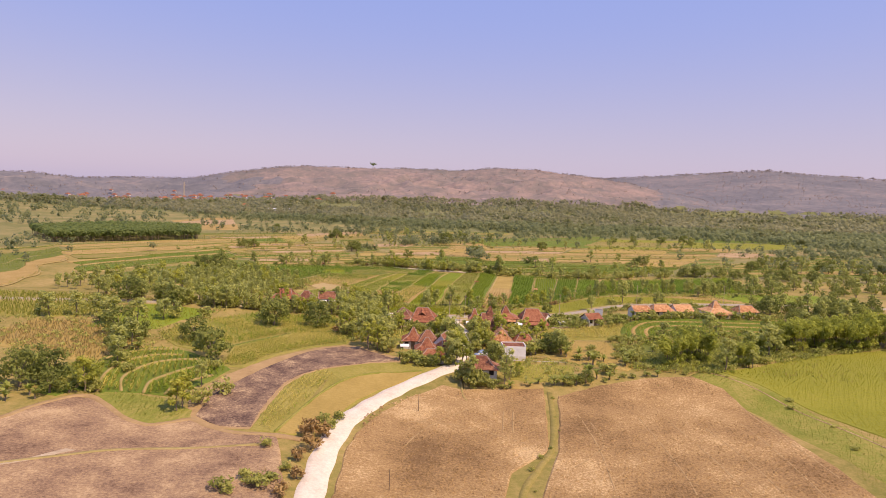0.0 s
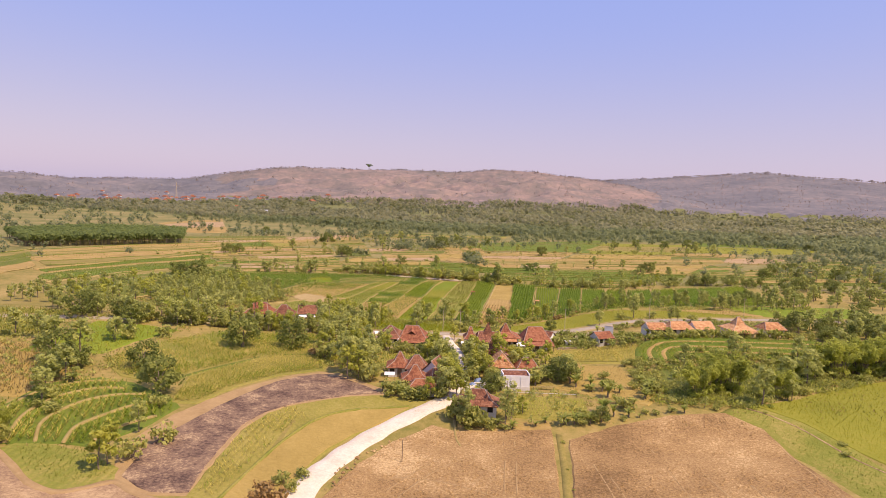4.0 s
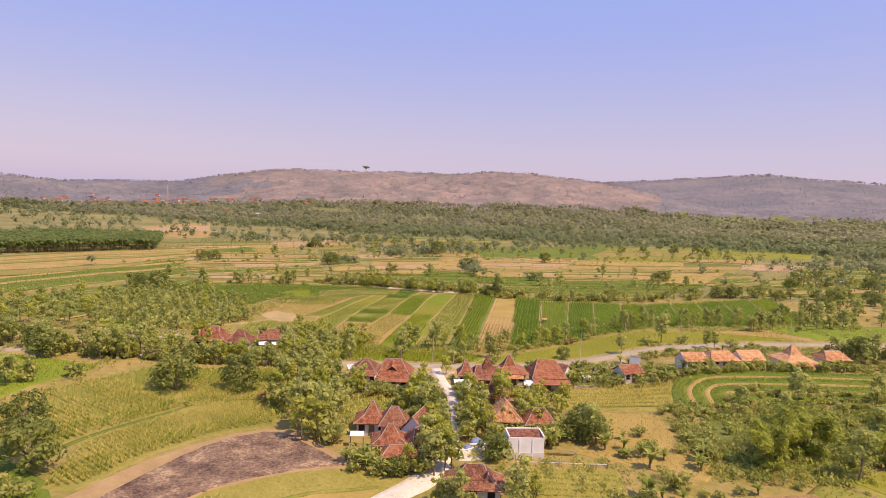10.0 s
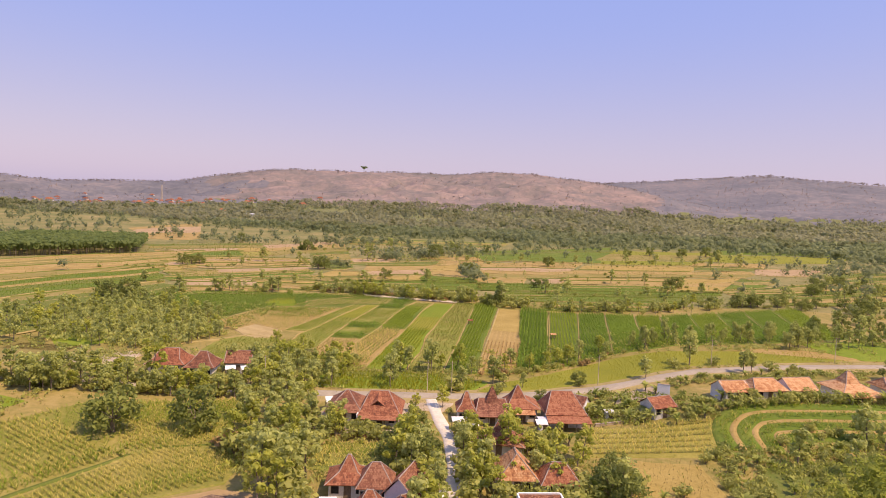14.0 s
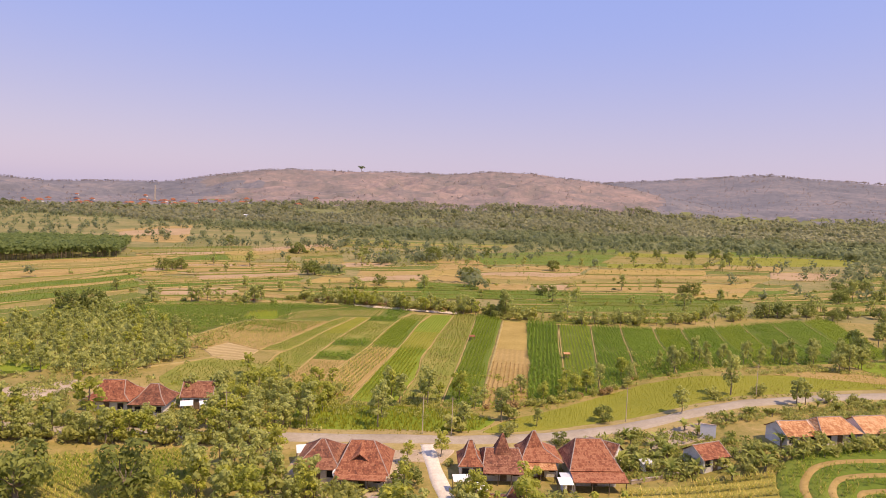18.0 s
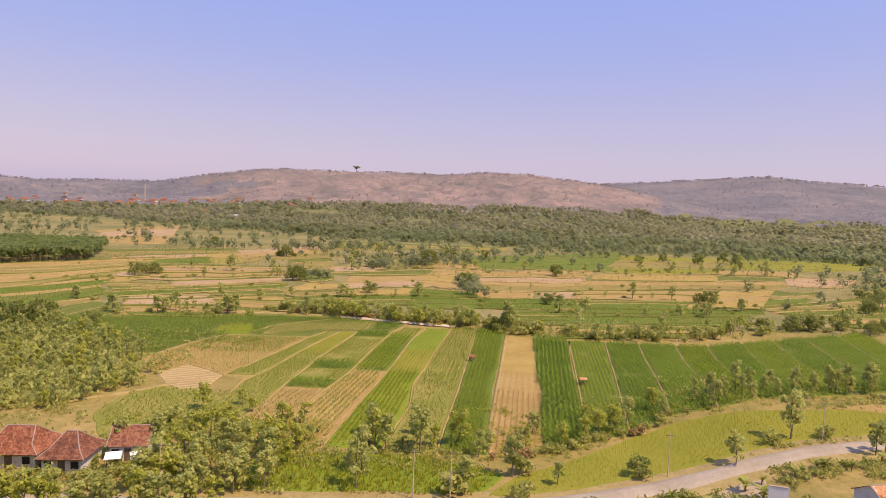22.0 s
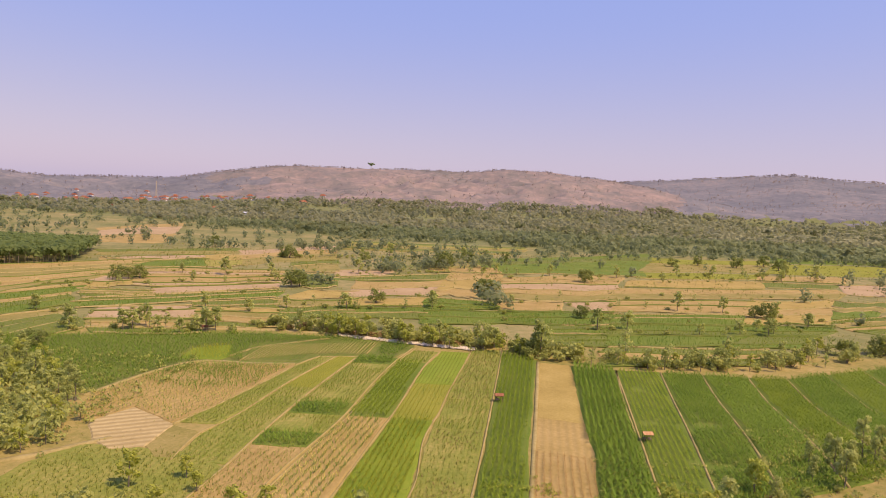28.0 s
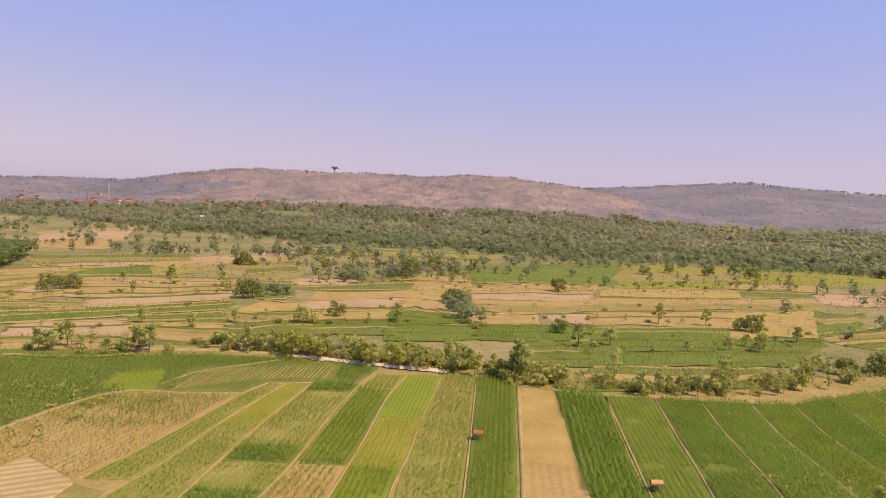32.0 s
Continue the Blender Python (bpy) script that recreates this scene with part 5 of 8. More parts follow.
crop("garden_maize", "yellowing maize in garden rows", [(-20.6, 188), (-7.8, 186.6), (-5.8, 196), (-8.4, 199.2), (-19.6, 198.2)], "maize_dry", MAIZE_FAR, 1.5, 0.6, 84, (0.5, 0.8), keep=0.85)
crop("garden_maize", "green maize in garden rows", [(-20.6, 192), (-7, 192), (-5.8, 196), (-8.4, 199.2), (-19.6, 198.2)], "maize", MAIZE_FAR, 1.5, 0.8, 84, (0.5, 0.75), keep=0.8)
crop("garden_maize", "rows of green vegetables", [(14.2, 165.4), (29.2, 165.8), (27.8, 155.4), (13.2, 155.6)], "bright", MAIZE_FAR, 1.6, 0.6, 90, (0.4, 0.65))
crop("grass", "dry yellow grass", [(32.5, 196), (44.6, 195), (44.3, 183.4), (44.4, 177), (48, 172), (42.6, 164.6), (30, 170.6), (24.6, 173.4), (28.6, 180)], "straw", TUFT, 1.0, 0.8, 0, (0.3, 0.6), jitter=1.5)
for k in range(0, 7, 2):
    off = (0.0, 2.6, 4.6, 7.0, 9.0, 11.4, 13.4)[k]
    line = [(53.5 + off * 0.9, 203 - off * 0.1), (55.5 + off * 0.8, 212.5 - off * 0.35), (63 + off * 0.35, 220.0 - off * 0.85), (76, 222.6 - off), (95, 223.6 - off), (112, 224 - off)]
    crop("terrace_maize", "rows of maize on a curved terrace", [(p[0] - 0.7, p[1] + 0.9) for p in line] + [(p[0] + 0.7, p[1] - 0.9) for p in line[::-1]], "maize", MAIZE_FAR, 1.0, 0.6, 80, (0.5, 0.8), lift=0.3, keep=0.8)
    crop("terrace_maize", "yellowing maize on a curved terrace", [(p[0] - 0.7, p[1] + 0.9) for p in line] + [(p[0] + 0.7, p[1] - 0.9) for p in line[::-1]], "maize_dry", MAIZE_FAR, 1.3, 0.8, 80, (0.4, 0.7), lift=0.3, keep=0.6)
    crop("weeds", "dry weeds on a terrace edge", [(p[0] + 1.6, p[1] - 1.4) for p in line] + [(p[0] + 2.6, p[1] - 2.6) for p in line[::-1]], "straw", TUFT, 0.8, 0.7, 80, (0.3, 0.8), lift=0.2, keep=0.8, jitter=1.5)
for rect, mat, keep, sz in (((-28, 150, 62, 226), "grass", 0.55, (0.35, 0.8)), ((-28, 150, 62, 226), "straw", 0.35, (0.3, 0.7)), ((-30, 60, -22.5, 122), "dry_leaf", 0.6, (0.6, 1.3)),
                            ((-140, 120, -56, 232), "grass", 0.35, (0.5, 1.2)), ((-140, 120, -56, 232), "straw", 0.3, (0.5, 1.1)), ((44, 160, 150, 222), "grass", 0.5, (0.5, 1.3)),
                            ((44, 160, 150, 222), "straw", 0.3, (0.5, 1.0)), ((-90, 228, 10, 262), "grass", 0.5, (0.5, 1.0)), ((60, 255, 160, 300), "straw", 0.5, (0.5, 1.0)), ((-60, 376, 150, 470), "grass", 0.12, (0.6, 1.2)), ((-200, 372, 260, 520), "straw", 0.03, (0.7, 1.3)), ((-200, 372, 260, 520), "grass", 0.025, (0.8, 1.5)), ((-230, 500, 330, 720), "grass", 0.05, (1.2, 2.6)), ((-230, 500, 330, 720), "straw", 0.03, (1.2, 2.2)),
                            ((-80, 255, 10, 352), "grass", 0.16, (0.3, 0.9)), ((-80, 255, 10, 352), "straw", 0.14, (0.3, 0.8))):
    x0, y0, x1, y1 = rect
    n = int((x1 - x0) * (y1 - y0) * 0.62 * keep)
    x, y = RNG.uniform(x0, x1, n), RNG.uniform(y0, y1, n)
    ok = (wobble(x, y, 0.11, 4.0) + 0.5 * wobble(x, y, 0.4, 2.0) > -0.1) & ~((np.abs(x + 20) < 4) & (y < 150)) & ~((np.abs(x - 1) < 3.4) & (y > 160))
    ok &= ~inside(x, y, np.array([(-53.4, 112.9), (-56.9, 133), (-46.7, 166.3), (-31.5, 182), (-22, 176), (-5, 162), (-21.3, 136), (-24.8, 114.8)])) & ~((x > -22) & (x < 70) & (y < 153))
    v, q = scatter(TUFT, x[ok], y[ok], RNG.uniform(*sz, int(ok.sum())), 0.0)
    tagged(new("grass_tufts", raw_mesh("grass_tufts", v, q, M[mat])), "rough grass tufts and weeds on open ground", "grass", kind="stuff")
for corners in ([(-19, 84), (-17.8, 94.1), (-19.1, 109.3), (-18.8, 128.2), (-12.9, 142.4), (-3.6, 149), (1.2, 147.6), (19.2, 149.6), (17.8, 133), (15.8, 116), (8.4, 106), (6.4, 84)],
                [(14, 84), (14, 97), (19.6, 116), (22.3, 132), (24, 146), (33.9, 152), (46, 157), (58.5, 160), (63, 154), (65.4, 131.6), (66.6, 113.9), (66, 84)]):
    x, y = grid_in(corners, 0.75, 0.75, -25, 3.0, 0.75)
    v, q = scatter(CLOD, x, y, RNG.uniform(0.12, 0.62, len(x)) ** 1.3 + 0.05, 0.2)
    tagged(new("clods", raw_mesh("clods", v, q, M["ploughed"])), "loose brown clods of ploughed earth", "soil", kind="stuff")
x = RNG.uniform(-38, 4, 700)
y = np.interp(x, [-40, -24, -12, 3], [373.2, 369.6, 366, 363.0]) + RNG.normal(0, 0.8, 700)
v, q = scatter(CLOD, x, y, RNG.uniform(0.3, 0.8, 700), 0.35)
tagged(new("river_stones", raw_mesh("river_stones", v, q, M["stone"])), "pale stones along the stream bank", "stones", kind="stuff")

# ---- trees and shrubs ----


def tube(pts, radii, sides=6):
    pts = np.array(pts, float)
    V, Q = [], []
    for i, (p, r) in enumerate(zip(pts, radii)):
        for j in range(sides):
            a = 2 * math.pi * j / sides
            V.append((p[0] + r * math.cos(a), p[1] + r * math.sin(a), p[2]))
        if i:
            b = (i - 1) * sides
            Q += [(b + j, b + (j + 1) % sides, b + sides + (j + 1) % sides, b + sides + j) for j in range(sides)]
    return V, Q


def leaves(rng, lobes, per, size, thin=0.55, shell=0.55):
    """Bent leaf cards in uneven clumps: lobes are (x, y, z, radius)."""
    V, Q = [], []
    for lx, ly, lz, lr in lobes:
        n = max(4, int(per * rng.uniform(0.7, 1.3)))
        d = rng.normal(size=(n, 3))
        d /= np.linalg.norm(d, axis=1)[:, None]
        d[:, 2] *= 0.8
        p = np.array([lx, ly, lz]) + d * (lr * (shell + (1.08 - shell) * rng.random(n) ** 0.6))[:, None]
        nrm = d + rng.normal(0, 0.55, (n, 3)) + (0, 0, 0.35)
        nrm /= np.linalg.norm(nrm, axis=1)[:, None]
        t = np.cross(nrm, rng.normal(size=(n, 3)))
        t /= np.linalg.norm(t, axis=1)[:, None] + 1e-9
        b = np.cross(nrm, t)
        s = size * rng.uniform(0.6, 1.35, n)[:, None]
        quad = np.stack([p - t * s, p + b * s * thin + nrm * s * 0.25, p + t * s, p - b * s * thin + nrm * s * 0.25], 1)
        k = len(V) * 4
        V.append(quad.reshape(-1, 3))
        Q.append(n)
    V = np.concatenate(V)
    return V, np.arange(len(V)).reshape(-1, 4)


def tree_meshes(kind, seed):
    rng = np.random.default_rng(seed)
    tv, tq = [], []

    def limb(p0, p1, r0, r1, sides=4):
        p0, p1 = np.array(p0, float), np.array(p1, float)
        mid = (p0 + p1) / 2 + rng.normal(0, 0.05, 3) * np.linalg.norm(p1 - p0)
        v, q = tube([p0, p1], [r0, r1], 3) if sides <= 4 else tube([p0, mid, p1], [r0, (r0 + r1) / 2, r1], sides)
        k = len(tv)
        tv.extend(v)
        tq.extend([tuple(i + k for i in f) for f in q])

    lobes, leaf_mat, trunk_mat, culms = [], kind, "bark", []
    if kind in ("teak", "bright"):
        h = rng.uniform(6.5, 8.5)
        lean = rng.normal(0, 0.25, 2)
        top = (lean[0], lean[1], h * 0.9)
        limb((0, 0, -0.3), (lean[0] * 0.5, lean[1] * 0.5, h * 0.5), 0.17, 0.12, 7)
        limb((lean[0] * 0.5, lean[1] * 0.5, h * 0.5), top, 0.12, 0.04, 6)
        for i in range(10):
            f = 0.34 + 0.64 * i / 9
            a = i * 2.4 + rng.uniform(-0.5, 0.5)
            reach = (1.9 if kind == "teak" else 2.3) * (1.05 - 0.75 * abs(f - 0.55)) * rng.uniform(0.5, 1.0)
            p = (lean[0] * f + reach * math.cos(a), lean[1] * f + reach * math.sin(a), h * f + 0.4)
            limb((lean[0] * f * 0.9, lean[1] * f * 0.9, h * f - 0.5), p, 0.06, 0.02, 4)
            lobes.append((*p, rng.uniform(0.65, 1.15)))
        lobes.append((*top, 0.9))
        V, Q = leaves(rng, lobes, 39, 0.38, 0.62, 0.3)
    elif kind == "mango":
        h = rng.uniform(6.5, 8.0)
        limb((0, 0, -0.3), (0.1, 0, 1.9), 0.34, 0.26, 8)
        for i in range(22):
            a, e = i * 2.4, rng.uniform(-0.55, 1.0)
            r = 3.3 * math.sqrt(max(0.1, 1 - e * e * 0.7)) * rng.uniform(0.55, 1.05)
            p = (r * math.cos(a), r * math.sin(a), 2.9 + (h - 4.2) * max(e, 0) + 2.2 * min(e, 0))
            if i % 2 == 0:
                limb((0.1, 0, 1.6), p, 0.13, 0.03, 5)
            lobes.append((*p, rng.uniform(1.0, 1.6)))
        V, Q = leaves(rng, lobes, 40, 0.37, 0.58, 0.5)
    elif kind == "bamboo":
        for i in range(20):
            a, r = rng.uniform(0, 6.28), rng.uniform(0.2, 1.4)
            out, h = rng.uniform(1.0, 3.8), rng.uniform(5.0, 8.0)
            p0 = (r * math.cos(a), r * math.sin(a), -0.2)
            p1 = (p0[0] + out * 0.35 * math.cos(a), p0[1] + out * 0.35 * math.sin(a), h * 0.7)
            p2 = (p0[0] + out * math.cos(a), p0[1] + out * math.sin(a), h)
            culms.append(raw_mesh("culm", *tube([p0, p1, p2], [0.05, 0.04, 0.01], 4), M[trunk_mat], True))
            for f in (0.3, 0.5, 0.7, 0.9, 1.1):
                q = np.array(p0) * (1 - f) + np.array(p2) * f if f < 0.5 else np.array(p1) * (1.1 - f) / 0.6 + np.array(p2) * (f - 0.5) / 0.6
                lobes.append((q[0], q[1], q[2], rng.uniform(0.6, 1.0)))
        V, Q = leaves(rng, lobes, 22, 0.42, 0.3, 0.2)
    elif kind == "banana":
        limb((0, 0, -0.2), (0.06, 0.05, 1.3), 0.18, 0.12, 7)
        bl = []
        for i in range(13):
            bl.append(blade(rng.uniform(1.5, 2.7), 0.7, rng.uniform(0.7, 1.5), rng.uniform(1.1, 2.3), i * 2.4, rng.uniform(0.6, 1.3), 4))
        V, Q = bundle(bl)
    elif kind in ("shrub", "dry_leaf"):
        for i in range(8):
            a, r = i * 2.4, rng.uniform(0.2, 1.1)
            p = (r * math.cos(a), r * math.sin(a), rng.uniform(0.6, 1.7))
            limb((0, 0, -0.15), p, 0.05, 0.015, 4)
            lobes.append((*p, rng.uniform(0.5, 0.85)))
        V, Q = leaves(rng, lobes, 22, 0.28, 0.58, 0.3)
    else:  # sapling
        h = rng.uniform(3.2, 4.4)
        limb((0, 0, -0.2), (0.1, 0.05, h), 0.07, 0.02, 5)
        for i in range(6):
            f = 0.4 + 0.6 * i / 5
            a = i * 2.4
            r = rng.uniform(0.3, 0.75)
            lobes.append((r * math.cos(a), r * math.sin(a), h * f, rng.uniform(0.4, 0.7)))
        V, Q = leaves(rng, lobes, 26, 0.21, 0.6, 0.3)
        leaf_mat = "teak"
    trunks = culms or [raw_mesh("trunk", tv, tq, M[trunk_mat], True)]
    crown = raw_mesh("crown", V, Q, M[leaf_mat])
    return trunks, crown


NAMES = {"teak": ("teak_tree", "slender tree with pale broad green leaves", "tree"), "bright": ("young_tree", "spreading tree with bright yellow-green leaves", "tree"),
         "mango": ("mango_tree", "dense round tree with dark green leaves", "tree"), "bamboo": ("bamboo_clump", "feathery clump of arching green bamboo", "bamboo"),
         "banana": ("banana_plant", "banana plant with large ragged green leaves", "plant"), "shrub": ("shrub", "low bushy green shrub", "shrub"),
         "dry_leaf": ("dry_shrub", "withered reddish brown shrub", "shrub"), "sapling": ("sapling", "thin young tree with sparse leaves", "tree")}
VARIANTS = {"teak": 5, "bright": 3, "mango": 4, "bamboo": 3, "banana": 3, "shrub": 4, "dry_leaf": 2, "sapling": 3}
GROWN = {}
ROOFS_SEEN = ((-74, 224, -45, 241), (56, 214, 112, 240), (2, 203, 30, 222))  # only low plants grow here
COUNT = {}
SPARE = {}
MOST = 280  # as many of a kind stand as things of their own; further ones are joined
TR = random.Random(11)


def grow(kind, x, y, size=1.0, group="", tall=1.0, note=""):
    """One tree or shrub with its trunk and crown, standing on the ground."""
    if kind in ("teak", "bright", "mango") and any(x0 < x < x1 and y0 < y < y1 for x0, y0, x1, y1 in ROOFS_SEEN):
        kind, size = "shrub", 0.8
    k = TR.randrange(VARIANTS[kind])
    s = size * TR.uniform(0.88, 1.12)
    m = Matrix.LocRotScale((x, y, gz1(x, y)), Euler((0, 0, TR.uniform(0, 6.28))), (s, s, s * tall))
    name, label, cat = NAMES[kind]
    if (kind, k) not in GROWN:
        trunks, crown = tree_meshes(kind, 100 * len(GROWN) + 7)
        ob = new(name)
        ob.empty_display_size = 0.3
        stem_name = {"banana": "stem", "bamboo": "culm"}.get(kind, "trunk")
        for part_name, data in [(stem_name, trunk) for trunk in trunks] + [("leaves" if kind == "banana" else "crown", crown)]:
            child = new(part_name, data)
            child.parent = ob
        tagged(ob, label, cat, group or f"{name}s")
        GROWN[kind, k] = ob
        ob.matrix_basis = m
    elif COUNT.get(kind, 0) >= MOST:
        SPARE.setdefault((kind, k), []).append(m)
        return None
    else:
        first = GROWN[kind, k]
        f = first.scale
        ob = copy_thing(first, m @ Matrix.Diagonal((1 / f[0], 1 / f[1], 1 / f[2], 1)))
    COUNT[kind] = COUNT.get(kind, 0) + 1
    if group:
        ob["group"] = group
    if note:
        ob["label"] = note
    return ob


def line_of(kind_list, line, count, width, size, group, tall=1.0):
    p = np.array(line, float)
    seg = np.r_[0, np.cumsum(np.linalg.norm(np.diff(p, axis=0), axis=1))]
    for i in range(count):
        d = (i + TR.uniform(0.1, 0.9)) / count * seg[-1]
        grow(TR.choice(kind_list), float(np.interp(d, seg, p[:, 0])) + TR.uniform(-1, 1) * width / 2, float(np.interp(d, seg, p[:, 1])) + TR.uniform(-1, 1) * width / 2, TR.uniform(*size), group, tall)


def wood(kind_list, corners, count, size, group, tall=1.0):
    poly = np.array(corners, float)
    lo, hi = poly.min(0), poly.max(0)
    made, tries = [], 0
    space = math.sqrt(abs(np.sum(poly[:, 0] * np.roll(poly[:, 1], -1) - poly[:, 1] * np.roll(poly[:, 0], -1))) / 2 / count) * 0.72
    while len(made) < count and tries < count * 30:
        tries += 1
        x, y = TR.uniform(lo[0], hi[0]), TR.uniform(lo[1], hi[1])
        if inside(np.array([x]), np.array([y]), poly)[0] and all((x - a) ** 2 + (y - b) ** 2 > space**2 for a, b in made):
            made.append((x, y))
            grow(TR.choice(kind_list), x, y, TR.uniform(*size), group, tall)


# beside the fields at the start
for x, y, s in ((-84.8, 121.2, 0.95), (-81, 125, 1.0), (-88.8, 130.6, 0.9), (-77.5, 119, 0.7)):
    grow("mango", x, y, s, "dark trees by the burnt field")
for x, y, k, s in ((-73.5, 125.6, "bamboo", 0.62), (-52.6, 120.4, "bright", 0.95), (-50.5, 123.3, "shrub", 1.5), (-83.8, 155.1, "mango", 0.8), (-82.4, 162.6, "mango", 0.9), (-85.8, 158.7, "shrub", 1.5),
                   (-70.1, 167.8, "mango", 0.95), (-67.3, 166.1, "shrub", 1.6), (-48.3, 130.5, "shrub", 1.6), (-56.9, 196.4, "mango", 1.25), (-44.4, 201.1, "mango", 1.2), (-60.6, 154.5, "mango", 1.2),
                   (-56.5, 146, "shrub", 1.5), (-114.9, 225.6, "mango", 1.25), (-93.9, 208.5, "mango", 0.9), (-96.3, 211.4, "teak", 0.8), (-102.7, 223, "teak", 0.8), (-88.3, 188.6, "teak", 0.65), (-84.8, 190.9, "teak", 0.6), (-90.3, 191.7, "teak", 0.6)):
    grow(k, x, y, s)
for x, y, s in ((-33.7, 89.3, 1.0), (-32.4, 88.4, 0.8), (-31.4, 93.2, 1.0), (-30.1, 91.5, 0.8), (-28.8, 91.3, 1.1), (-27.8, 93.5, 0.9), (-26.6, 98, 0.9), (-29.7, 93.8, 0.7)):
    grow("shrub", x, y, s, "bushes by the lane", 0.8)
for x, y, s in ((-26.1, 111.4, 1.5), (-24.8, 107.1, 1.2), (-25.7, 102.1, 1.1), (-24.4, 95.8, 1.0), (-27, 115, 1.2), (-25.3, 89.8, 0.9), (-24, 113.2, 1.2)):
    grow("dry_leaf", x, y, s, "withered bushes by the lane")
for x, y in ((-23.5, 117.8), (-22.9, 122.5), (-25.4, 119.5), (-31.9, 105.3)):
    grow("shrub", x, y, 0.9, "bushes by the lane")
line_of(["shrub", "teak", "shrub", "banana"], [(-125.3, 187.1), (-107.9, 185.1), (-94.4, 176.2), (-86.3, 166.8), (-79.3, 151.1), (-72.7, 135)], 34, 6, (0.7, 1.3), "hedge of mixed bushes", 0.8)
line_of(["teak", "shrub", "teak"], [(-135, 236), (-114, 220.6), (-100.2, 216.3), (-86.3, 210.7), (-74.7, 214.3), (-67.3, 217.9)], 34, 8, (0.55, 0.95), "trees along the far field")
line_of(["shrub"], [(-82, 126.1), (-75, 123.2), (-70, 123.8)], 8, 3, (1.0, 1.5), "bushes by the burnt field")
for x, y in ((-82.1, 113.3), (-80.1, 117), (-77.9, 115.5), (-84.1, 116.5), (-74.7, 120.5)):
    grow("banana", x, y, 0.9, "banana plants by the burnt field")
# left of the lane, round the first houses
for x, y, k, s in ((-24.5, 174, "bright", 0.92), (-21, 178, "teak", 1.0), (-25, 181, "teak", 0.95), (-20, 184, "teak", 0.9), (-28, 186, "teak", 0.8), (-23, 189, "bright", 0.8),
                   (-13.5, 165.5, "shrub", 1.3), (-11, 163, "banana", 0.9), (-8.5, 161.6, "shrub", 1.2), (-5.5, 161.5, "banana", 0.9), (-3, 162.5, "shrub", 1.2), (-1.5, 166, "mango", 0.5),
                   (-4, 194, "mango", 0.95), (-6.5, 191, "mango", 0.85), (-2.5, 189, "teak", 0.75), (0, 181, "teak", 0.8), (0.5, 176, "teak", 0.85), (-1, 171.5, "teak", 0.75), (-0.2, 186.5, "bright", 0.6),
                   (-33, 196, "shrub", 1.5), (-31, 192, "bright", 0.6), (-27, 194, "shrub", 1.6), (-34.5, 203, "teak", 0.85), (-30, 201, "bright", 0.7), (-26, 199, "bright", 0.8), (-24, 205, "teak", 0.75),
                   (-20.5, 205.5, "teak", 0.6), (-19, 202, "bright", 0.6), (-14.5, 202, "shrub", 1.5), (-11, 201, "shrub", 1.4), (-7.5, 204, "shrub", 1.2), (-5.2, 217.5, "bright", 0.52), (-4.6, 209, "mango", 0.6), (-5, 205, "bright", 0.6),
                   (0.4, 220.8, "bright", 0.55), (2, 217.5, "shrub", 0.6), (-28, 210, "teak", 0.85), (-33, 214, "teak", 0.8), (-27, 217, "bright", 0.7), (-38, 209, "bright", 0.6), (-30, 222, "shrub", 1.4)):
    grow(k, x, y, s, "village trees")
wood(["teak", "teak", "bright", "shrub"], [(-34, 186), (-24, 184), (-22, 198), (-14, 201), (-14, 204), (-24, 208), (-40, 214), (-36, 200)], 22, (0.5, 0.85), "village trees")
wood(["shrub", "banana", "shrub"], [(-15, 161.5), (-6, 160.5), (-1, 164), (-1, 170), (-10, 162.5), (-17, 168)], 14, (0.6, 1.0), "garden bushes")
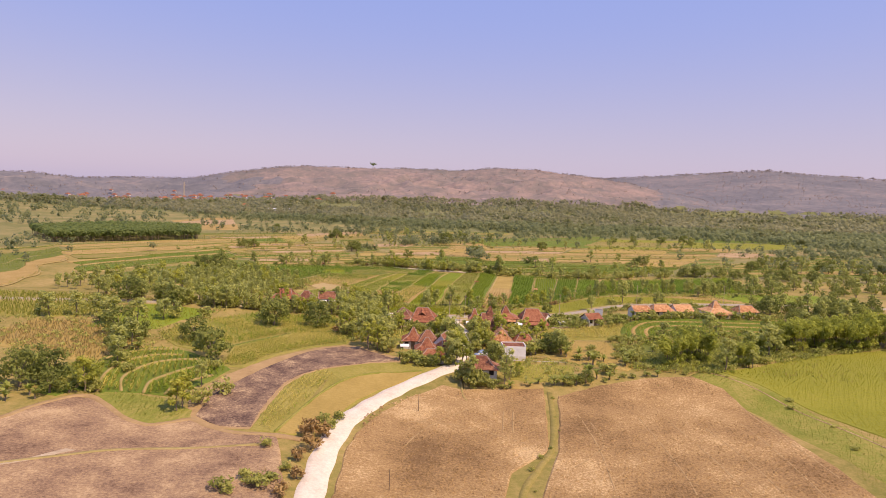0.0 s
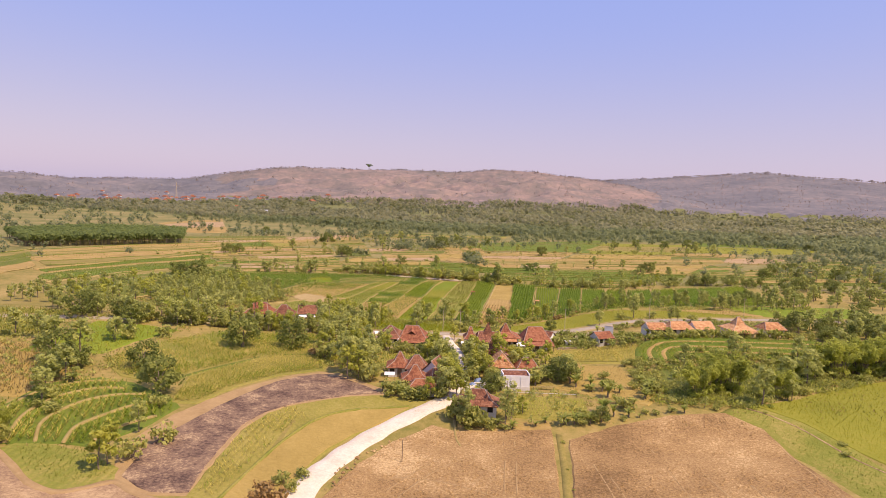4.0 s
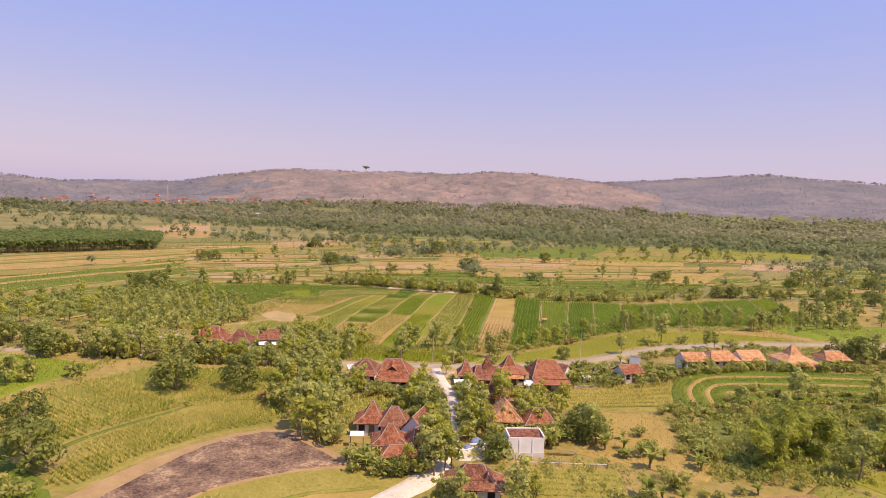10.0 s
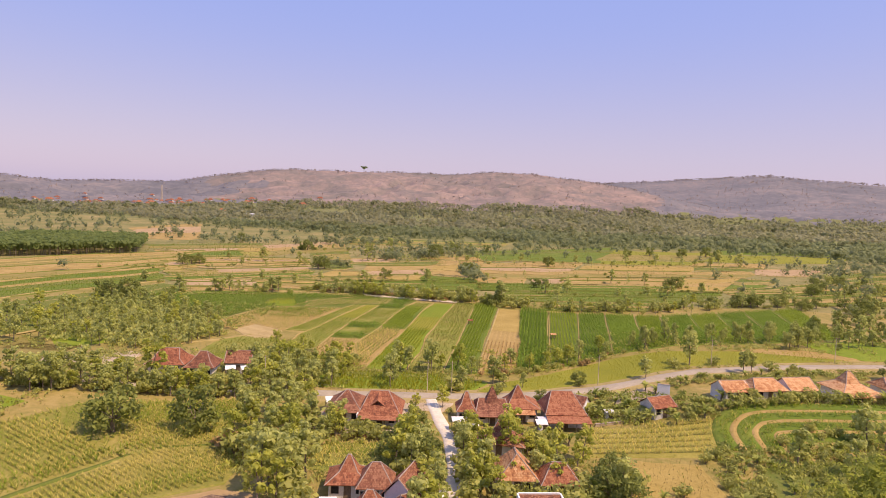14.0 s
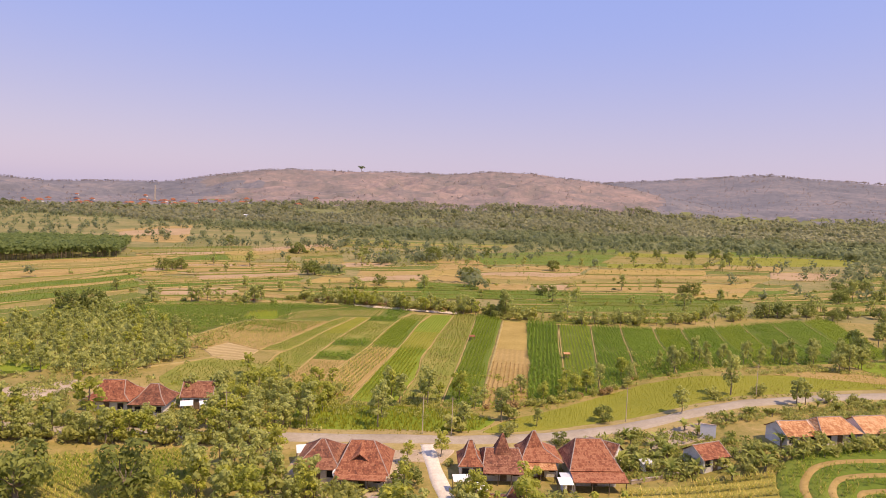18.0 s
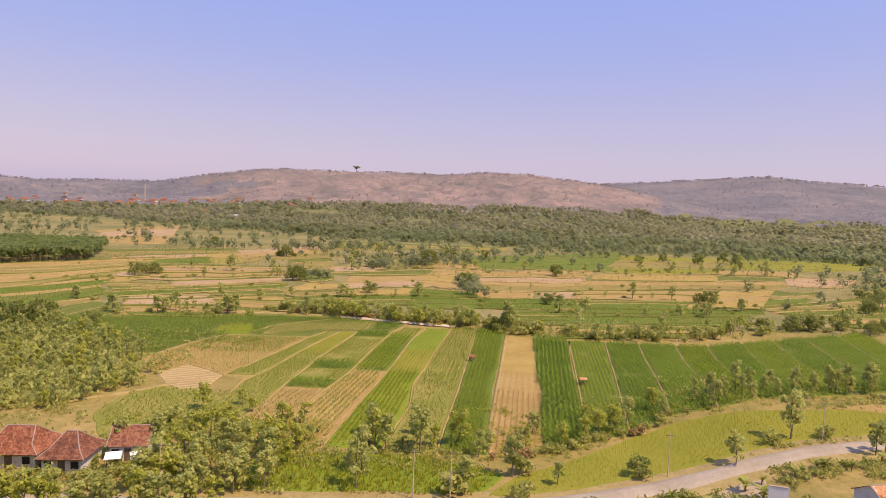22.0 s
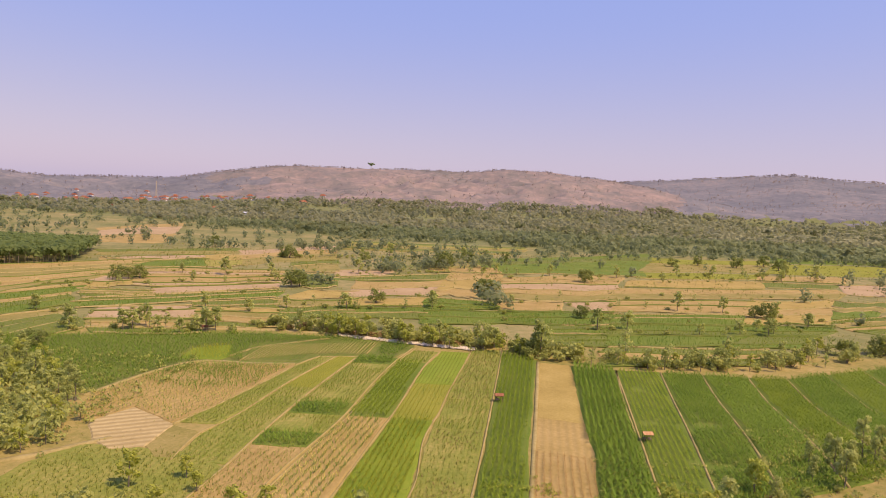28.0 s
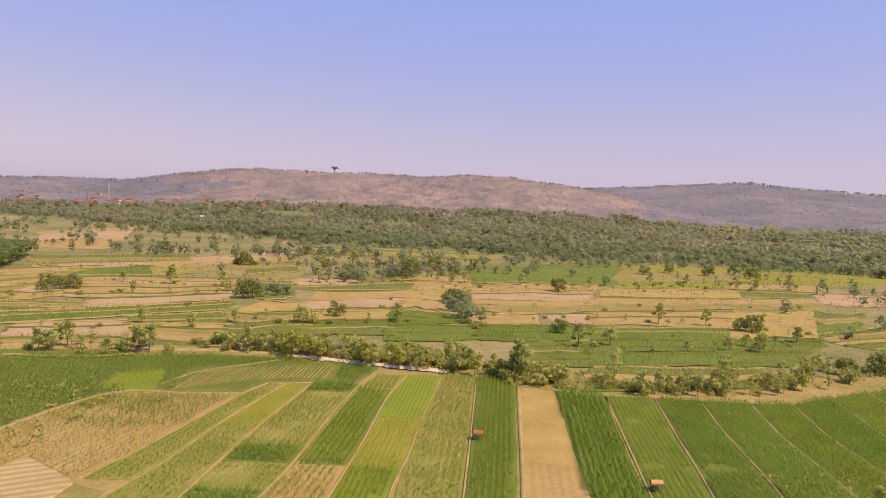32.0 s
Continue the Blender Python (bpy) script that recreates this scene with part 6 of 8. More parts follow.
# big trees over the lane and before the houses
for x, y, k, s in ((1.0, 163.6, "bright", 0.95), (-1.6, 165.4, "teak", 0.8), (-1.2, 170.5, "bright", 0.85), (-2.5, 188, "mango", 0.95), (-4.8, 191, "bright", 1.0), (-2.0, 193, "teak", 0.9), (-6.5, 187, "bright", 0.8), (-3.8, 184, "teak", 0.8), (-1.5, 179, "bright", 0.8), (-2.6, 174.5, "teak", 0.72),
                   (10.1, 169.3, "mango", 0.55), (4.1, 151.6, "shrub", 2.0), (2.6, 152.6, "teak", 0.62), (5.6, 151.2, "shrub", 1.6), (0.8, 153.2, "shrub", 1.5), (11.5, 154.3, "sapling", 1.9), (7.2, 150.9, "shrub", 1.0), (9.6, 151.2, "banana", 0.7),
                   (23.1, 153.4, "banana", 1.1), (25.3, 153.6, "banana", 1.15), (28.5, 154, "banana", 1.0), (27, 154.6, "banana", 0.9), (31, 155, "mango", 0.5), (29.6, 155, "shrub", 1.3), (-11.6, 163.2, "banana", 1.1), (-9.4, 162.2, "banana", 1.0), (-6.5, 161.4, "mango", 0.5), (-4.6, 162, "bright", 0.55), (-2.8, 163, "mango", 0.5),
                   (15, 157, "bright", 0.5), (5.7, 202.5, "bright", 0.7), (4.4, 191.4, "teak", 0.85), (26, 179.8, "mango", 0.75), (28.5, 178, "mango", 0.7), (7.6, 184.2, "teak", 0.75), (8.4, 183.6, "bright", 0.65), (15.4, 184.6, "teak", 0.7), (12, 182.6, "bright", 0.6), (18.5, 182, "bright", 0.65),
                   (5.7, 193, "bright", 0.7), (3.9, 203.8, "shrub", 1.7), (-3.1, 248.7, "teak", 0.95), (4.1, 252.8, "bright", 0.75), (-11.7, 239.3, "teak", 0.9), (12.3, 240.4, "teak", 0.8), (14, 242, "shrub", 1.6), (-87.2, 187.3, "teak", 0.8), (-85.5, 190.8, "shrub", 1.8), (-78.7, 196.6, "shrub", 1.7), (-112.7, 215.1, "mango", 1.25), (-100.1, 217.7, "mango", 1.05), (-103.2, 218.9, "mango", 0.9),
                   (-89.5, 166.6, "mango", 1.0), (-72.5, 121.9, "bright", 0.85), (-52.8, 118.3, "bright", 0.75), (-33.5, 191.2, "shrub", 2.0), (-36, 194, "dry_leaf", 1.7), (-54.4, 133.8, "teak", 0.75), (-22.1, 174.6, "bright", 0.85), (-25.5, 178.2, "teak", 0.95), (-21, 180, "teak", 0.9), (-19, 172.6, "shrub", 2.0), (-20.4, 176, "shrub", 2.2)):
    grow(k, x, y, s, "village trees")
for x, y, k, s in ((-0.6, 161.8, "teak", 0.95), (2.2, 164.4, "teak", 0.85), (-2.2, 167.6, "teak", 0.9), (-0.4, 173.4, "shrub", 1.8), (-12.2, 167, "banana", 1.1), 
                   (-10.4, 165.4, "shrub", 1.6), (-2.2, 182, "shrub", 1.8), (-5.4, 184.8, "shrub", 1.9), (4.9, 177.8, "shrub", 1.7), (5.2, 184, "shrub", 1.8), (5.6, 187.6, "shrub", 1.9), (6.8, 180, "banana", 1.2), (5.0, 199.4, "shrub", 1.6),
                   (8.6, 179, "bright", 0.6), (10.4, 178.6, "shrub", 1.6), (18.6, 176.4, "shrub", 1.9), (21.2, 179.6, "shrub", 2.0), (20, 175.2, "banana", 1.2), (23.8, 180.6, "banana", 1.3), (16.4, 199.4, "shrub", 1.9), (18.6, 196.4, "banana", 1.3), (5.4, 206, "shrub", 1.4),
                   (-21.4, 202.6, "shrub", 1.9), (-17.8, 203.8, "banana", 1.2), (-12.6, 203.9, "shrub", 1.3), (-21.8, 196.4, "shrub", 2.0), (-22.4, 191, "shrub", 2.1)):
    grow(k, x, y, s, "village trees")
# right of the lane
for x, y, k, s in ((9.6, 168.8, "mango", 0.55), (9.0, 172, "mango", 0.5), (3.4, 151.6, "teak", 0.8), (1.6, 152.6, "teak", 0.6), (6, 150.6, "shrub", 1.3), (8.5, 150.8, "shrub", 1.2), (3.2, 150.2, "shrub", 1.2), (0.6, 154, "bright", 0.5), (11.2, 152, "sapling", 1.4), (12.3, 154, "sapling", 1.5),
                   (26.5, 183, "mango", 0.72), (28.4, 181, "teak", 0.85), (27.3, 187, "mango", 0.62), (30.3, 184.5, "shrub", 1.5), (30, 192, "mango", 0.5), (4.5, 196.5, "teak", 0.7), (5.2, 190, "bright", 0.6), (6.5, 186, "shrub", 1.6), (5.2, 181, "teak", 0.6),
                   (8, 191, "bright", 0.7), (17.5, 190, "bright", 0.75), (19.5, 194, "banana", 1.1), (21, 198, "teak", 0.6), (19, 186.5, "teak", 0.6), (23, 190, "bright", 0.6), (22.5, 184, "shrub", 1.6), (12.5, 190.5, "shrub", 1.4), (16, 178.5, "banana", 1.0),
                   (14, 179.5, "shrub", 1.4), (19, 178, "shrub", 1.5), (21.5, 177, "banana", 1.1), (12.5, 203.5, "banana", 1.1), (9.5, 204, "banana", 1.0), (17, 204, "banana", 1.0), (19.5, 203, "shrub", 1.2), (24, 202.5, "banana", 1.0)):
    grow(k, x, y, s, "village trees")
wood(["shrub", "banana", "bright", "shrub"], [(4, 179), (8, 178), (9, 190), (22, 189), (26, 196), (23, 203), (6, 203), (5, 190)], 26, (0.5, 0.9), "village bushes")
wood(["shrub", "banana", "shrub"], [(46, 177), (53, 186), (58, 197), (52, 202), (46, 197), (45.6, 185)], 22, (0.6, 0.95), "scrub by the garden")
line_of(["banana", "banana", "shrub"], [(30, 160), (40, 166), (46, 172), (38, 180), (31, 176), (36, 169)], 26, 9, (0.7, 1.5), "banana plants in the garden")
line_of(["shrub", "banana", "shrub", "sapling"], [(1, 150), (10, 151), (20, 152.5), (32, 156), (46, 160.5), (58, 164)], 26, 2.5, (0.5, 1.0), "bushes on the field edge", 0.8)
line_of(["shrub"], [(11, 94), (14, 108), (18, 118), (20.5, 134), (21.8, 148)], 7, 2.2, (0.15, 0.5), "bushes in the ditch", 0.8)
for x, y, s in ((56, 169.5, 1.05), (59, 173, 1.1), (63, 176, 1.1), (66.5, 175.5, 1.0), (76, 173.5, 0.75), (100, 196.5, 1.1), (105, 199, 1.15), (110, 198.5, 1.0), (121, 198, 1.15), (127, 201, 1.1), (86, 187, 0.8), (93, 192, 0.75), (96, 194.6, 1.05), (115, 199, 1.2), (102, 193.4, 1.1), (109, 195.6, 1.2), (117, 197, 1.25), (124, 200, 1.25), (131, 203, 1.3), (136, 205, 1.2)):
    grow("bamboo", x, y, s, "bamboo along the fields")
line_of(["shrub", "teak", "banana", "shrub"], [(68, 168), (76, 172), (84, 179), (94, 187), (104, 193), (120, 197), (134, 203)], 44, 6, (0.6, 1.2), "scrub along the rice field", 0.9)
wood(["shrub", "shrub", "shrub", "banana", "shrub", "teak"], [(54, 186), (70, 178), (90, 190), (116, 202), (118, 210), (90, 210), (66, 204)], 60, (0.55, 0.95), "scrub behind the village")
line_of(["banana", "shrub", "banana", "banana"], [(29, 221), (36, 224), (44, 217), (52, 219), (58, 221)], 30, 9, (0.7, 1.15), "banana grove by the road")
wood(["banana", "banana", "shrub"], [(29, 218), (39, 217), (41, 230), (36, 236), (30, 230)], 24, (0.7, 1.05), "banana grove by the road")
line_of(["banana", "shrub", "banana"], [(54, 224), (60, 219.5), (70, 222.5), (82, 225), (98, 228), (112, 230)], 28, 2.5, (0.7, 1.1), "garden plants by the orange houses", 1.1)
line_of(["shrub", "banana"], [(52, 238), (60, 240), (72, 244), (84, 248), (98, 252)], 24, 4, (0.5, 0.85), "bushes along the road")
wood(["shrub", "teak", "mango"], [(98, 225), (125, 222), (150, 235), (140, 252), (112, 248), (112, 236)], 40, (0.6, 1.0), "trees beyond the orange houses")
wood(["teak", "mango", "shrub"], [(112, 210), (160, 212), (190, 250), (150, 262), (125, 255)], 46, (0.7, 1.1), "trees at the village end")
for x, y, k, s in ((33.2, 242.4, "mango", 0.52), (50.4, 245.5, "teak", 0.7), (59.9, 252.8, "shrub", 1.3), (64.5, 255, "teak", 0.95), (84.4, 252, "shrub", 1.3), (90.8, 253, "shrub", 1.2), (22.3, 228.4, "mango", 0.45), (71.2, 256, "shrub", 1.2),
                   (75.7, 248.5, "teak", 0.7), (78.5, 250, "teak", 0.6), (12.8, 232, "shrub", 1.5), (19.2, 238, "teak", 0.5), (2.6, 233.5, "shrub", 1.8), (4.5, 234.5, "teak", 0.65), (47.5, 236, "banana", 1.1), (49, 233, "banana", 1.0)):
    grow(k, x, y, s, "roadside trees")
line_of(["teak", "bright", "teak", "shrub"], [(-30, 258), (-14, 257), (0, 256), (14, 257), (26, 262), (38, 270), (52, 277)], 9, 7, (0.42, 0.68), "hedgerow above the meadow")
line_of(["shrub", "banana", "shrub", "bright"], [(-69.3, 223.4), (-62.1, 225.2), (-55.1, 227.8), (-47.8, 233.2)], 26, 3, (0.8, 1.3), "bushes before the houses")
line_of(["shrub", "banana", "shrub"], [(59, 221.5), (66, 223), (74, 224.6), (82, 226), (90, 225), (98, 226.6), (108, 229)], 26, 2.2, (0.7, 1.3), "garden plants by the orange houses", 1.15)
line_of(["shrub", "shrub", "banana"], [(-24, 206.5), (-16, 206), (-8, 206), (-6, 208)], 16, 1.5, (0.5, 0.8), "plants before the tiled houses", 0.9)
line_of(["shrub"], [(70, 160), (74, 150), (77, 136), (78.4, 118), (79.6, 98)], 13, 7, (0.2, 0.75), "bushes on the ditch bank", 0.7)
line_of(["teak", "teak", "bright"], [(-94.4, 213.8), (-76.6, 214.3), (-58.4, 218.5), (-43.9, 222.4), (-30, 223)], 34, 2.6, (0.5, 0.8), "roadside teak trees")
line_of(["shrub"], [(-92.4, 213.2), (-76.6, 213.9), (-58.4, 218.3), (-40, 222.8), (-29, 223)], 34, 2.4, (0.8, 1.4), "hedge before the road")
wood(["teak", "mango", "shrub", "teak"], [(120, 300), (130, 292), (178, 300), (235, 330), (245, 395), (190, 372), (150, 350)], 70, (0.6, 1.0), "trees beyond the green strips")
line_of(["shrub", "shrub", "banana"], [(62, 206), (70, 210), (84, 212), (98, 211), (112, 212)], 26, 5, (0.5, 0.9), "bushes among the curved terraces")
line_of(["shrub", "banana"], [(66, 203), (80, 206), (96, 205), (112, 206)], 22, 6, (0.6, 1.0), "bushes among the curved terraces")
# beyond the road
wood(["teak", "teak", "bright", "teak"], [(-89, 224.6), (-69.3, 222.9), (-49.6, 228.2), (-25, 231), (-24, 248), (-48, 252), (-58.6, 227.2), (-72.3, 225.5)], 44, (0.55, 0.8), "roadside teak trees")
line_of(["teak", "bright"], [(-84.7, 222.3), (-67.5, 224.7), (-49.6, 229.7), (-26, 231.5)], 30, 3, (0.5, 0.75), "roadside teak trees")
line_of(["shrub"], [(-91.3, 215.9), (-71.9, 215.9), (-54.1, 220.8), (-36, 224)], 26, 2.5, (0.7, 1.2), "hedge before the road")
wood(["teak"], [(-135, 300), (-128, 343), (-112, 338), (-92, 322), (-70, 293), (-68, 280), (-72, 268), (-81.6, 257.7), (-104.8, 263.2), (-112, 262)], 100, (0.46, 0.66), "teak wood")
wood(["teak", "bright", "shrub"], [(-135, 300), (-128, 343), (-112, 338), (-92, 322), (-70, 293), (-68, 280), (-72, 268), (-81.6, 257.7), (-104.8, 263.2), (-112, 262)], 70, (0.42, 0.64), "teak wood")
wood(["teak", "teak", "bright"], [(-170, 270), (-140, 330), (-136, 300), (-112, 262), (-134.1, 250.7), (-160, 246)], 40, (0.6, 0.9), "teak wood")
wood(["shrub", "bright", "shrub"], [(-55.7, 249.1), (-24, 245), (-20, 252), (-34, 262), (-40, 272), (-50, 266), (-60, 262)], 18, (0.4, 0.65), "bushes behind the houses")
line_of(["bright", "shrub", "banana"], [(-34, 262), (-24, 254), (-16, 254), (-6, 252), (0, 250)], 9, 6, (0.5, 0.8), "bushes below the strips")
for x, y, k, s in ((-11, 250, "bright", 0.8), (-9, 248.5, "teak", 0.75), (-3.5, 252, "bright", 0.62), (-40, 258, "bright", 0.5), (-45, 260, "shrub", 1.2), (-51, 258.5, "shrub", 1.4), (-36.5, 256, "shrub", 1.2), (-12, 234, "teak", 0.8), (-26, 236.5, "teak", 0.85), (-24, 251, "shrub", 1.6)):
    grow(k, x, y, s, "bushes below the strips")
line_of(["bright", "teak", "shrub", "bright"], [(4, 249), (12, 250), (20, 254), (30, 261), (39, 266), (50, 273), (60, 276)], 15, 4, (0.5, 0.72), "hedgerow above the meadow")
line_of(["shrub", "dry_leaf", "shrub"], [(9, 246), (18, 250), (30, 257.5), (38, 262.5), (48, 270)], 24, 2, (0.6, 0.9), "hedgerow above the meadow")
line_of(["teak"], [(52, 279), (62, 281), (76, 284), (90, 288), (108, 292), (130, 298)], 38, 8, (0.42, 0.62), "tall trees above the meadow", 1.25)
line_of(["teak", "shrub"], [(96, 280), (112, 283), (130, 288), (150, 296)], 26, 8, (0.5, 0.8), "trees by the fallow field")
line_of(["shrub"], [(-62, 384), (-46, 381), (-31, 379), (-14, 375), (4, 371), (14, 366), (22, 361), (34, 357)], 84, 15, (0.9, 2.1), "bushes along the stream")
line_of(["teak", "bright"], [(-50, 378), (-31, 376), (4, 367), (22, 360)], 40, 14, (0.5, 0.85), "trees along the stream")
line_of(["shrub", "shrub", "shrub", "shrub", "sapling"], [(34, 355), (53, 354), (76, 357), (94, 363), (112, 374), (136, 387), (170, 400)], 52, 12, (0.8, 2.0), "bushes along the stream")
line_of(["teak", "bright", "teak"], [(34, 355), (53, 354), (76, 357), (94, 363), (112, 374), (136, 387)], 26, 11, (0.4, 0.7), "trees along the stream")
line_of(["dry_leaf", "shrub"], [(-56, 377.5), (-40, 375), (-20, 371.5), (4, 364.5)], 18, 2, (0.8, 1.2), "dry bushes on the stream bank")
wood(["teak", "mango", "shrub"], [(128, 384), (160, 392), (205, 400), (230, 380), (190, 372), (150, 380)], 34, (0.6, 1.0), "trees by the stream bend")
for x, y, k, s in ((22.5, 357.5, "teak", 1.2), (19.5, 358, "mango", 0.85), (73, 357, "mango", 0.7), (120, 380, "mango", 0.8), (-80, 374, "teak", 0.85), (-77, 376, "teak", 0.75), (-91, 371, "sapling", 1.3), (-98, 372, "teak", 0.8), (-101, 374, "teak", 0.7), (-64, 378, "shrub", 1.5), (-84, 371, "shrub", 1.2)):
    grow(k, x, y, s, "trees along the stream")
for x, y, s in ((-79, 470, 1.25), (-76, 473, 1.05), (-35, 437, 0.85), (11, 480, 1.05), (9, 484, 1.1), (14, 477, 0.9), (69, 541, 1.1), (46, 424, 0.9), (125, 443, 1.0), (121, 445, 0.85), (-156, 471, 0.95), (-152, 474, 0.9), (-160, 468, 0.9),
                (-115, 600, 1.2), (-15, 580, 1.3), (-11, 583, 1.4), (3, 622, 1.1), (184, 687, 1.2), (211, 679, 1.2), (241, 700, 1.4), (240, 673, 1.1), (158, 667, 1.1), (-46, 567, 1.2), (-189, 660, 1.2), (-134, 340, 1.0), (-139, 343, 1.15), (-128, 342, 1.1), (-131, 347, 1.0), (-112, 341, 0.8), (-65, 600, 1.0), (30, 640, 1.2), (-120, 604, 1.1)):
    grow("mango", x, y, s, "lone trees among terraces")
line_of(["sapling", "shrub"], [(-220, 560), (-150, 520), (-90, 505), (-40, 480), (20, 500), (100, 500), (200, 500)], 20, 60, (0.7, 1.1), "bushes among terraces")
line_of(["sapling", "shrub"], [(-160, 440), (-90, 430), (-20, 420), (60, 415), (140, 425), (200, 470), (260, 500)], 24, 36, (0.6, 1.0), "bushes among terraces")
for line, n, sz in (([(-180, 500), (-100, 500), (-10, 560)], 26, (0.6, 1.3)), ([(-60, 545), (40, 560), (140, 590), (230, 600)], 34, (0.7, 1.5)), ([(10, 545), (110, 555), (240, 610)], 20, (0.6, 1.4)), ([(16, 450), (78, 460), (150, 440)], 22, (0.5, 1.1)), ([(-150, 384), (-66, 412), (-6, 436)], 30, (0.6, 1.2)),
                    ([(-200, 437), (-142, 460), (-88, 490)], 22, (0.5, 1.1)), ([(130, 600), (190, 615), (230, 640)], 14, (0.9, 1.8)), ([(-130, 600), (-40, 640), (20, 650)], 26, (0.8, 1.7)), ([(40, 400), (100, 404), (150, 436)], 20, (0.6, 1.1)), ([(-120, 365), (-92, 368), (-66, 372)], 16, (0.8, 1.3))):
    line_of(["shrub", "shrub", "sapling", "shrub", "teak"], line, n, 9, sz, "bushes on terrace bunds", 0.85)
for x, y, s in ((-99.6, 366.8, 0.85), (-92.8, 368.4, 0.6), (-84.4, 365, 0.75), (-78, 369.5, 0.85), (-75.6, 370.5, 0.8), (-116.5, 362.7, 0.9)):
    grow("teak", x, y, s, "trees along the stream")
wood(["teak", "mango"], [(190, 430), (230, 500), (250, 500), (300, 440), (240, 410)], 26, (0.8, 1.1), "trees beside green terraces")

# ---- undergrowth ----
UNDER = leaves(np.random.default_rng(4), [(0, 0, 0.35, 0.5), (0.4, 0.2, 0.5, 0.35), (-0.35, 0.25, 0.4, 0.4)], 6, 0.2, 0.55, 0.2)
TEAK_WOOD = [(-135, 300), (-128, 340), (-112, 335), (-92, 319), (-72, 292), (-70, 280), (-74, 268), (-84.1, 261), (-104.9, 265.3), (-112, 264)]
crop("undergrowth", "dense yellow-green saplings in the teak wood", TEAK_WOOD, "teak", UNDER, 2.2, 2.0, 0, (1.6, 3.3), jitter=1.5)
crop("undergrowth", "rough bushes between the teak trees", TEAK_WOOD, "shrub", UNDER, 3.0, 3.0, 0, (1.2, 2.6), jitter=1.5)
for rect, mat, n, sz in (((-34, 156, 34, 210), "shrub", 900, (0.7, 1.7)), ((-34, 156, 34, 210), "bright", 350, (0.6, 1.5)), ((44, 164, 130, 214), "shrub", 2900, (0.8, 2.0)), ((44, 164, 130, 214), "bamboo", 900, (0.8, 1.8)),
                         ((-92, 228, -22, 252), "shrub", 900, (0.7, 1.6)), ((-62, 246, -22, 262), "bright", 420, (0.6, 1.3)), ((-24, 240, 8, 251), "shrub", 260, (0.6, 1.3)), ((26, 214, 60, 236), "banana", 500, (0.7, 1.8)),
                         ((-135, 254, -66, 340), "shrub", 1100, (0.8, 1.8)), ((-130, 140, -76, 232), "shrub", 700, (0.8, 1.8)), ((54, 236, 112, 254), "shrub", 1100, (0.6, 1.6)), ((50, 274, 150, 300), "shrub", 500, (0.7, 1.6)), ((20, 250, 112, 286), "shrub", 700, (0.5, 1.3)), ((4, 246, 60, 278), "bright", 350, (0.7, 1.4)), ((-64, 352, 140, 392), "shrub", 900, (0.8, 1.9)), ((-64, 352, 140, 392), "teak", 600, (0.8, 1.9))):
    x0, y0, x1, y1 = rect
    x, y = RNG.uniform(x0, x1, n), RNG.uniform(y0, y1, n)
    ok = (wobble(x, y, 0.13, 7.0) + 0.5 * wobble(x, y, 0.37, 3.0) > -0.35) & ~((np.abs(x - 1) < 4.4) & (y > 158) & (y < 232)) & ~((x > -32) & (x < -4) & (y > 140) & (y < 166) & (x + y < 158))
    ok &= ~((x > 3) & (x < 30) & (y > 204) & (y < 222)) & ~((x > -24) & (x < -6) & (y > 204) & (y < 220)) & ~((x > -17) & (x < 1) & (y > 163) & (y < 183)) & ~((x > 8) & (x < 22) & (y > 170) & (y < 188)) & ~((x > 0.5) & (x < 11) & (y > 151) & (y < 161))
    for clear in ([(-52.2, 117.1), (-55.2, 133.4), (-46.2, 163.9), (-31.5, 180), (-23.8, 176), (-15, 166), (-12, 160), (-38.4, 110.8)], [(29.2, 212), (56, 216), (51, 203), (47, 199.5), (45, 177), (49, 172), (43, 164), (24, 173), (28.3, 180), (32, 197), (24, 197)], [(8, 233), (14, 241), (38, 261.5), (49, 268), (108, 278), (113, 268), (60, 251), (23, 236)],
                  [(53, 203), (53, 213), (62, 222), (80, 225), (114, 226), (114, 208), (76, 207), (64, 203)], [(68, 163), (81, 174), (132, 201), (170, 190), (160, 100), (80, 100)], [(-103.1, 173.3), (-105, 211.4), (-78.5, 205.7), (-83.4, 175.5)], [(-66, 262), (-58, 283), (-37, 275), (-30, 262)]):
        ok &= ~inside(x, y, np.array(clear, float))
    ok &= (y < 345) | (np.abs(y - np.interp(x, [-62, -31, 4, 22, 53, 76, 94, 112, 140], [381, 376, 366, 358.5, 355, 358, 364, 375, 389])) < 5)
    ok &= ~((x > 58) & (x < 110) & (y > 222) & (y < 238)) & ~(np.abs(y - np.interp(x, [-50, 7, 35, 60, 97, 130], [226.5, 229.4, 238, 247, 258, 263])) < 3.2)
    v, q = scatter(UNDER, x[ok], y[ok], RNG.uniform(*sz, int(ok.sum())), 0.0)
    tagged(new("undergrowth", raw_mesh("undergrowth", v, q, M[mat])), "low tangled green undergrowth", "undergrowth", kind="stuff")

# ---- far woods ----


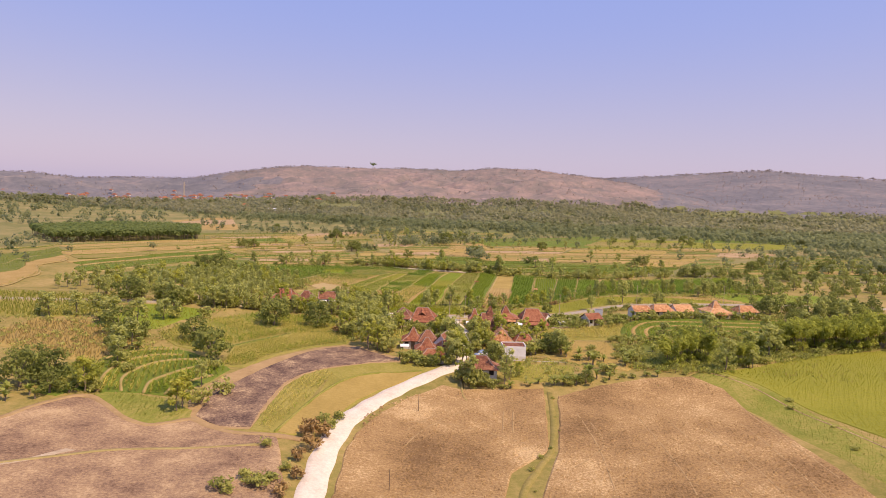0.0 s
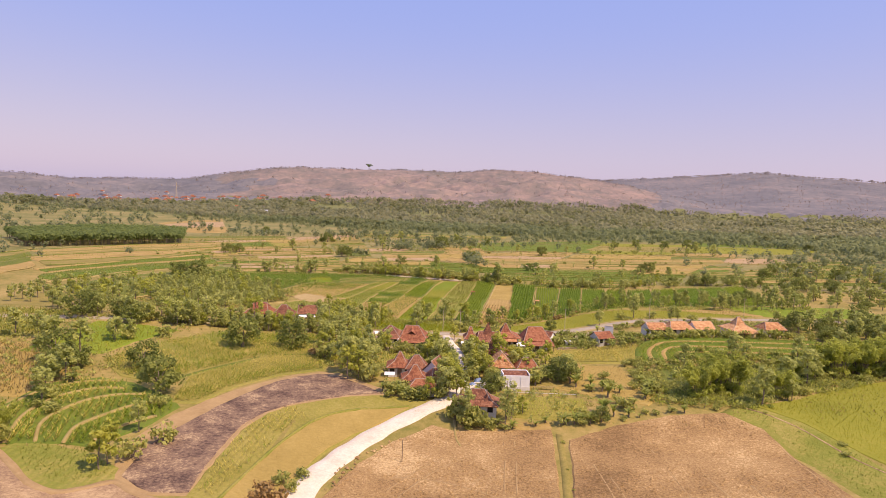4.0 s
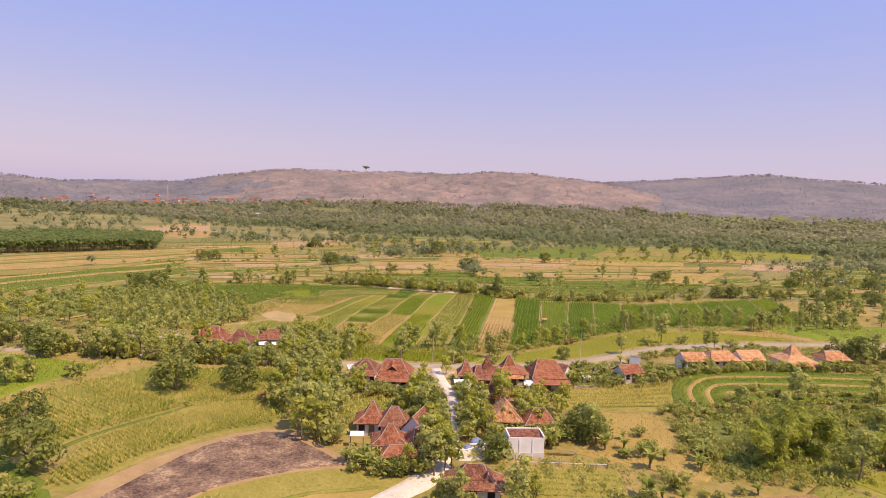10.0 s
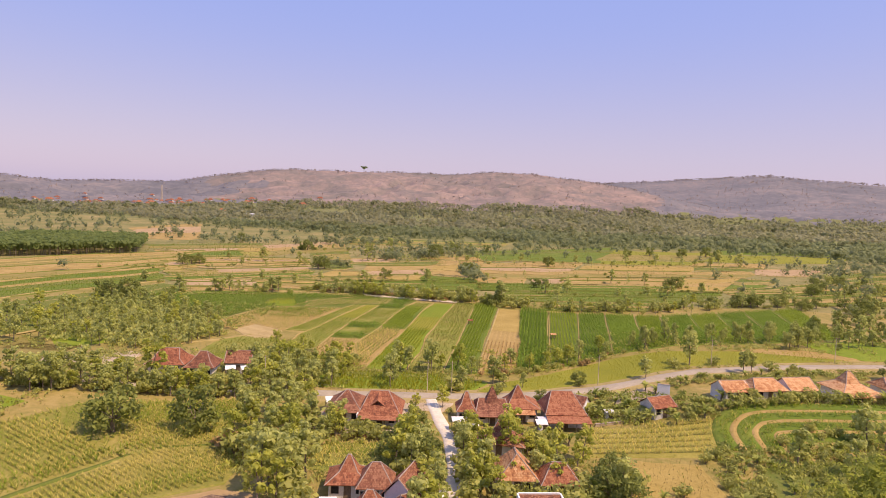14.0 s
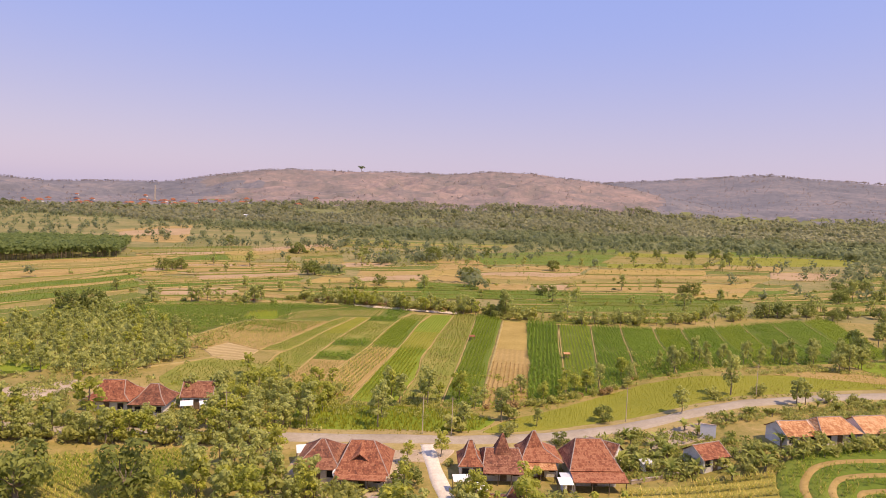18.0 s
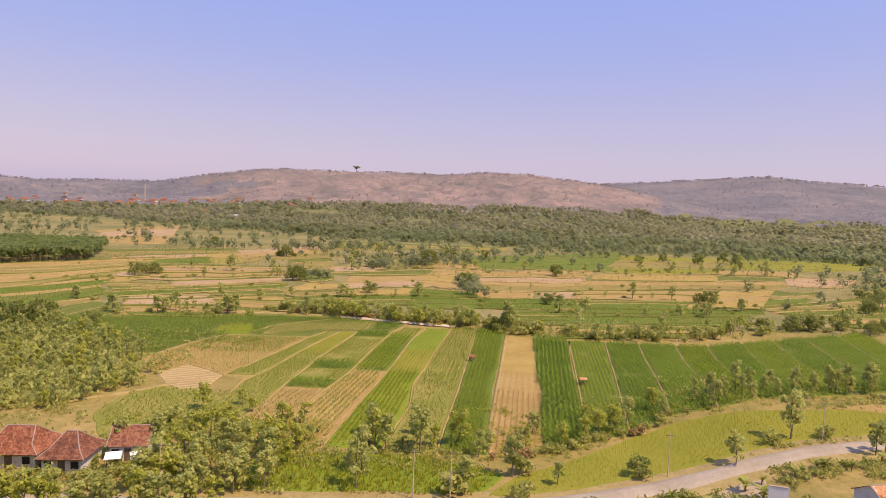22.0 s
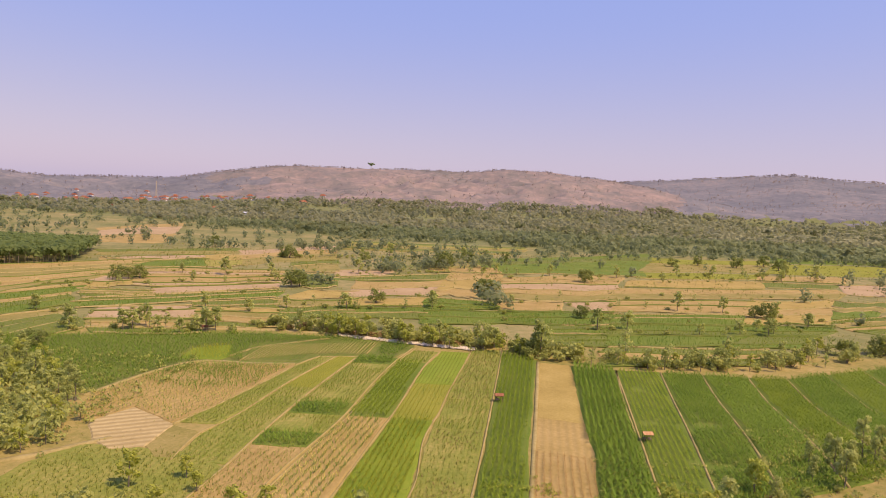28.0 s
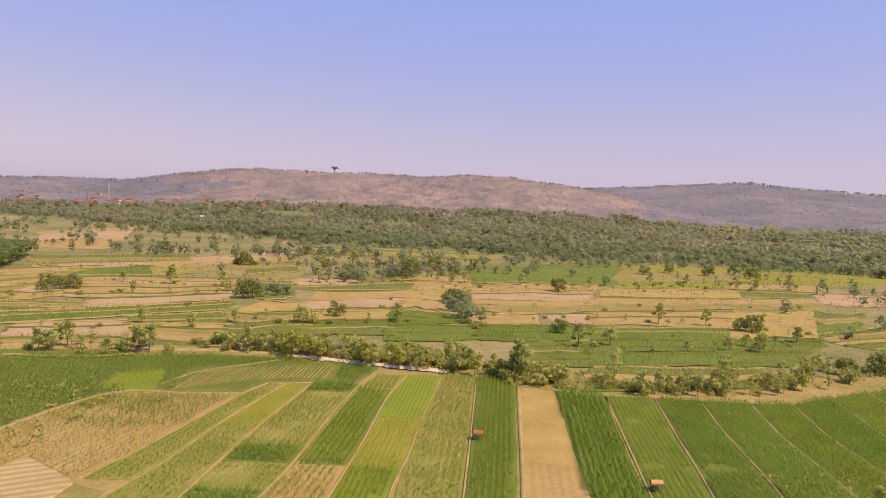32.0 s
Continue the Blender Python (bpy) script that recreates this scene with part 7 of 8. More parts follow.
def far_trees(name, label, x, y, size, per, material, tall=1.0, stem=0.0):
    """Many distant trees as clumps of leaf cards on short stems, in one mesh."""
    n = len(x)
    d = RNG.normal(size=(n, per, 3))
    d /= np.linalg.norm(d, axis=2)[..., None]
    r = size[:, None] * RNG.uniform(0.35, 1.0, (n, per)) * 0.5
    base = gz(x, y) + stem
    p = np.stack([x[:, None] + d[..., 0] * r * 0.95, y[:, None] + d[..., 1] * r * 0.95, base[:, None] + size[:, None] * tall * 0.56 + d[..., 2] * r * 0.9 * tall], -1)
    p[:, 0, 2] = base + size * 0.12
    nrm = d + RNG.normal(0, 0.28, d.shape) + (0, 0, 0.35)
    nrm /= np.linalg.norm(nrm, axis=2)[..., None]
    t = np.cross(nrm, RNG.normal(size=d.shape))
    t /= np.linalg.norm(t, axis=2)[..., None]
    b = np.cross(nrm, t)
    s = (size[:, None] * RNG.uniform(0.15, 0.30, (n, per)))[..., None] * (3.4 / math.sqrt(per))
    quad = np.stack([p - t * s, p + b * s * 0.7 + nrm * s * 0.3, p + t * s, p - b * s * 0.7 + nrm * s * 0.3], 2).reshape(-1, 3)
    me = raw_mesh(name, quad, np.arange(len(quad)).reshape(-1, 4), M[material])
    return tagged(new(name, me), label, "trees", kind="stuff")


x = RNG.uniform(-1300, 1400, 36000)
y = RNG.uniform(540, 1750, 36000)
edge = np.interp(x, WOOD_X, WOOD_Y) + 30 * wobble(x, y, 0.02, 1.0)
ok = (y > edge) & (y < np.interp(x, FAR_X, FAR_Y) + 60 * wobble(x, y, 0.017, 6.0)) & (np.abs(x) < 0.78 * (y - 60) + 60) & ((wobble(x, y, 0.009, 3.0) + 0.4 * wobble(x, y * 1.8, 0.02, 1.0) > -0.5) | (y < edge + 45)) & (RNG.random(36000) < np.where(y > 1250, 0.75, 1.0)) & ((((x + 650) / 260) ** 2 + ((y - 1520) / 130) ** 2 > 1) | (RNG.random(36000) < 0.1)) & ~((x < -430) & (y < 1180) & (RNG.random(36000) < 0.2))
x, y = x[ok], y[ok]
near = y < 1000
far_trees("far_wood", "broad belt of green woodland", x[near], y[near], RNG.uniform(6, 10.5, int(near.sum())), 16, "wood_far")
# The haze of this farther band is in its paler leaf colour.
far_trees("far_wood", "hazy woodland at the foot of the hills", x[~near], y[~near], RNG.uniform(6, 10.5, int((~near).sum())), 7, "wood_haze")
ok = wobble(x, y * 1.6, 0.021, 8.0) + 0.5 * wobble(x, y * 1.6, 0.06, 2.0) > 0.55
far_trees("far_wood", "dark tree clumps in the woodland", x[ok], y[ok], RNG.uniform(8, 13, int(ok.sum())), 11, "wood_dark")
sx, sy = RNG.uniform(-950, -330, 1100), RNG.uniform(620, 1180, 1100)
ok = (wobble(sx, sy * 1.5, 0.02, 4.0) > -0.1) & (sx < -0.5 * (sy - 60)) & (sx > -0.85 * sy)
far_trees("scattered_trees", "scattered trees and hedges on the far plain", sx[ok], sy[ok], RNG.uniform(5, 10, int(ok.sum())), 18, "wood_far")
x, y = RNG.uniform(-352, -214, 3600), RNG.uniform(452, 604, 3600)
ok = inside(x, y, np.array([(-292, 452), (-250, 488), (-214, 522), (-246, 604), (-318, 600), (-352, 520)]))
x, y = x[ok], y[ok]
far_trees("plantation", "dense even green tree plantation", x, y, RNG.uniform(4.6, 6.2, len(x)), 13, "stand", 1.0, 3.8)
front = y < np.interp(x, [-352, -292, -214], [520, 452, 522]) + 16
v, q = scatter((np.array([(-1, -0.6, 0), (1, -0.6, 0), (0, 1.1, 0), (-0.7, -0.4, 60), (0.7, -0.4, 60), (0, 0.8, 60)]) * 0.1, np.array([(0, 1, 4, 3), (1, 2, 5, 4), (2, 0, 3, 5)])), x[front], y[front], RNG.uniform(0.8, 1.1, int(front.sum())), 0.0)
tagged(new("plantation_trunks", raw_mesh("plantation_trunks", v, q, M["bark"])), "bare pale trunks at the edge of the plantation", "trees", kind="stuff")
x = np.concatenate([RNG.normal(cx, sx, n) for cx, cy, sx, sy, n in ((-45, 545, 7, 8, 14), (-18, 578, 8, 8, 16), (-76, 706, 14, 14, 16), (10, 590, 6, 8, 8), (-120, 690, 16, 14, 18), (-186, 645, 8, 8, 10), (-72, 480, 7, 6, 8), (12, 455, 4, 9, 9), (-60, 700, 60, 40, 50), (-250, 700, 60, 60, 60), (60, 720, 60, 25, 50), (330, 560, 50, 50, 110), (420, 600, 70, 50, 140), (250, 760, 80, 20, 60), (-200, 900, 120, 60, 160), (-330, 380, 50, 60, 60), (-20, 640, 80, 30, 40), (-330, 960, 60, 40, 60), (300, 430, 50, 40, 80))])
y = np.concatenate([RNG.normal(cy, sy, n) for cx, cy, sx, sy, n in ((-45, 545, 7, 8, 14), (-18, 578, 8, 8, 16), (-76, 706, 14, 14, 16), (10, 590, 6, 8, 8), (-120, 690, 16, 14, 18), (-186, 645, 8, 8, 10), (-72, 480, 7, 6, 8), (12, 455, 4, 9, 9), (-60, 700, 60, 40, 50), (-250, 700, 60, 60, 60), (60, 720, 60, 25, 50), (330, 560, 50, 50, 110), (420, 600, 70, 50, 140), (250, 760, 80, 20, 60), (-200, 900, 120, 60, 160), (-330, 380, 50, 60, 60), (-20, 640, 80, 30, 40), (-330, 960, 60, 40, 60), (300, 430, 50, 40, 80))])
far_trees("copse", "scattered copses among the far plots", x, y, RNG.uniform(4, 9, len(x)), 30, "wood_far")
x, y = RNG.uniform(-2300, 2300, 6000), RNG.uniform(1350, 3600, 6000)
ok = (np.abs(x) < 0.8 * y) & ((gz(x, y) > 22) | (y > np.interp(x, FAR_X, FAR_Y)))
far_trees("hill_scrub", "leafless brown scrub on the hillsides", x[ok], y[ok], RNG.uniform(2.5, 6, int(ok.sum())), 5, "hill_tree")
for reach, spread_, n, sz, mat in ((2300, 22, 1700, (3, 7.5), "crest"), (3310, 24, 1500, (5, 11), "crest")):
    b = np.radians(RNG.uniform(-37, 14, n) if reach < 3000 else RNG.uniform(8, 40, n))
    d = reach + RNG.normal(0, spread_, n)
    ok = wobble(b * 400, d * 0.2, 0.3, 1.0) + RNG.uniform(-0.5, 0.5, n) > -0.1
    ok &= np.abs(np.degrees(b) + 8.2) > 0.7
    x, y = d * np.sin(b), 119 + d * np.cos(b)
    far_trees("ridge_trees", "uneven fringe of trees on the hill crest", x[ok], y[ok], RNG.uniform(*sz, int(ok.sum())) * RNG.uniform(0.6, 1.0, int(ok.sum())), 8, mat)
x, y = RNG.uniform(-2300, 2300, 12000), RNG.uniform(1400, 3300, 12000)
ok = (np.abs(x) < 0.8 * y) & (gz(x, y) > 30) & (wobble(x, y, 0.008, 6.0) + 0.6 * wobble(x, y, 0.03, 2.0) > 0.5)
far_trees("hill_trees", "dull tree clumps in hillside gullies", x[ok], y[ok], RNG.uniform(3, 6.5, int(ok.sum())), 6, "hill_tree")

# ---- houses ----


def slope(bm, uv, a, b, c, d, course=0.42, lip=0.05):
    """One roof slope as courses of tiles: a-b is the eave, d-c the upper edge."""
    a, b, c, d = (Vector(p) for p in (a, b, c, d))
    no = (b - a).cross(d - a).normalized()
    if no.z < 0:
        no = -no
    n = max(2, round((d - a).length / course))
    along = (b - a).normalized()
    rows = [(a - no * 0.1, b - no * 0.1)]
    for i in range(n):
        f0, f1 = i / n, (i + 1) / n
        rows += [(a.lerp(d, f0) + no * lip, b.lerp(c, f0) + no * lip), (a.lerp(d, f1), b.lerp(c, f1))]
    made = [[bm.verts.new(q) for q in r] for r in rows]
    for r, s in zip(made, made[1:]):
        f = bm.faces.new((r[0], r[1], s[1], s[0]))
        for lp in f.loops:
            q = lp.vert.co - a
            u = q.dot(along)
            lp[uv].uv = (u + a.x * 0.37, (q - along * u).length + a.y * 0.21)


def hip_faces(w0, d0, z0, w1, d1, z1, cx=0.0, cy=0.0):
    """The four slopes between a lower and an upper rectangle, sizes across and along."""
    lo = [(-w0 / 2, -d0 / 2, z0), (w0 / 2, -d0 / 2, z0), (w0 / 2, d0 / 2, z0), (-w0 / 2, d0 / 2, z0)]
    hi = [(cx - w1 / 2, cy - d1 / 2, z1), (cx + w1 / 2, cy - d1 / 2, z1), (cx + w1 / 2, cy + d1 / 2, z1), (cx - w1 / 2, cy + d1 / 2, z1)]
    return lo, hi, [(lo[i], lo[(i + 1) % 4], hi[(i + 1) % 4], hi[i]) for i in range(4)]


def roof_part(name, slopes, material, parent, label=""):
    bm = bmesh.new()
    uv = bm.loops.layers.uv.new("UVMap")
    for s in slopes:
        slope(bm, uv, *s)
    bmesh.ops.remove_doubles(bm, verts=bm.verts[:], dist=0.07)
    return part(name, bm, material, parent, label)


def ridge_part(lines, parent, material="mortar", r=0.085):
    for a, b in lines:
        bm = bmesh.new()
        a, b = Vector(a), Vector(b)
        t = (b - a).normalized()
        s = t.cross(Vector((0, 0, 1)))
        s = (s if s.length > 0.05 else Vector((1, 0, 0))).normalized() * r
        u = Vector((0, 0, r))
        ring = [[bm.verts.new(p + o) for o in (-s * 1.1 - u * 0.3, -s * 0.6 + u * 0.8, s * 0.6 + u * 0.8, s * 1.1 - u * 0.3)] for p in (a - t * 0.05, b + t * 0.05)]
        for i in range(4):
            bm.faces.new((ring[0][i], ring[0][(i + 1) % 4], ring[1][(i + 1) % 4], ring[1][i]))
        bm.faces.new(ring[0])
        bm.faces.new(ring[1][::-1])
        part("ridge_cap", bm, M[material], parent, "pale lime-mortared ridge")


def walls(w, d, h, parent, material, th=0.16, base=-0.6):
    bm = boxes((-w / 2, -d / 2, base, w / 2, -d / 2 + th, h), (-w / 2, d / 2 - th, base, w / 2, d / 2, h),
               (-w / 2, -d / 2 + th, base, -w / 2 + th, d / 2 - th, h), (w / 2 - th, -d / 2 + th, base, w / 2, d / 2 - th, h))
    return part("wall", bm, M[material], parent)


def openings(w, d, h, parent, doors=1, windows=2, side=-1):
    """Doors and windows, with frames, set on the front wall."""
    y = side * d / 2
    spots = [(i + 0.5) / (doors + windows) * w - w / 2 for i in range(doors + windows)]
    for i, x in enumerate(spots):
        is_door = doors and i == len(spots) // 2
        hw, z0, z1 = (0.45, 0.0, min(2.05, h - 0.15)) if is_door else (0.5, 0.85, min(1.95, h - 0.2))
        f = part("door_frame" if is_door else "window_frame", boxes((x - hw - 0.08, y - 0.05, z0, x - hw, y + 0.05, z1), (x + hw, y - 0.05, z0, x + hw + 0.08, y + 0.05, z1), (x - hw - 0.08, y - 0.05, z1, x + hw + 0.08, y + 0.05, z1 + 0.08)), M["timber"], parent)
        part("door_leaf" if is_door else "pane", boxes((x - hw, y - 0.03, z0, x + hw, y + 0.03, z1)), M["timber"] if is_door else M["dark"], f)


def house(label, x, y, w, d, turn=0, eave=2.4, peak=5.4, ridge=0.4, style="hip", tile="tile_red", wall="plaster", group="village houses", over=0.7, mid=0.55, along=True, caps=True, cx=0.0, cy=0.0):
    """A tiled village house; w and d are the eaves' sizes."""
    ob = tagged(empty("house", x, y, gz1(x, y), turn), label, "house", group)
    ww, dd = w - 2 * over, d - 2 * over
    walls(ww, dd, eave + 0.1, ob, wall)
    openings(ww, dd, eave, ob, 1, 2 if w > 5 else 1)
    lines = []
    if style == "joglo":
        zm = eave + (peak - eave) * 0.36
        lo, hi, f = hip_faces(w, d, eave, w * mid, d * mid, zm, cx, cy)
        roof_part("roof", f, M[tile], ob)
        lo2 = [(p[0], p[1], p[2] - 0.02) for p in hi]
        rw, rd = (ridge, 0.12) if along else (0.12, ridge)
        hi2 = [(cx - rw / 2, cy - rd / 2, peak), (cx + rw / 2, cy - rd / 2, peak), (cx + rw / 2, cy + rd / 2, peak), (cx - rw / 2, cy + rd / 2, peak)]
        roof_part("upper_roof", [(lo2[i], lo2[(i + 1) % 4], hi2[(i + 1) % 4], hi2[i]) for i in range(4)], M[tile], ob)
        lines = [(lo[i], hi[i]) for i in range(4)] + [(lo2[i], hi2[i]) for i in range(4)] + [(hi2[0], hi2[1] if along else hi2[3])]
    elif style == "hip":
        rw, rd = (ridge, 0.12) if along else (0.12, ridge)
        lo, hi, f = hip_faces(w, d, eave, rw, rd, peak, cx, cy)
        roof_part("roof", f, M[tile], ob)
        lines = [(lo[i], hi[i]) for i in range(4)] + [(hi[0], hi[1] if along else hi[3])]
    else:  # gable, with its ridge along x
        z = eave
        roof_part("roof", [((-w / 2, -d / 2, z), (w / 2, -d / 2, z), (w / 2, 0.03, peak), (-w / 2, 0.03, peak)), ((w / 2, d / 2, z), (-w / 2, d / 2, z), (-w / 2, -0.03, peak), (w / 2, -0.03, peak))], M[tile], ob)
        for sx in (-1, 1):
            bm = bmesh.new()
            k = 1 - over / (d / 2)
            tri = [[bm.verts.new((sx * (ww / 2 - o), q, zz)) for q, zz in ((-dd / 2, eave), (dd / 2, eave), (0, eave + (peak - eave) * k + 0.25))] for o in (0.0, 0.15)]
            bm.faces.new(tri[0])
            bm.faces.new(tri[1][::-1])
            for i in range(3):
                bm.faces.new((tri[0][i], tri[0][(i + 1) % 3], tri[1][(i + 1) % 3], tri[1][i]))
            bmesh.ops.recalc_face_normals(bm, faces=bm.faces[:])
            part("gable", bm, M[wall], ob)
        lines = [((-w / 2, 0, peak + 0.03), (w / 2, 0, peak + 0.03)), ((-w / 2, -d / 2, z), (-w / 2, 0, peak)), ((w / 2, -d / 2, z), (w / 2, 0, peak))]
    if caps:
        ridge_part(lines, ob)
    return ob


def lean_to(ob, x0, x1, y0, y1, z0, z1, tile="tile_red", posts=3):
    """A lower roof in front of a house, on posts; y0 is its eave."""
    roof_part("porch_roof", [((x0, y0, z0), (x1, y0, z0), (x1, y1, z1), (x0, y1, z1))], M[tile], ob)
    for i in range(posts):
        x = x0 + 0.3 + (x1 - x0 - 0.6) * i / max(1, posts - 1)
        part("post", boxes((x - 0.06, y0 + 0.25, -0.6, x + 0.06, y0 + 0.37, z0 + 0.05)), M["timber"], ob)


house("house with a sooty brown hipped tile roof", -18.6, 213.6, 7.6, 10.4, 0, 2.3, 5.3, 0.5, "joglo", "tile_brown", mid=0.62)
h = house("red tiled house with a small front gable", -11.5, 212.3, 8.4, 10.2, 0, 2.3, 5.7, 3.6, "hip", "tile_red", cy=0.4, cx=-0.6)
roof_part("dormer_roof", [((-2.1, -3.1, 3.5), (-0.6, -3.1, 4.7), (-0.6, 0, 5.6), (-2.1, 0, 4.4)), ((0.9, -3.1, 3.5), (-0.6, -3.1, 4.7), (-0.6, 0, 5.6), (0.9, 0, 4.4))], M["tile_red"], h)
lean_to(h, -4.0, 3.8, -6.3, -4.6, 1.95, 2.5, "tile_red", 4)
house("small red tiled house beside the lane", 5.2, 214.6, 4.2, 6.0, 2, 2.4, 5.7, 0.6, "joglo", "tile_red", over=0.4, mid=0.5)
h = house("faded pink tiled house with a steep peak", 10.4, 215.6, 6.8, 7.2, 2, 2.5, 4.2, 5.4, "hip", "tile_brown", over=0.4)
roof_part("upper_roof", hip_faces(2.8, 2.8, 3.6, 0.2, 0.2, 6.7)[2], M["tile_brown"], h)
lean_to(h, -3.4, 3.4, -5.2, -3.4, 1.95, 2.55, "tile_brown", 4)
h = house("red tiled house with a pyramid roof", 16.6, 217.4, 7.0, 7.2, 3, 2.7, 6.5, 0.4, "joglo", "tile_red", mid=0.44, cx=-0.8, cy=0.4)
lean_to(h, -3.0, 2.2, -5.2, -3.4, 2.1, 2.6, "tile_orange", 3)
h = house("large dark red tiled house with a long ridge", 24.6, 215.4, 8.4, 8.4, 4, 2.7, 6.1, 4.2, "hip", "tile_red", cy=1.0)
lean_to(h, -4.1, 4.5, -6.6, -4.0, 1.9, 2.6, "tile_red", 4)
house("small tiled outbuilding with a white gable", 28.4, 221.2, 5.5, 4.5, -35, 2.4, 4.0, 0, "gable", "tile_brown", "white", over=0.3)
house("brown tiled house with a steep peak", 11.2, 198.2, 9.2, 6.6, -14, 2.4, 6.2, 0.3, "joglo", "tile_brown", mid=0.3, cx=-0.3)
house("orange tiled house among bushes", 12.2, 184.2, 6.4, 6.8, 4, 2.4, 5.8, 2.6, "hip", "tile_orange", along=False, over=0.5)
house("red tiled house half hidden by trees", 18.6, 183.0, 6.2, 6.0, 4, 2.3, 4.8, 2.0, "hip", "tile_red")
house("house with a weathered red tile roof", -12.8, 180.2, 6.6, 6.4, 4, 2.3, 5.7, 0.4, "joglo", "tile_red", mid=0.42, over=0.6)
house("brown tiled house in a close cluster", -8.6, 178.6, 5.6, 5.8, 4, 2.5, 5.4, 1.2, "hip", "tile_brown", over=0.5)
house("house with a front gable and brown tiles", -4.0, 177.0, 7.0, 5.2, 74, 2.5, 5.2, 0, "gable", "tile_brown", "white", over=0.4)
house("wide low house with reddish brown tiles", -8.4, 170.0, 6.6, 6.2, 4, 2.3, 5.2, 0.8, "joglo", "tile_red", mid=0.5, over=0.6)
house("low wing with brown tiles set at an angle", -3.2, 170.6, 6.2, 4.8, 34, 2.3, 4.7, 2.6, "hip", "tile_brown", over=0.4)
house("low front house with a faded tile roof", -6.2, 164.9, 6.6, 3.8, 5, 2.0, 3.5, 3.6, "hip", "tile_red", over=0.3)
house("red tiled house by the ploughed field", 5.6, 157.0, 9.2, 6.4, -2, 2.2, 5.0, 2.6, "joglo", "tile_brown", mid=0.6)
house("long shed with bright orange tiles", 63.6, 227.4, 6.6, 6.4, 10, 2.1, 3.9, 0, "gable", "tile_orange", "plaster", "orange roofed houses", 0.3)
house("long house with orange tiles", 71.4, 229.2, 8.6, 6.6, 12, 2.1, 4.2, 5.0, "hip", "tile_orange", "plaster", "orange roofed houses", cy=0.3)
house("orange tiled house with a white gable", 79.2, 230.6, 7.0, 6.6, 12, 2.1, 4.3, 0, "gable", "tile_orange", "white", "orange roofed houses", 0.4)
h = house("broad orange house with a tall peaked roof", 91.4, 231.6, 8.8, 8.4, 10, 2.2, 6.0, 0.8, "joglo", "tile_orange", "plaster", "orange roofed houses", mid=0.42)
lean_to(h, -4.2, 4.2, -6.2, -4.4, 1.7, 2.3, "tile_orange", 4)
house("low house with orange red tiles", 103.4, 234.6, 7.6, 6.6, 8, 2.1, 4.2, 4.4, "hip", "tile_orange", "plaster", "orange roofed houses")
house("old red tiled house with pale ridges", -64.6, 236.6, 9.2, 8.6, 4, 2.5, 5.6, 4.2, "joglo", "tile_red", mid=0.66, group="houses behind the trees")
house("red tiled annexe with pale ridges", -56.6, 236.4, 7.2, 8.0, 4, 2.5, 5.6, 1.6, "joglo", "tile_brown", mid=0.62, group="houses behind the trees")
house("brown tiled house behind trees", -50.0, 242.4, 6.4, 6.2, 8, 2.5, 5.0, 0, "gable", "tile_brown", "white", "houses behind the trees", 0.4)
house("small red tiled shed beside the road", 45.4, 220.2, 6.0, 5.4, 24, 2.2, 3.9, 0, "gable", "tile_red", "plaster", "sheds by the road", 0.4)

# the white shed, a block of rendered walls with a sunk tile roof
shed = tagged(empty("shed", 14.7, 172.0, gz1(14.7, 172.0), 5), "tall white rendered shed with a sunken tile roof", "shed")
walls(6.2, 3.8, 3.6, shed, "white", 0.18)
roof_part("roof", [((-2.9, -1.7, 3.45), (2.9, -1.7, 3.45), (2.9, 1.72, 3.85), (-2.9, 1.72, 3.85))], M["tile_brown"], shed)
part("parapet", boxes((-3.12, -1.92, 3.5, -2.9, 1.92, 3.95), (2.9, -1.92, 3.5, 3.12, 1.92, 3.95), (-2.9, 1.7, 3.5, 2.9, 1.92, 4.05)), M["white"], shed)
part("plinth", boxes((-3.14, -1.96, -0.4, 3.14, -1.9, 1.0)), M["plaster"], shed, "grey unpainted render band")
for k in (-1.2, 1.1):
    part("pilaster", boxes((k - 0.09, -1.99, -0.4, k + 0.09, -1.9, 3.4)), M["white"], shed)


def awning(x, y, w, d, turn, z=2.2, label="white sheet awning on thin posts"):
    ob = tagged(empty("awning", x, y, gz1(x, y), turn), label, "awning", "white awnings")
    bm = boxes((-w / 2, -d / 2, z, w / 2, d / 2, z + 0.05))
    for v in bm.verts:
        v.co.z += (v.co.y / d) * 0.4
    part("sheet", bm, M["white"], ob)
    for sx in (-1, 1):
        for sy in (-1, 1):
            px_, py_ = sx * (w / 2 - 0.1), sy * (d / 2 - 0.1)
            part("post", boxes((px_ - 0.04, py_ - 0.04, -0.4, px_ + 0.04, py_ + 0.04, z + sy * 0.15)), M["timber"], ob)
    return ob


for x, y, w, d, t in ((3.6, 207.8, 2.4, 1.7, 8), (6.6, 205.2, 1.7, 1.9, 20), (-22.6, 216.6, 2.0, 2.6, 15), (-14.5, 172.4, 2.4, 1.4, 5), (0.6, 175.4, 2.6, 2.2, 10), (19.6, 208.2, 2.2, 1.8, 5), (-46.5, 237.5, 3.0, 2.2, 30), (-50.2, 236.3, 2.4, 2.2, 20)):
    awning(x, y, w, d, t)


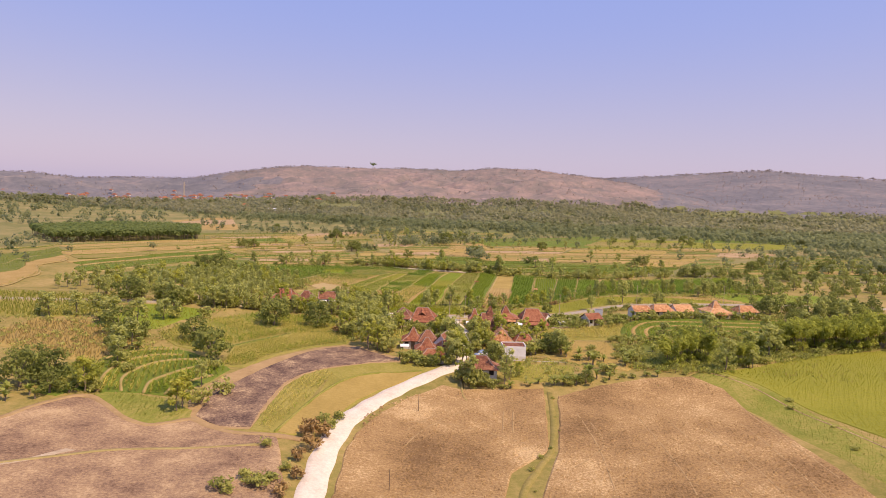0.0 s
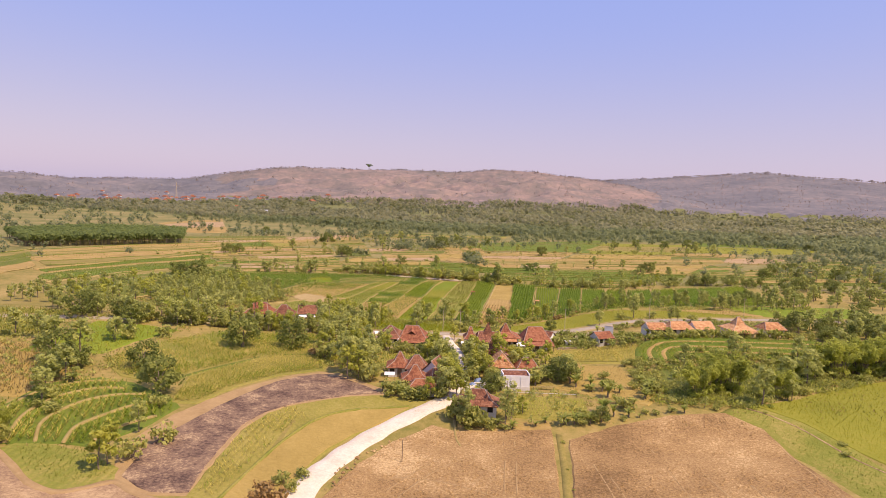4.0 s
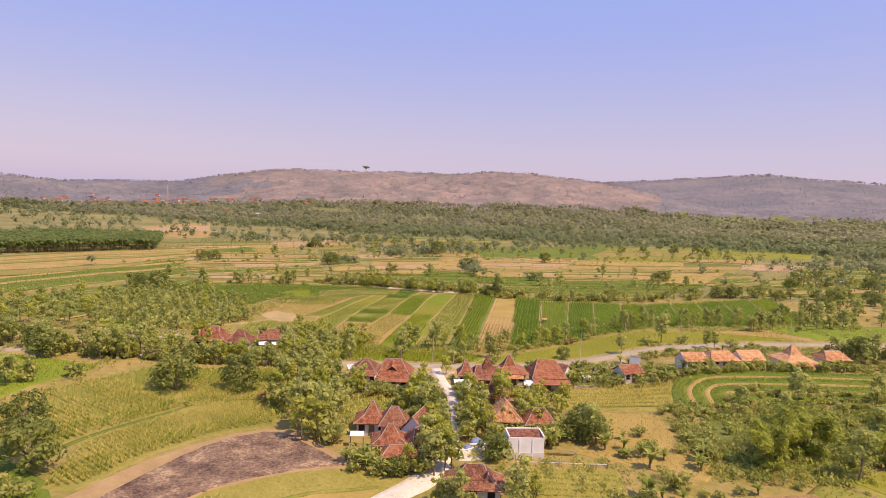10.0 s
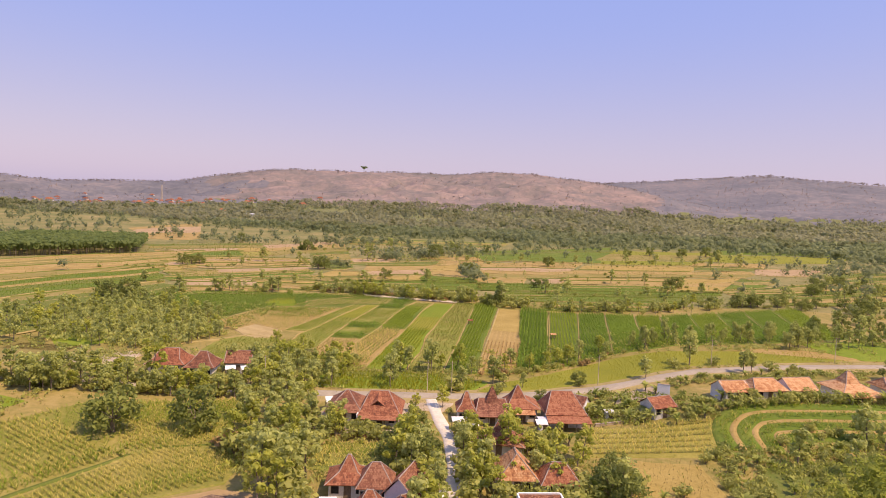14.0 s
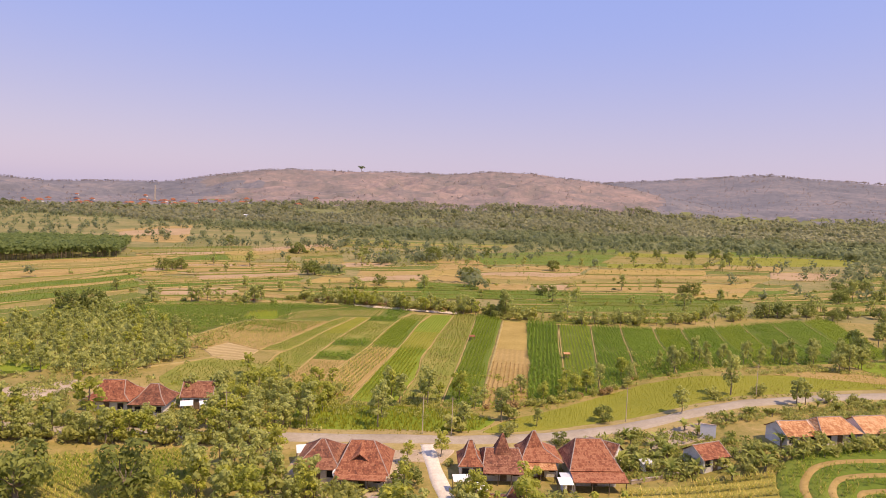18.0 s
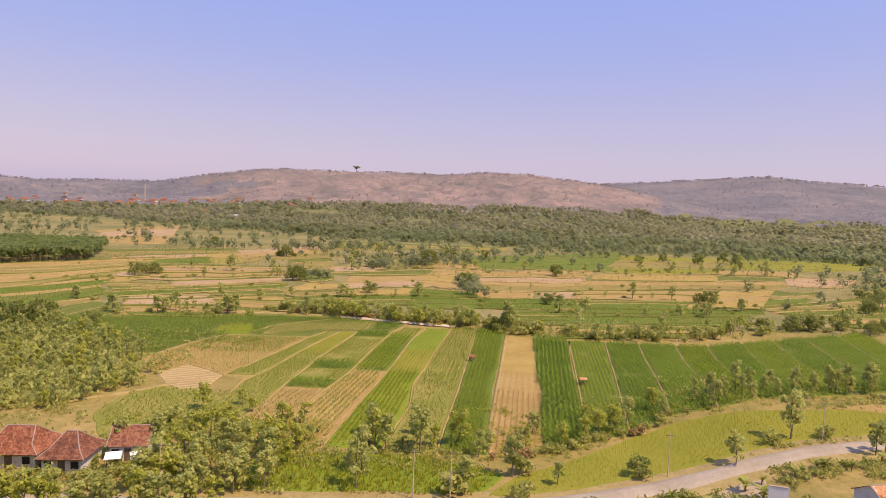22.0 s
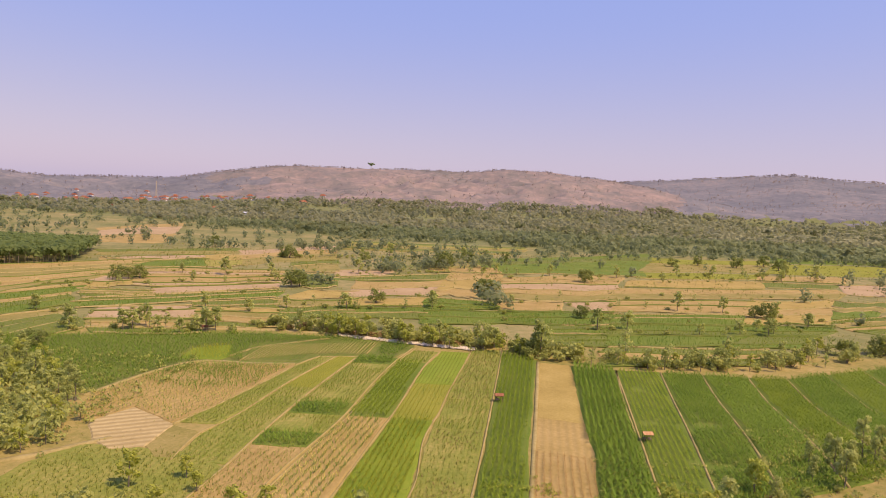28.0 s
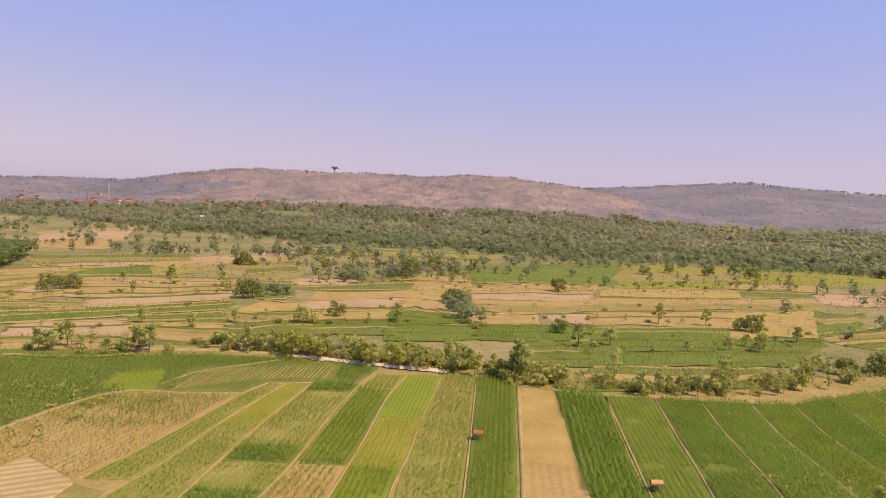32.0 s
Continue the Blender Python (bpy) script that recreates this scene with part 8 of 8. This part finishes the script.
def field_hut(x, y, turn, tile):
    ob = tagged(empty("field_hut", x, y, gz1(x, y) + 0.15, turn), "small field shelter with a red roof on posts", "hut", "field huts")
    ob.scale = (0.75, 0.75, 0.75)
    roof_part("roof", [((-1.3, -1.0, 1.75), (1.3, -1.0, 1.75), (1.3, 0.02, 2.35), (-1.3, 0.02, 2.35)), ((1.3, 1.0, 1.75), (-1.3, 1.0, 1.75), (-1.3, -0.02, 2.35), (1.3, -0.02, 2.35))], M[tile], ob)
    part("platform", boxes((-1.0, -0.75, 0.55, 1.0, 0.75, 0.63)), M["timber"], ob)
    for sx in (-1, 1):
        for sy in (-1, 1):
            part("post", boxes((sx * 0.95 - 0.05, sy * 0.7 - 0.05, -0.3, sx * 0.95 + 0.05, sy * 0.7 + 0.05, 1.85)), M["timber"], ob)


field_hut(8.5, 315.4, 8, "tile_red")
field_hut(35.2, 296.2, 5, "tile_orange")
field_hut(-78.6, 369.8, 20, "tile_red")


def pole(x, y, h, lines=True, group="utility poles"):
    ob = tagged(empty("pole", x, y, gz1(x, y)), "thin grey utility pole" if lines else "bare thin wooden pole", "pole", group)
    v, q = tube([(0, 0, -0.3), (0, 0, h * 0.5), (0, 0, h)], [0.1, 0.08, 0.06] if lines else [0.07, 0.06, 0.05], 8)
    shaft = new("shaft", raw_mesh("shaft", v, q, M["stone"] if lines else M["timber"], True))
    shaft.parent = ob
    if lines:
        part("crossarm", boxes((-0.7, -0.05, h - 0.5, 0.7, 0.05, h - 0.4)), M["timber"], ob)


for x, y in ((-3.3, 231.2), (2.2, 231.4), (38, 242.5), (70, 254.5), (108, 264.5), (-40, 229.8), (-76.7, 220.9)):
    pole(x, y, 7.5)
pole(-8.2, 134.5, 4.2, False, "field poles")
pole(-10.3, 97.0, 3.6, False, "field poles")

dish = tagged(empty("satellite_dish", -15.0, 207.4, gz1(-15, 207.4) + 0.0, 30), "pale round satellite dish on a stand", "dish")
bm = bmesh.new()
rings = [[bm.verts.new((0.85 * f * math.cos(a), -0.35 * f * f * -1 + 0.85 * f * math.sin(a) * 0.5, 2.1 + 0.85 * f * math.sin(a) * 0.85)) for a in [i * 0.5236 for i in range(12)]] for f in (0.15, 0.55, 1.0)]
for r in range(2):
    for i in range(12):
        bm.faces.new((rings[r][i], rings[r][(i + 1) % 12], rings[r + 1][(i + 1) % 12], rings[r + 1][i]))
bm.faces.new(rings[0])
part("reflector", bm, M["white"], dish)
part("stand", boxes((-0.05, -0.05, -0.3, 0.05, 0.05, 2.1)), M["tin"], dish)


def table_bench(x, y, w, turn):
    ob = tagged(empty("bamboo_rack", x, y, gz1(x, y), turn), "low wooden drying rack on posts", "rack")
    for i in range(6):
        part("slat", boxes((-w / 2, -0.5 + i * 0.18, 0.62, w / 2, -0.38 + i * 0.18, 0.67)), M["bund"], ob)
    for sx in (-1, 1):
        for sy in (-1, 1):
            part("leg", boxes((sx * (w / 2 - 0.15) - 0.04, sy * 0.4 - 0.04, -0.2, sx * (w / 2 - 0.15) + 0.04, sy * 0.4 + 0.04, 0.62)), M["timber"], ob)


table_bench(21.4, 172.3, 5.0, 2)

# low pale fence line in the garden
fence = tagged(empty("fence", 20.5, 167.2, gz1(20.5, 167.2), 1), "low pale fence line across the garden", "fence")
for i in range(9):
    part("post", boxes((-7.6 + i * 1.9, -0.04, -0.3, -7.52 + i * 1.9, 0.04, 0.75)), M["timber"], fence)
part("rail", boxes((-7.6, -0.03, 0.62, 7.7, 0.03, 0.7)), M["white"], fence)

# ---- far village, mast and the lone hilltop tree ----
proto = house("distant red roofed village house", -420, 1250, 14, 9, 5, 3.0, 7.0, 6, "hip", "tile_red", "plaster", "far village roofs", caps=False)
FR = random.Random(5)
for i in range(70):
    if i < 3:
        x, y, s = FR.uniform(-760, -560), FR.uniform(1120, 1250), FR.uniform(0.6, 0.9)
    elif i < 50:
        x, y, s = FR.gauss(-640, 90), FR.gauss(1560, 60), FR.uniform(0.6, 1.0)
    else:
        x, y, s = FR.uniform(-1100, -300), FR.uniform(1300, 1700), FR.uniform(0.7, 1.3)
    copy_thing(proto, Matrix.LocRotScale((x, y, gz1(x, y)), Euler((0, 0, FR.uniform(-0.5, 0.5))), (s, s, s)))
for x, y, w in ((-330, 1180, 44), (-245, 2010, 14)):
    hall = tagged(empty("hall", x, y, gz1(x, y), 4), "long pale far building among trees", "building")
    walls(w, 10, 3, hall, "plaster", 0.4, -2)
    roof_part("roof", [((-w / 2 - 1, -6, 3), (w / 2 + 1, -6, 3), (w / 2 + 1, 0.1, 4.6), (-w / 2 - 1, 0.1, 4.6)), ((w / 2 + 1, 6, 3), (-w / 2 - 1, 6, 3), (-w / 2 - 1, -0.1, 4.6), (w / 2 + 1, -0.1, 4.6))], M["tin"], hall)

mz = gz1(-700, 1620)
mast = tagged(empty("radio_mast", -700, 1620, mz), "tall pale lattice radio mast", "mast")
for sx, sy in ((-1, -1), (1, -1), (1, 1), (-1, 1)):
    v, q = tube([(sx * 2.2, sy * 2.2, -1), (sx * 1.1, sy * 1.1, 26), (sx * 0.5, sy * 0.5, 52)], [0.35, 0.3, 0.25], 5)
    leg = new("leg", raw_mesh("leg", v, q, M["stone"]))
    leg.parent = mast
for i in range(9):
    f = i / 9
    r = 2.2 - 1.7 * f
    z = 52 * f + 2
    part("brace", boxes((-r, -r - 0.15, z, r, -r + 0.15, z + 0.3), (-r, r - 0.15, z, r, r + 0.15, z + 0.3), (-r - 0.15, -r, z, -r + 0.15, r, z + 0.3), (r - 0.15, -r, z, r + 0.15, r, z + 0.3)), M["stone"], mast)
lone = tagged(empty("hilltop_tree", -328, 2398, gz1(-328, 2398)), "large lone spreading tree on the hill crest", "tree")
lr = np.random.default_rng(12)
v, q = tube([(0, 0, -1), (0.3, 0, 7), (0, 0, 13)], [1.0, 0.8, 0.5], 7)
trunk = new("trunk", raw_mesh("trunk", v, q, M["bark"], True))
trunk.parent = lone
CLUMPS = [(11 * math.cos(2.4 * i) * f, 7 * math.sin(2.4 * i) * f, 15.5 + 3.2 * math.sin(1.7 * i), lr.uniform(2.4, 3.8)) for i, f in enumerate(np.linspace(0.1, 1.0, 14))]
for cx_, cy_, cz_, cr_ in CLUMPS[::2]:
    v, q = tube([(0, 0, 8), (cx_, cy_, cz_)], [0.35, 0.12], 4)
    limb_ = new("limb", raw_mesh("limb", v, q, M["bark"]))
    limb_.parent = lone
v, q = leaves(lr, CLUMPS, 60, 0.95, 0.6, 0.3)
crown = new("crown", raw_mesh("crown", v, q, M["stand"]))
crown.parent = lone

# ---- the surplus trees, joined ----
for (kind, k), places in SPARE.items():
    for data in (o.data for o in GROWN[kind, k].children):
        what = "stems" if data.name.startswith("trunk") else "crowns"
        n = len(data.vertices)
        co = np.empty(n * 3, np.float32)
        data.vertices.foreach_get("co", co)
        co = np.c_[co.reshape(-1, 3), np.ones(n)]
        loops = np.empty(len(data.loops), np.int32)
        data.loops.foreach_get("vertex_index", loops)
        quads = loops.reshape(-1, 4)
        v = np.concatenate([(co @ np.array(m).T)[:, :3] for m in places])
        q = np.concatenate([quads + n * i for i in range(len(places))])
        tagged(new(f"{NAMES[kind][0]}_{what}", raw_mesh(what, v, q, data.materials[0])), f"further {NAMES[kind][1]}", "trees", kind="stuff")

# ---- small things in the village ----
M["blue"] = soil("blue_tarpaulin", [(0.12, 0.18, 0.32), (0.18, 0.26, 0.42), (0.30, 0.38, 0.52)], 1.5, 6, rough=0.5, bump=0.3)
M["earth_wall"] = soil("brown_earth_wall", [(0.15, 0.09, 0.055), (0.22, 0.14, 0.085), (0.30, 0.20, 0.125)], 0.6, 3)


def low_wall(label, a, b, h, th, material):
    """A low wall from a to b, with its coping."""
    mid, d = ((a[0] + b[0]) / 2, (a[1] + b[1]) / 2), math.hypot(b[0] - a[0], b[1] - a[1])
    ob = tagged(empty("garden_wall", mid[0], mid[1], gz1(*mid), math.degrees(math.atan2(b[1] - a[1], b[0] - a[0]))), label, "wall")
    part("wall", boxes((-d / 2, -th / 2, -0.5, d / 2, th / 2, h)), M[material], ob)
    part("coping", boxes((-d / 2, -th / 2 - 0.05, h, d / 2, th / 2 + 0.05, h + 0.07)), M["mortar"], ob)


low_wall("dark brown earth wall below a tiled house", (-17.2, 201.6), (-7.4, 203.2), 0.9, 0.3, "earth_wall")
low_wall("low pale wall beside a banana grove", (31, 213.2), (41, 217.6), 0.5, 0.3, "dirt")
low_wall("white rendered end wall left standing", (48.9, 231.6), (51.5, 230.8), 2.7, 0.35, "white")
low_wall("low pale wall beside a maize plot", (41.4, 217.8), (50, 219.2), 0.45, 0.3, "dirt")


def tarp(x, y, w, d, h, turn):
    """A heap under a sagging sheet."""
    ob = tagged(empty("covered_heap", x, y, gz1(x, y) + 0.1, turn), "heap covered with a faded blue tarpaulin", "tarpaulin")
    nx_, ny_ = 9, 7
    verts, faces = [], []
    for j in range(ny_):
        for i in range(nx_):
            u, v = i / (nx_ - 1) * 2 - 1, j / (ny_ - 1) * 2 - 1
            z = h * max(0.0, 1 - max(abs(u), abs(v)) ** 3) + 0.06 * math.sin(7 * u + 3 * v)
            verts.append((u * w / 2, v * d / 2, z))
    for j in range(ny_ - 1):
        for i in range(nx_ - 1):
            k = j * nx_ + i
            faces.append((k, k + 1, k + nx_ + 1, k + nx_))
    sheet = new("sheet", raw_mesh("sheet", verts, faces, M["blue"], True))
    sheet.parent = ob
    part("board", boxes((-w / 2 - 0.3, -d / 2 - 0.5, -0.05, w / 2 + 0.2, -d / 2 - 0.1, 0.12)), M["white"], ob, "pale board")


tarp(6.6, 176.4, 2.4, 1.6, 0.8, 12)
tarp(4.9, 173.6, 1.5, 1.2, 0.5, 40)


def hut(x, y, w, d, h, turn, label):
    ob = tagged(empty("hut", x, y, gz1(x, y), turn), label, "hut")
    walls(w, d, h, ob, "white", 0.1)
    bm = boxes((-w / 2 - 0.25, -d / 2 - 0.3, h, w / 2 + 0.25, d / 2 + 0.2, h + 0.05))
    for v in bm.verts:
        v.co.z += 0.12 * v.co.y
    part("roof", bm, M["tin"], ob, "grey sheet roof")
    part("door", boxes((-0.35, -d / 2 - 0.05, 0.05, 0.35, -d / 2 - 0.02, min(1.8, h - 0.2))), M["timber"], ob)


hut(20.4, 210.2, 2.0, 1.8, 2.1, 4, "small white hut with a grey sheet roof")
hut(35.2, 219.2, 1.6, 1.4, 1.4, 10, "tiny white pump hut by the road")
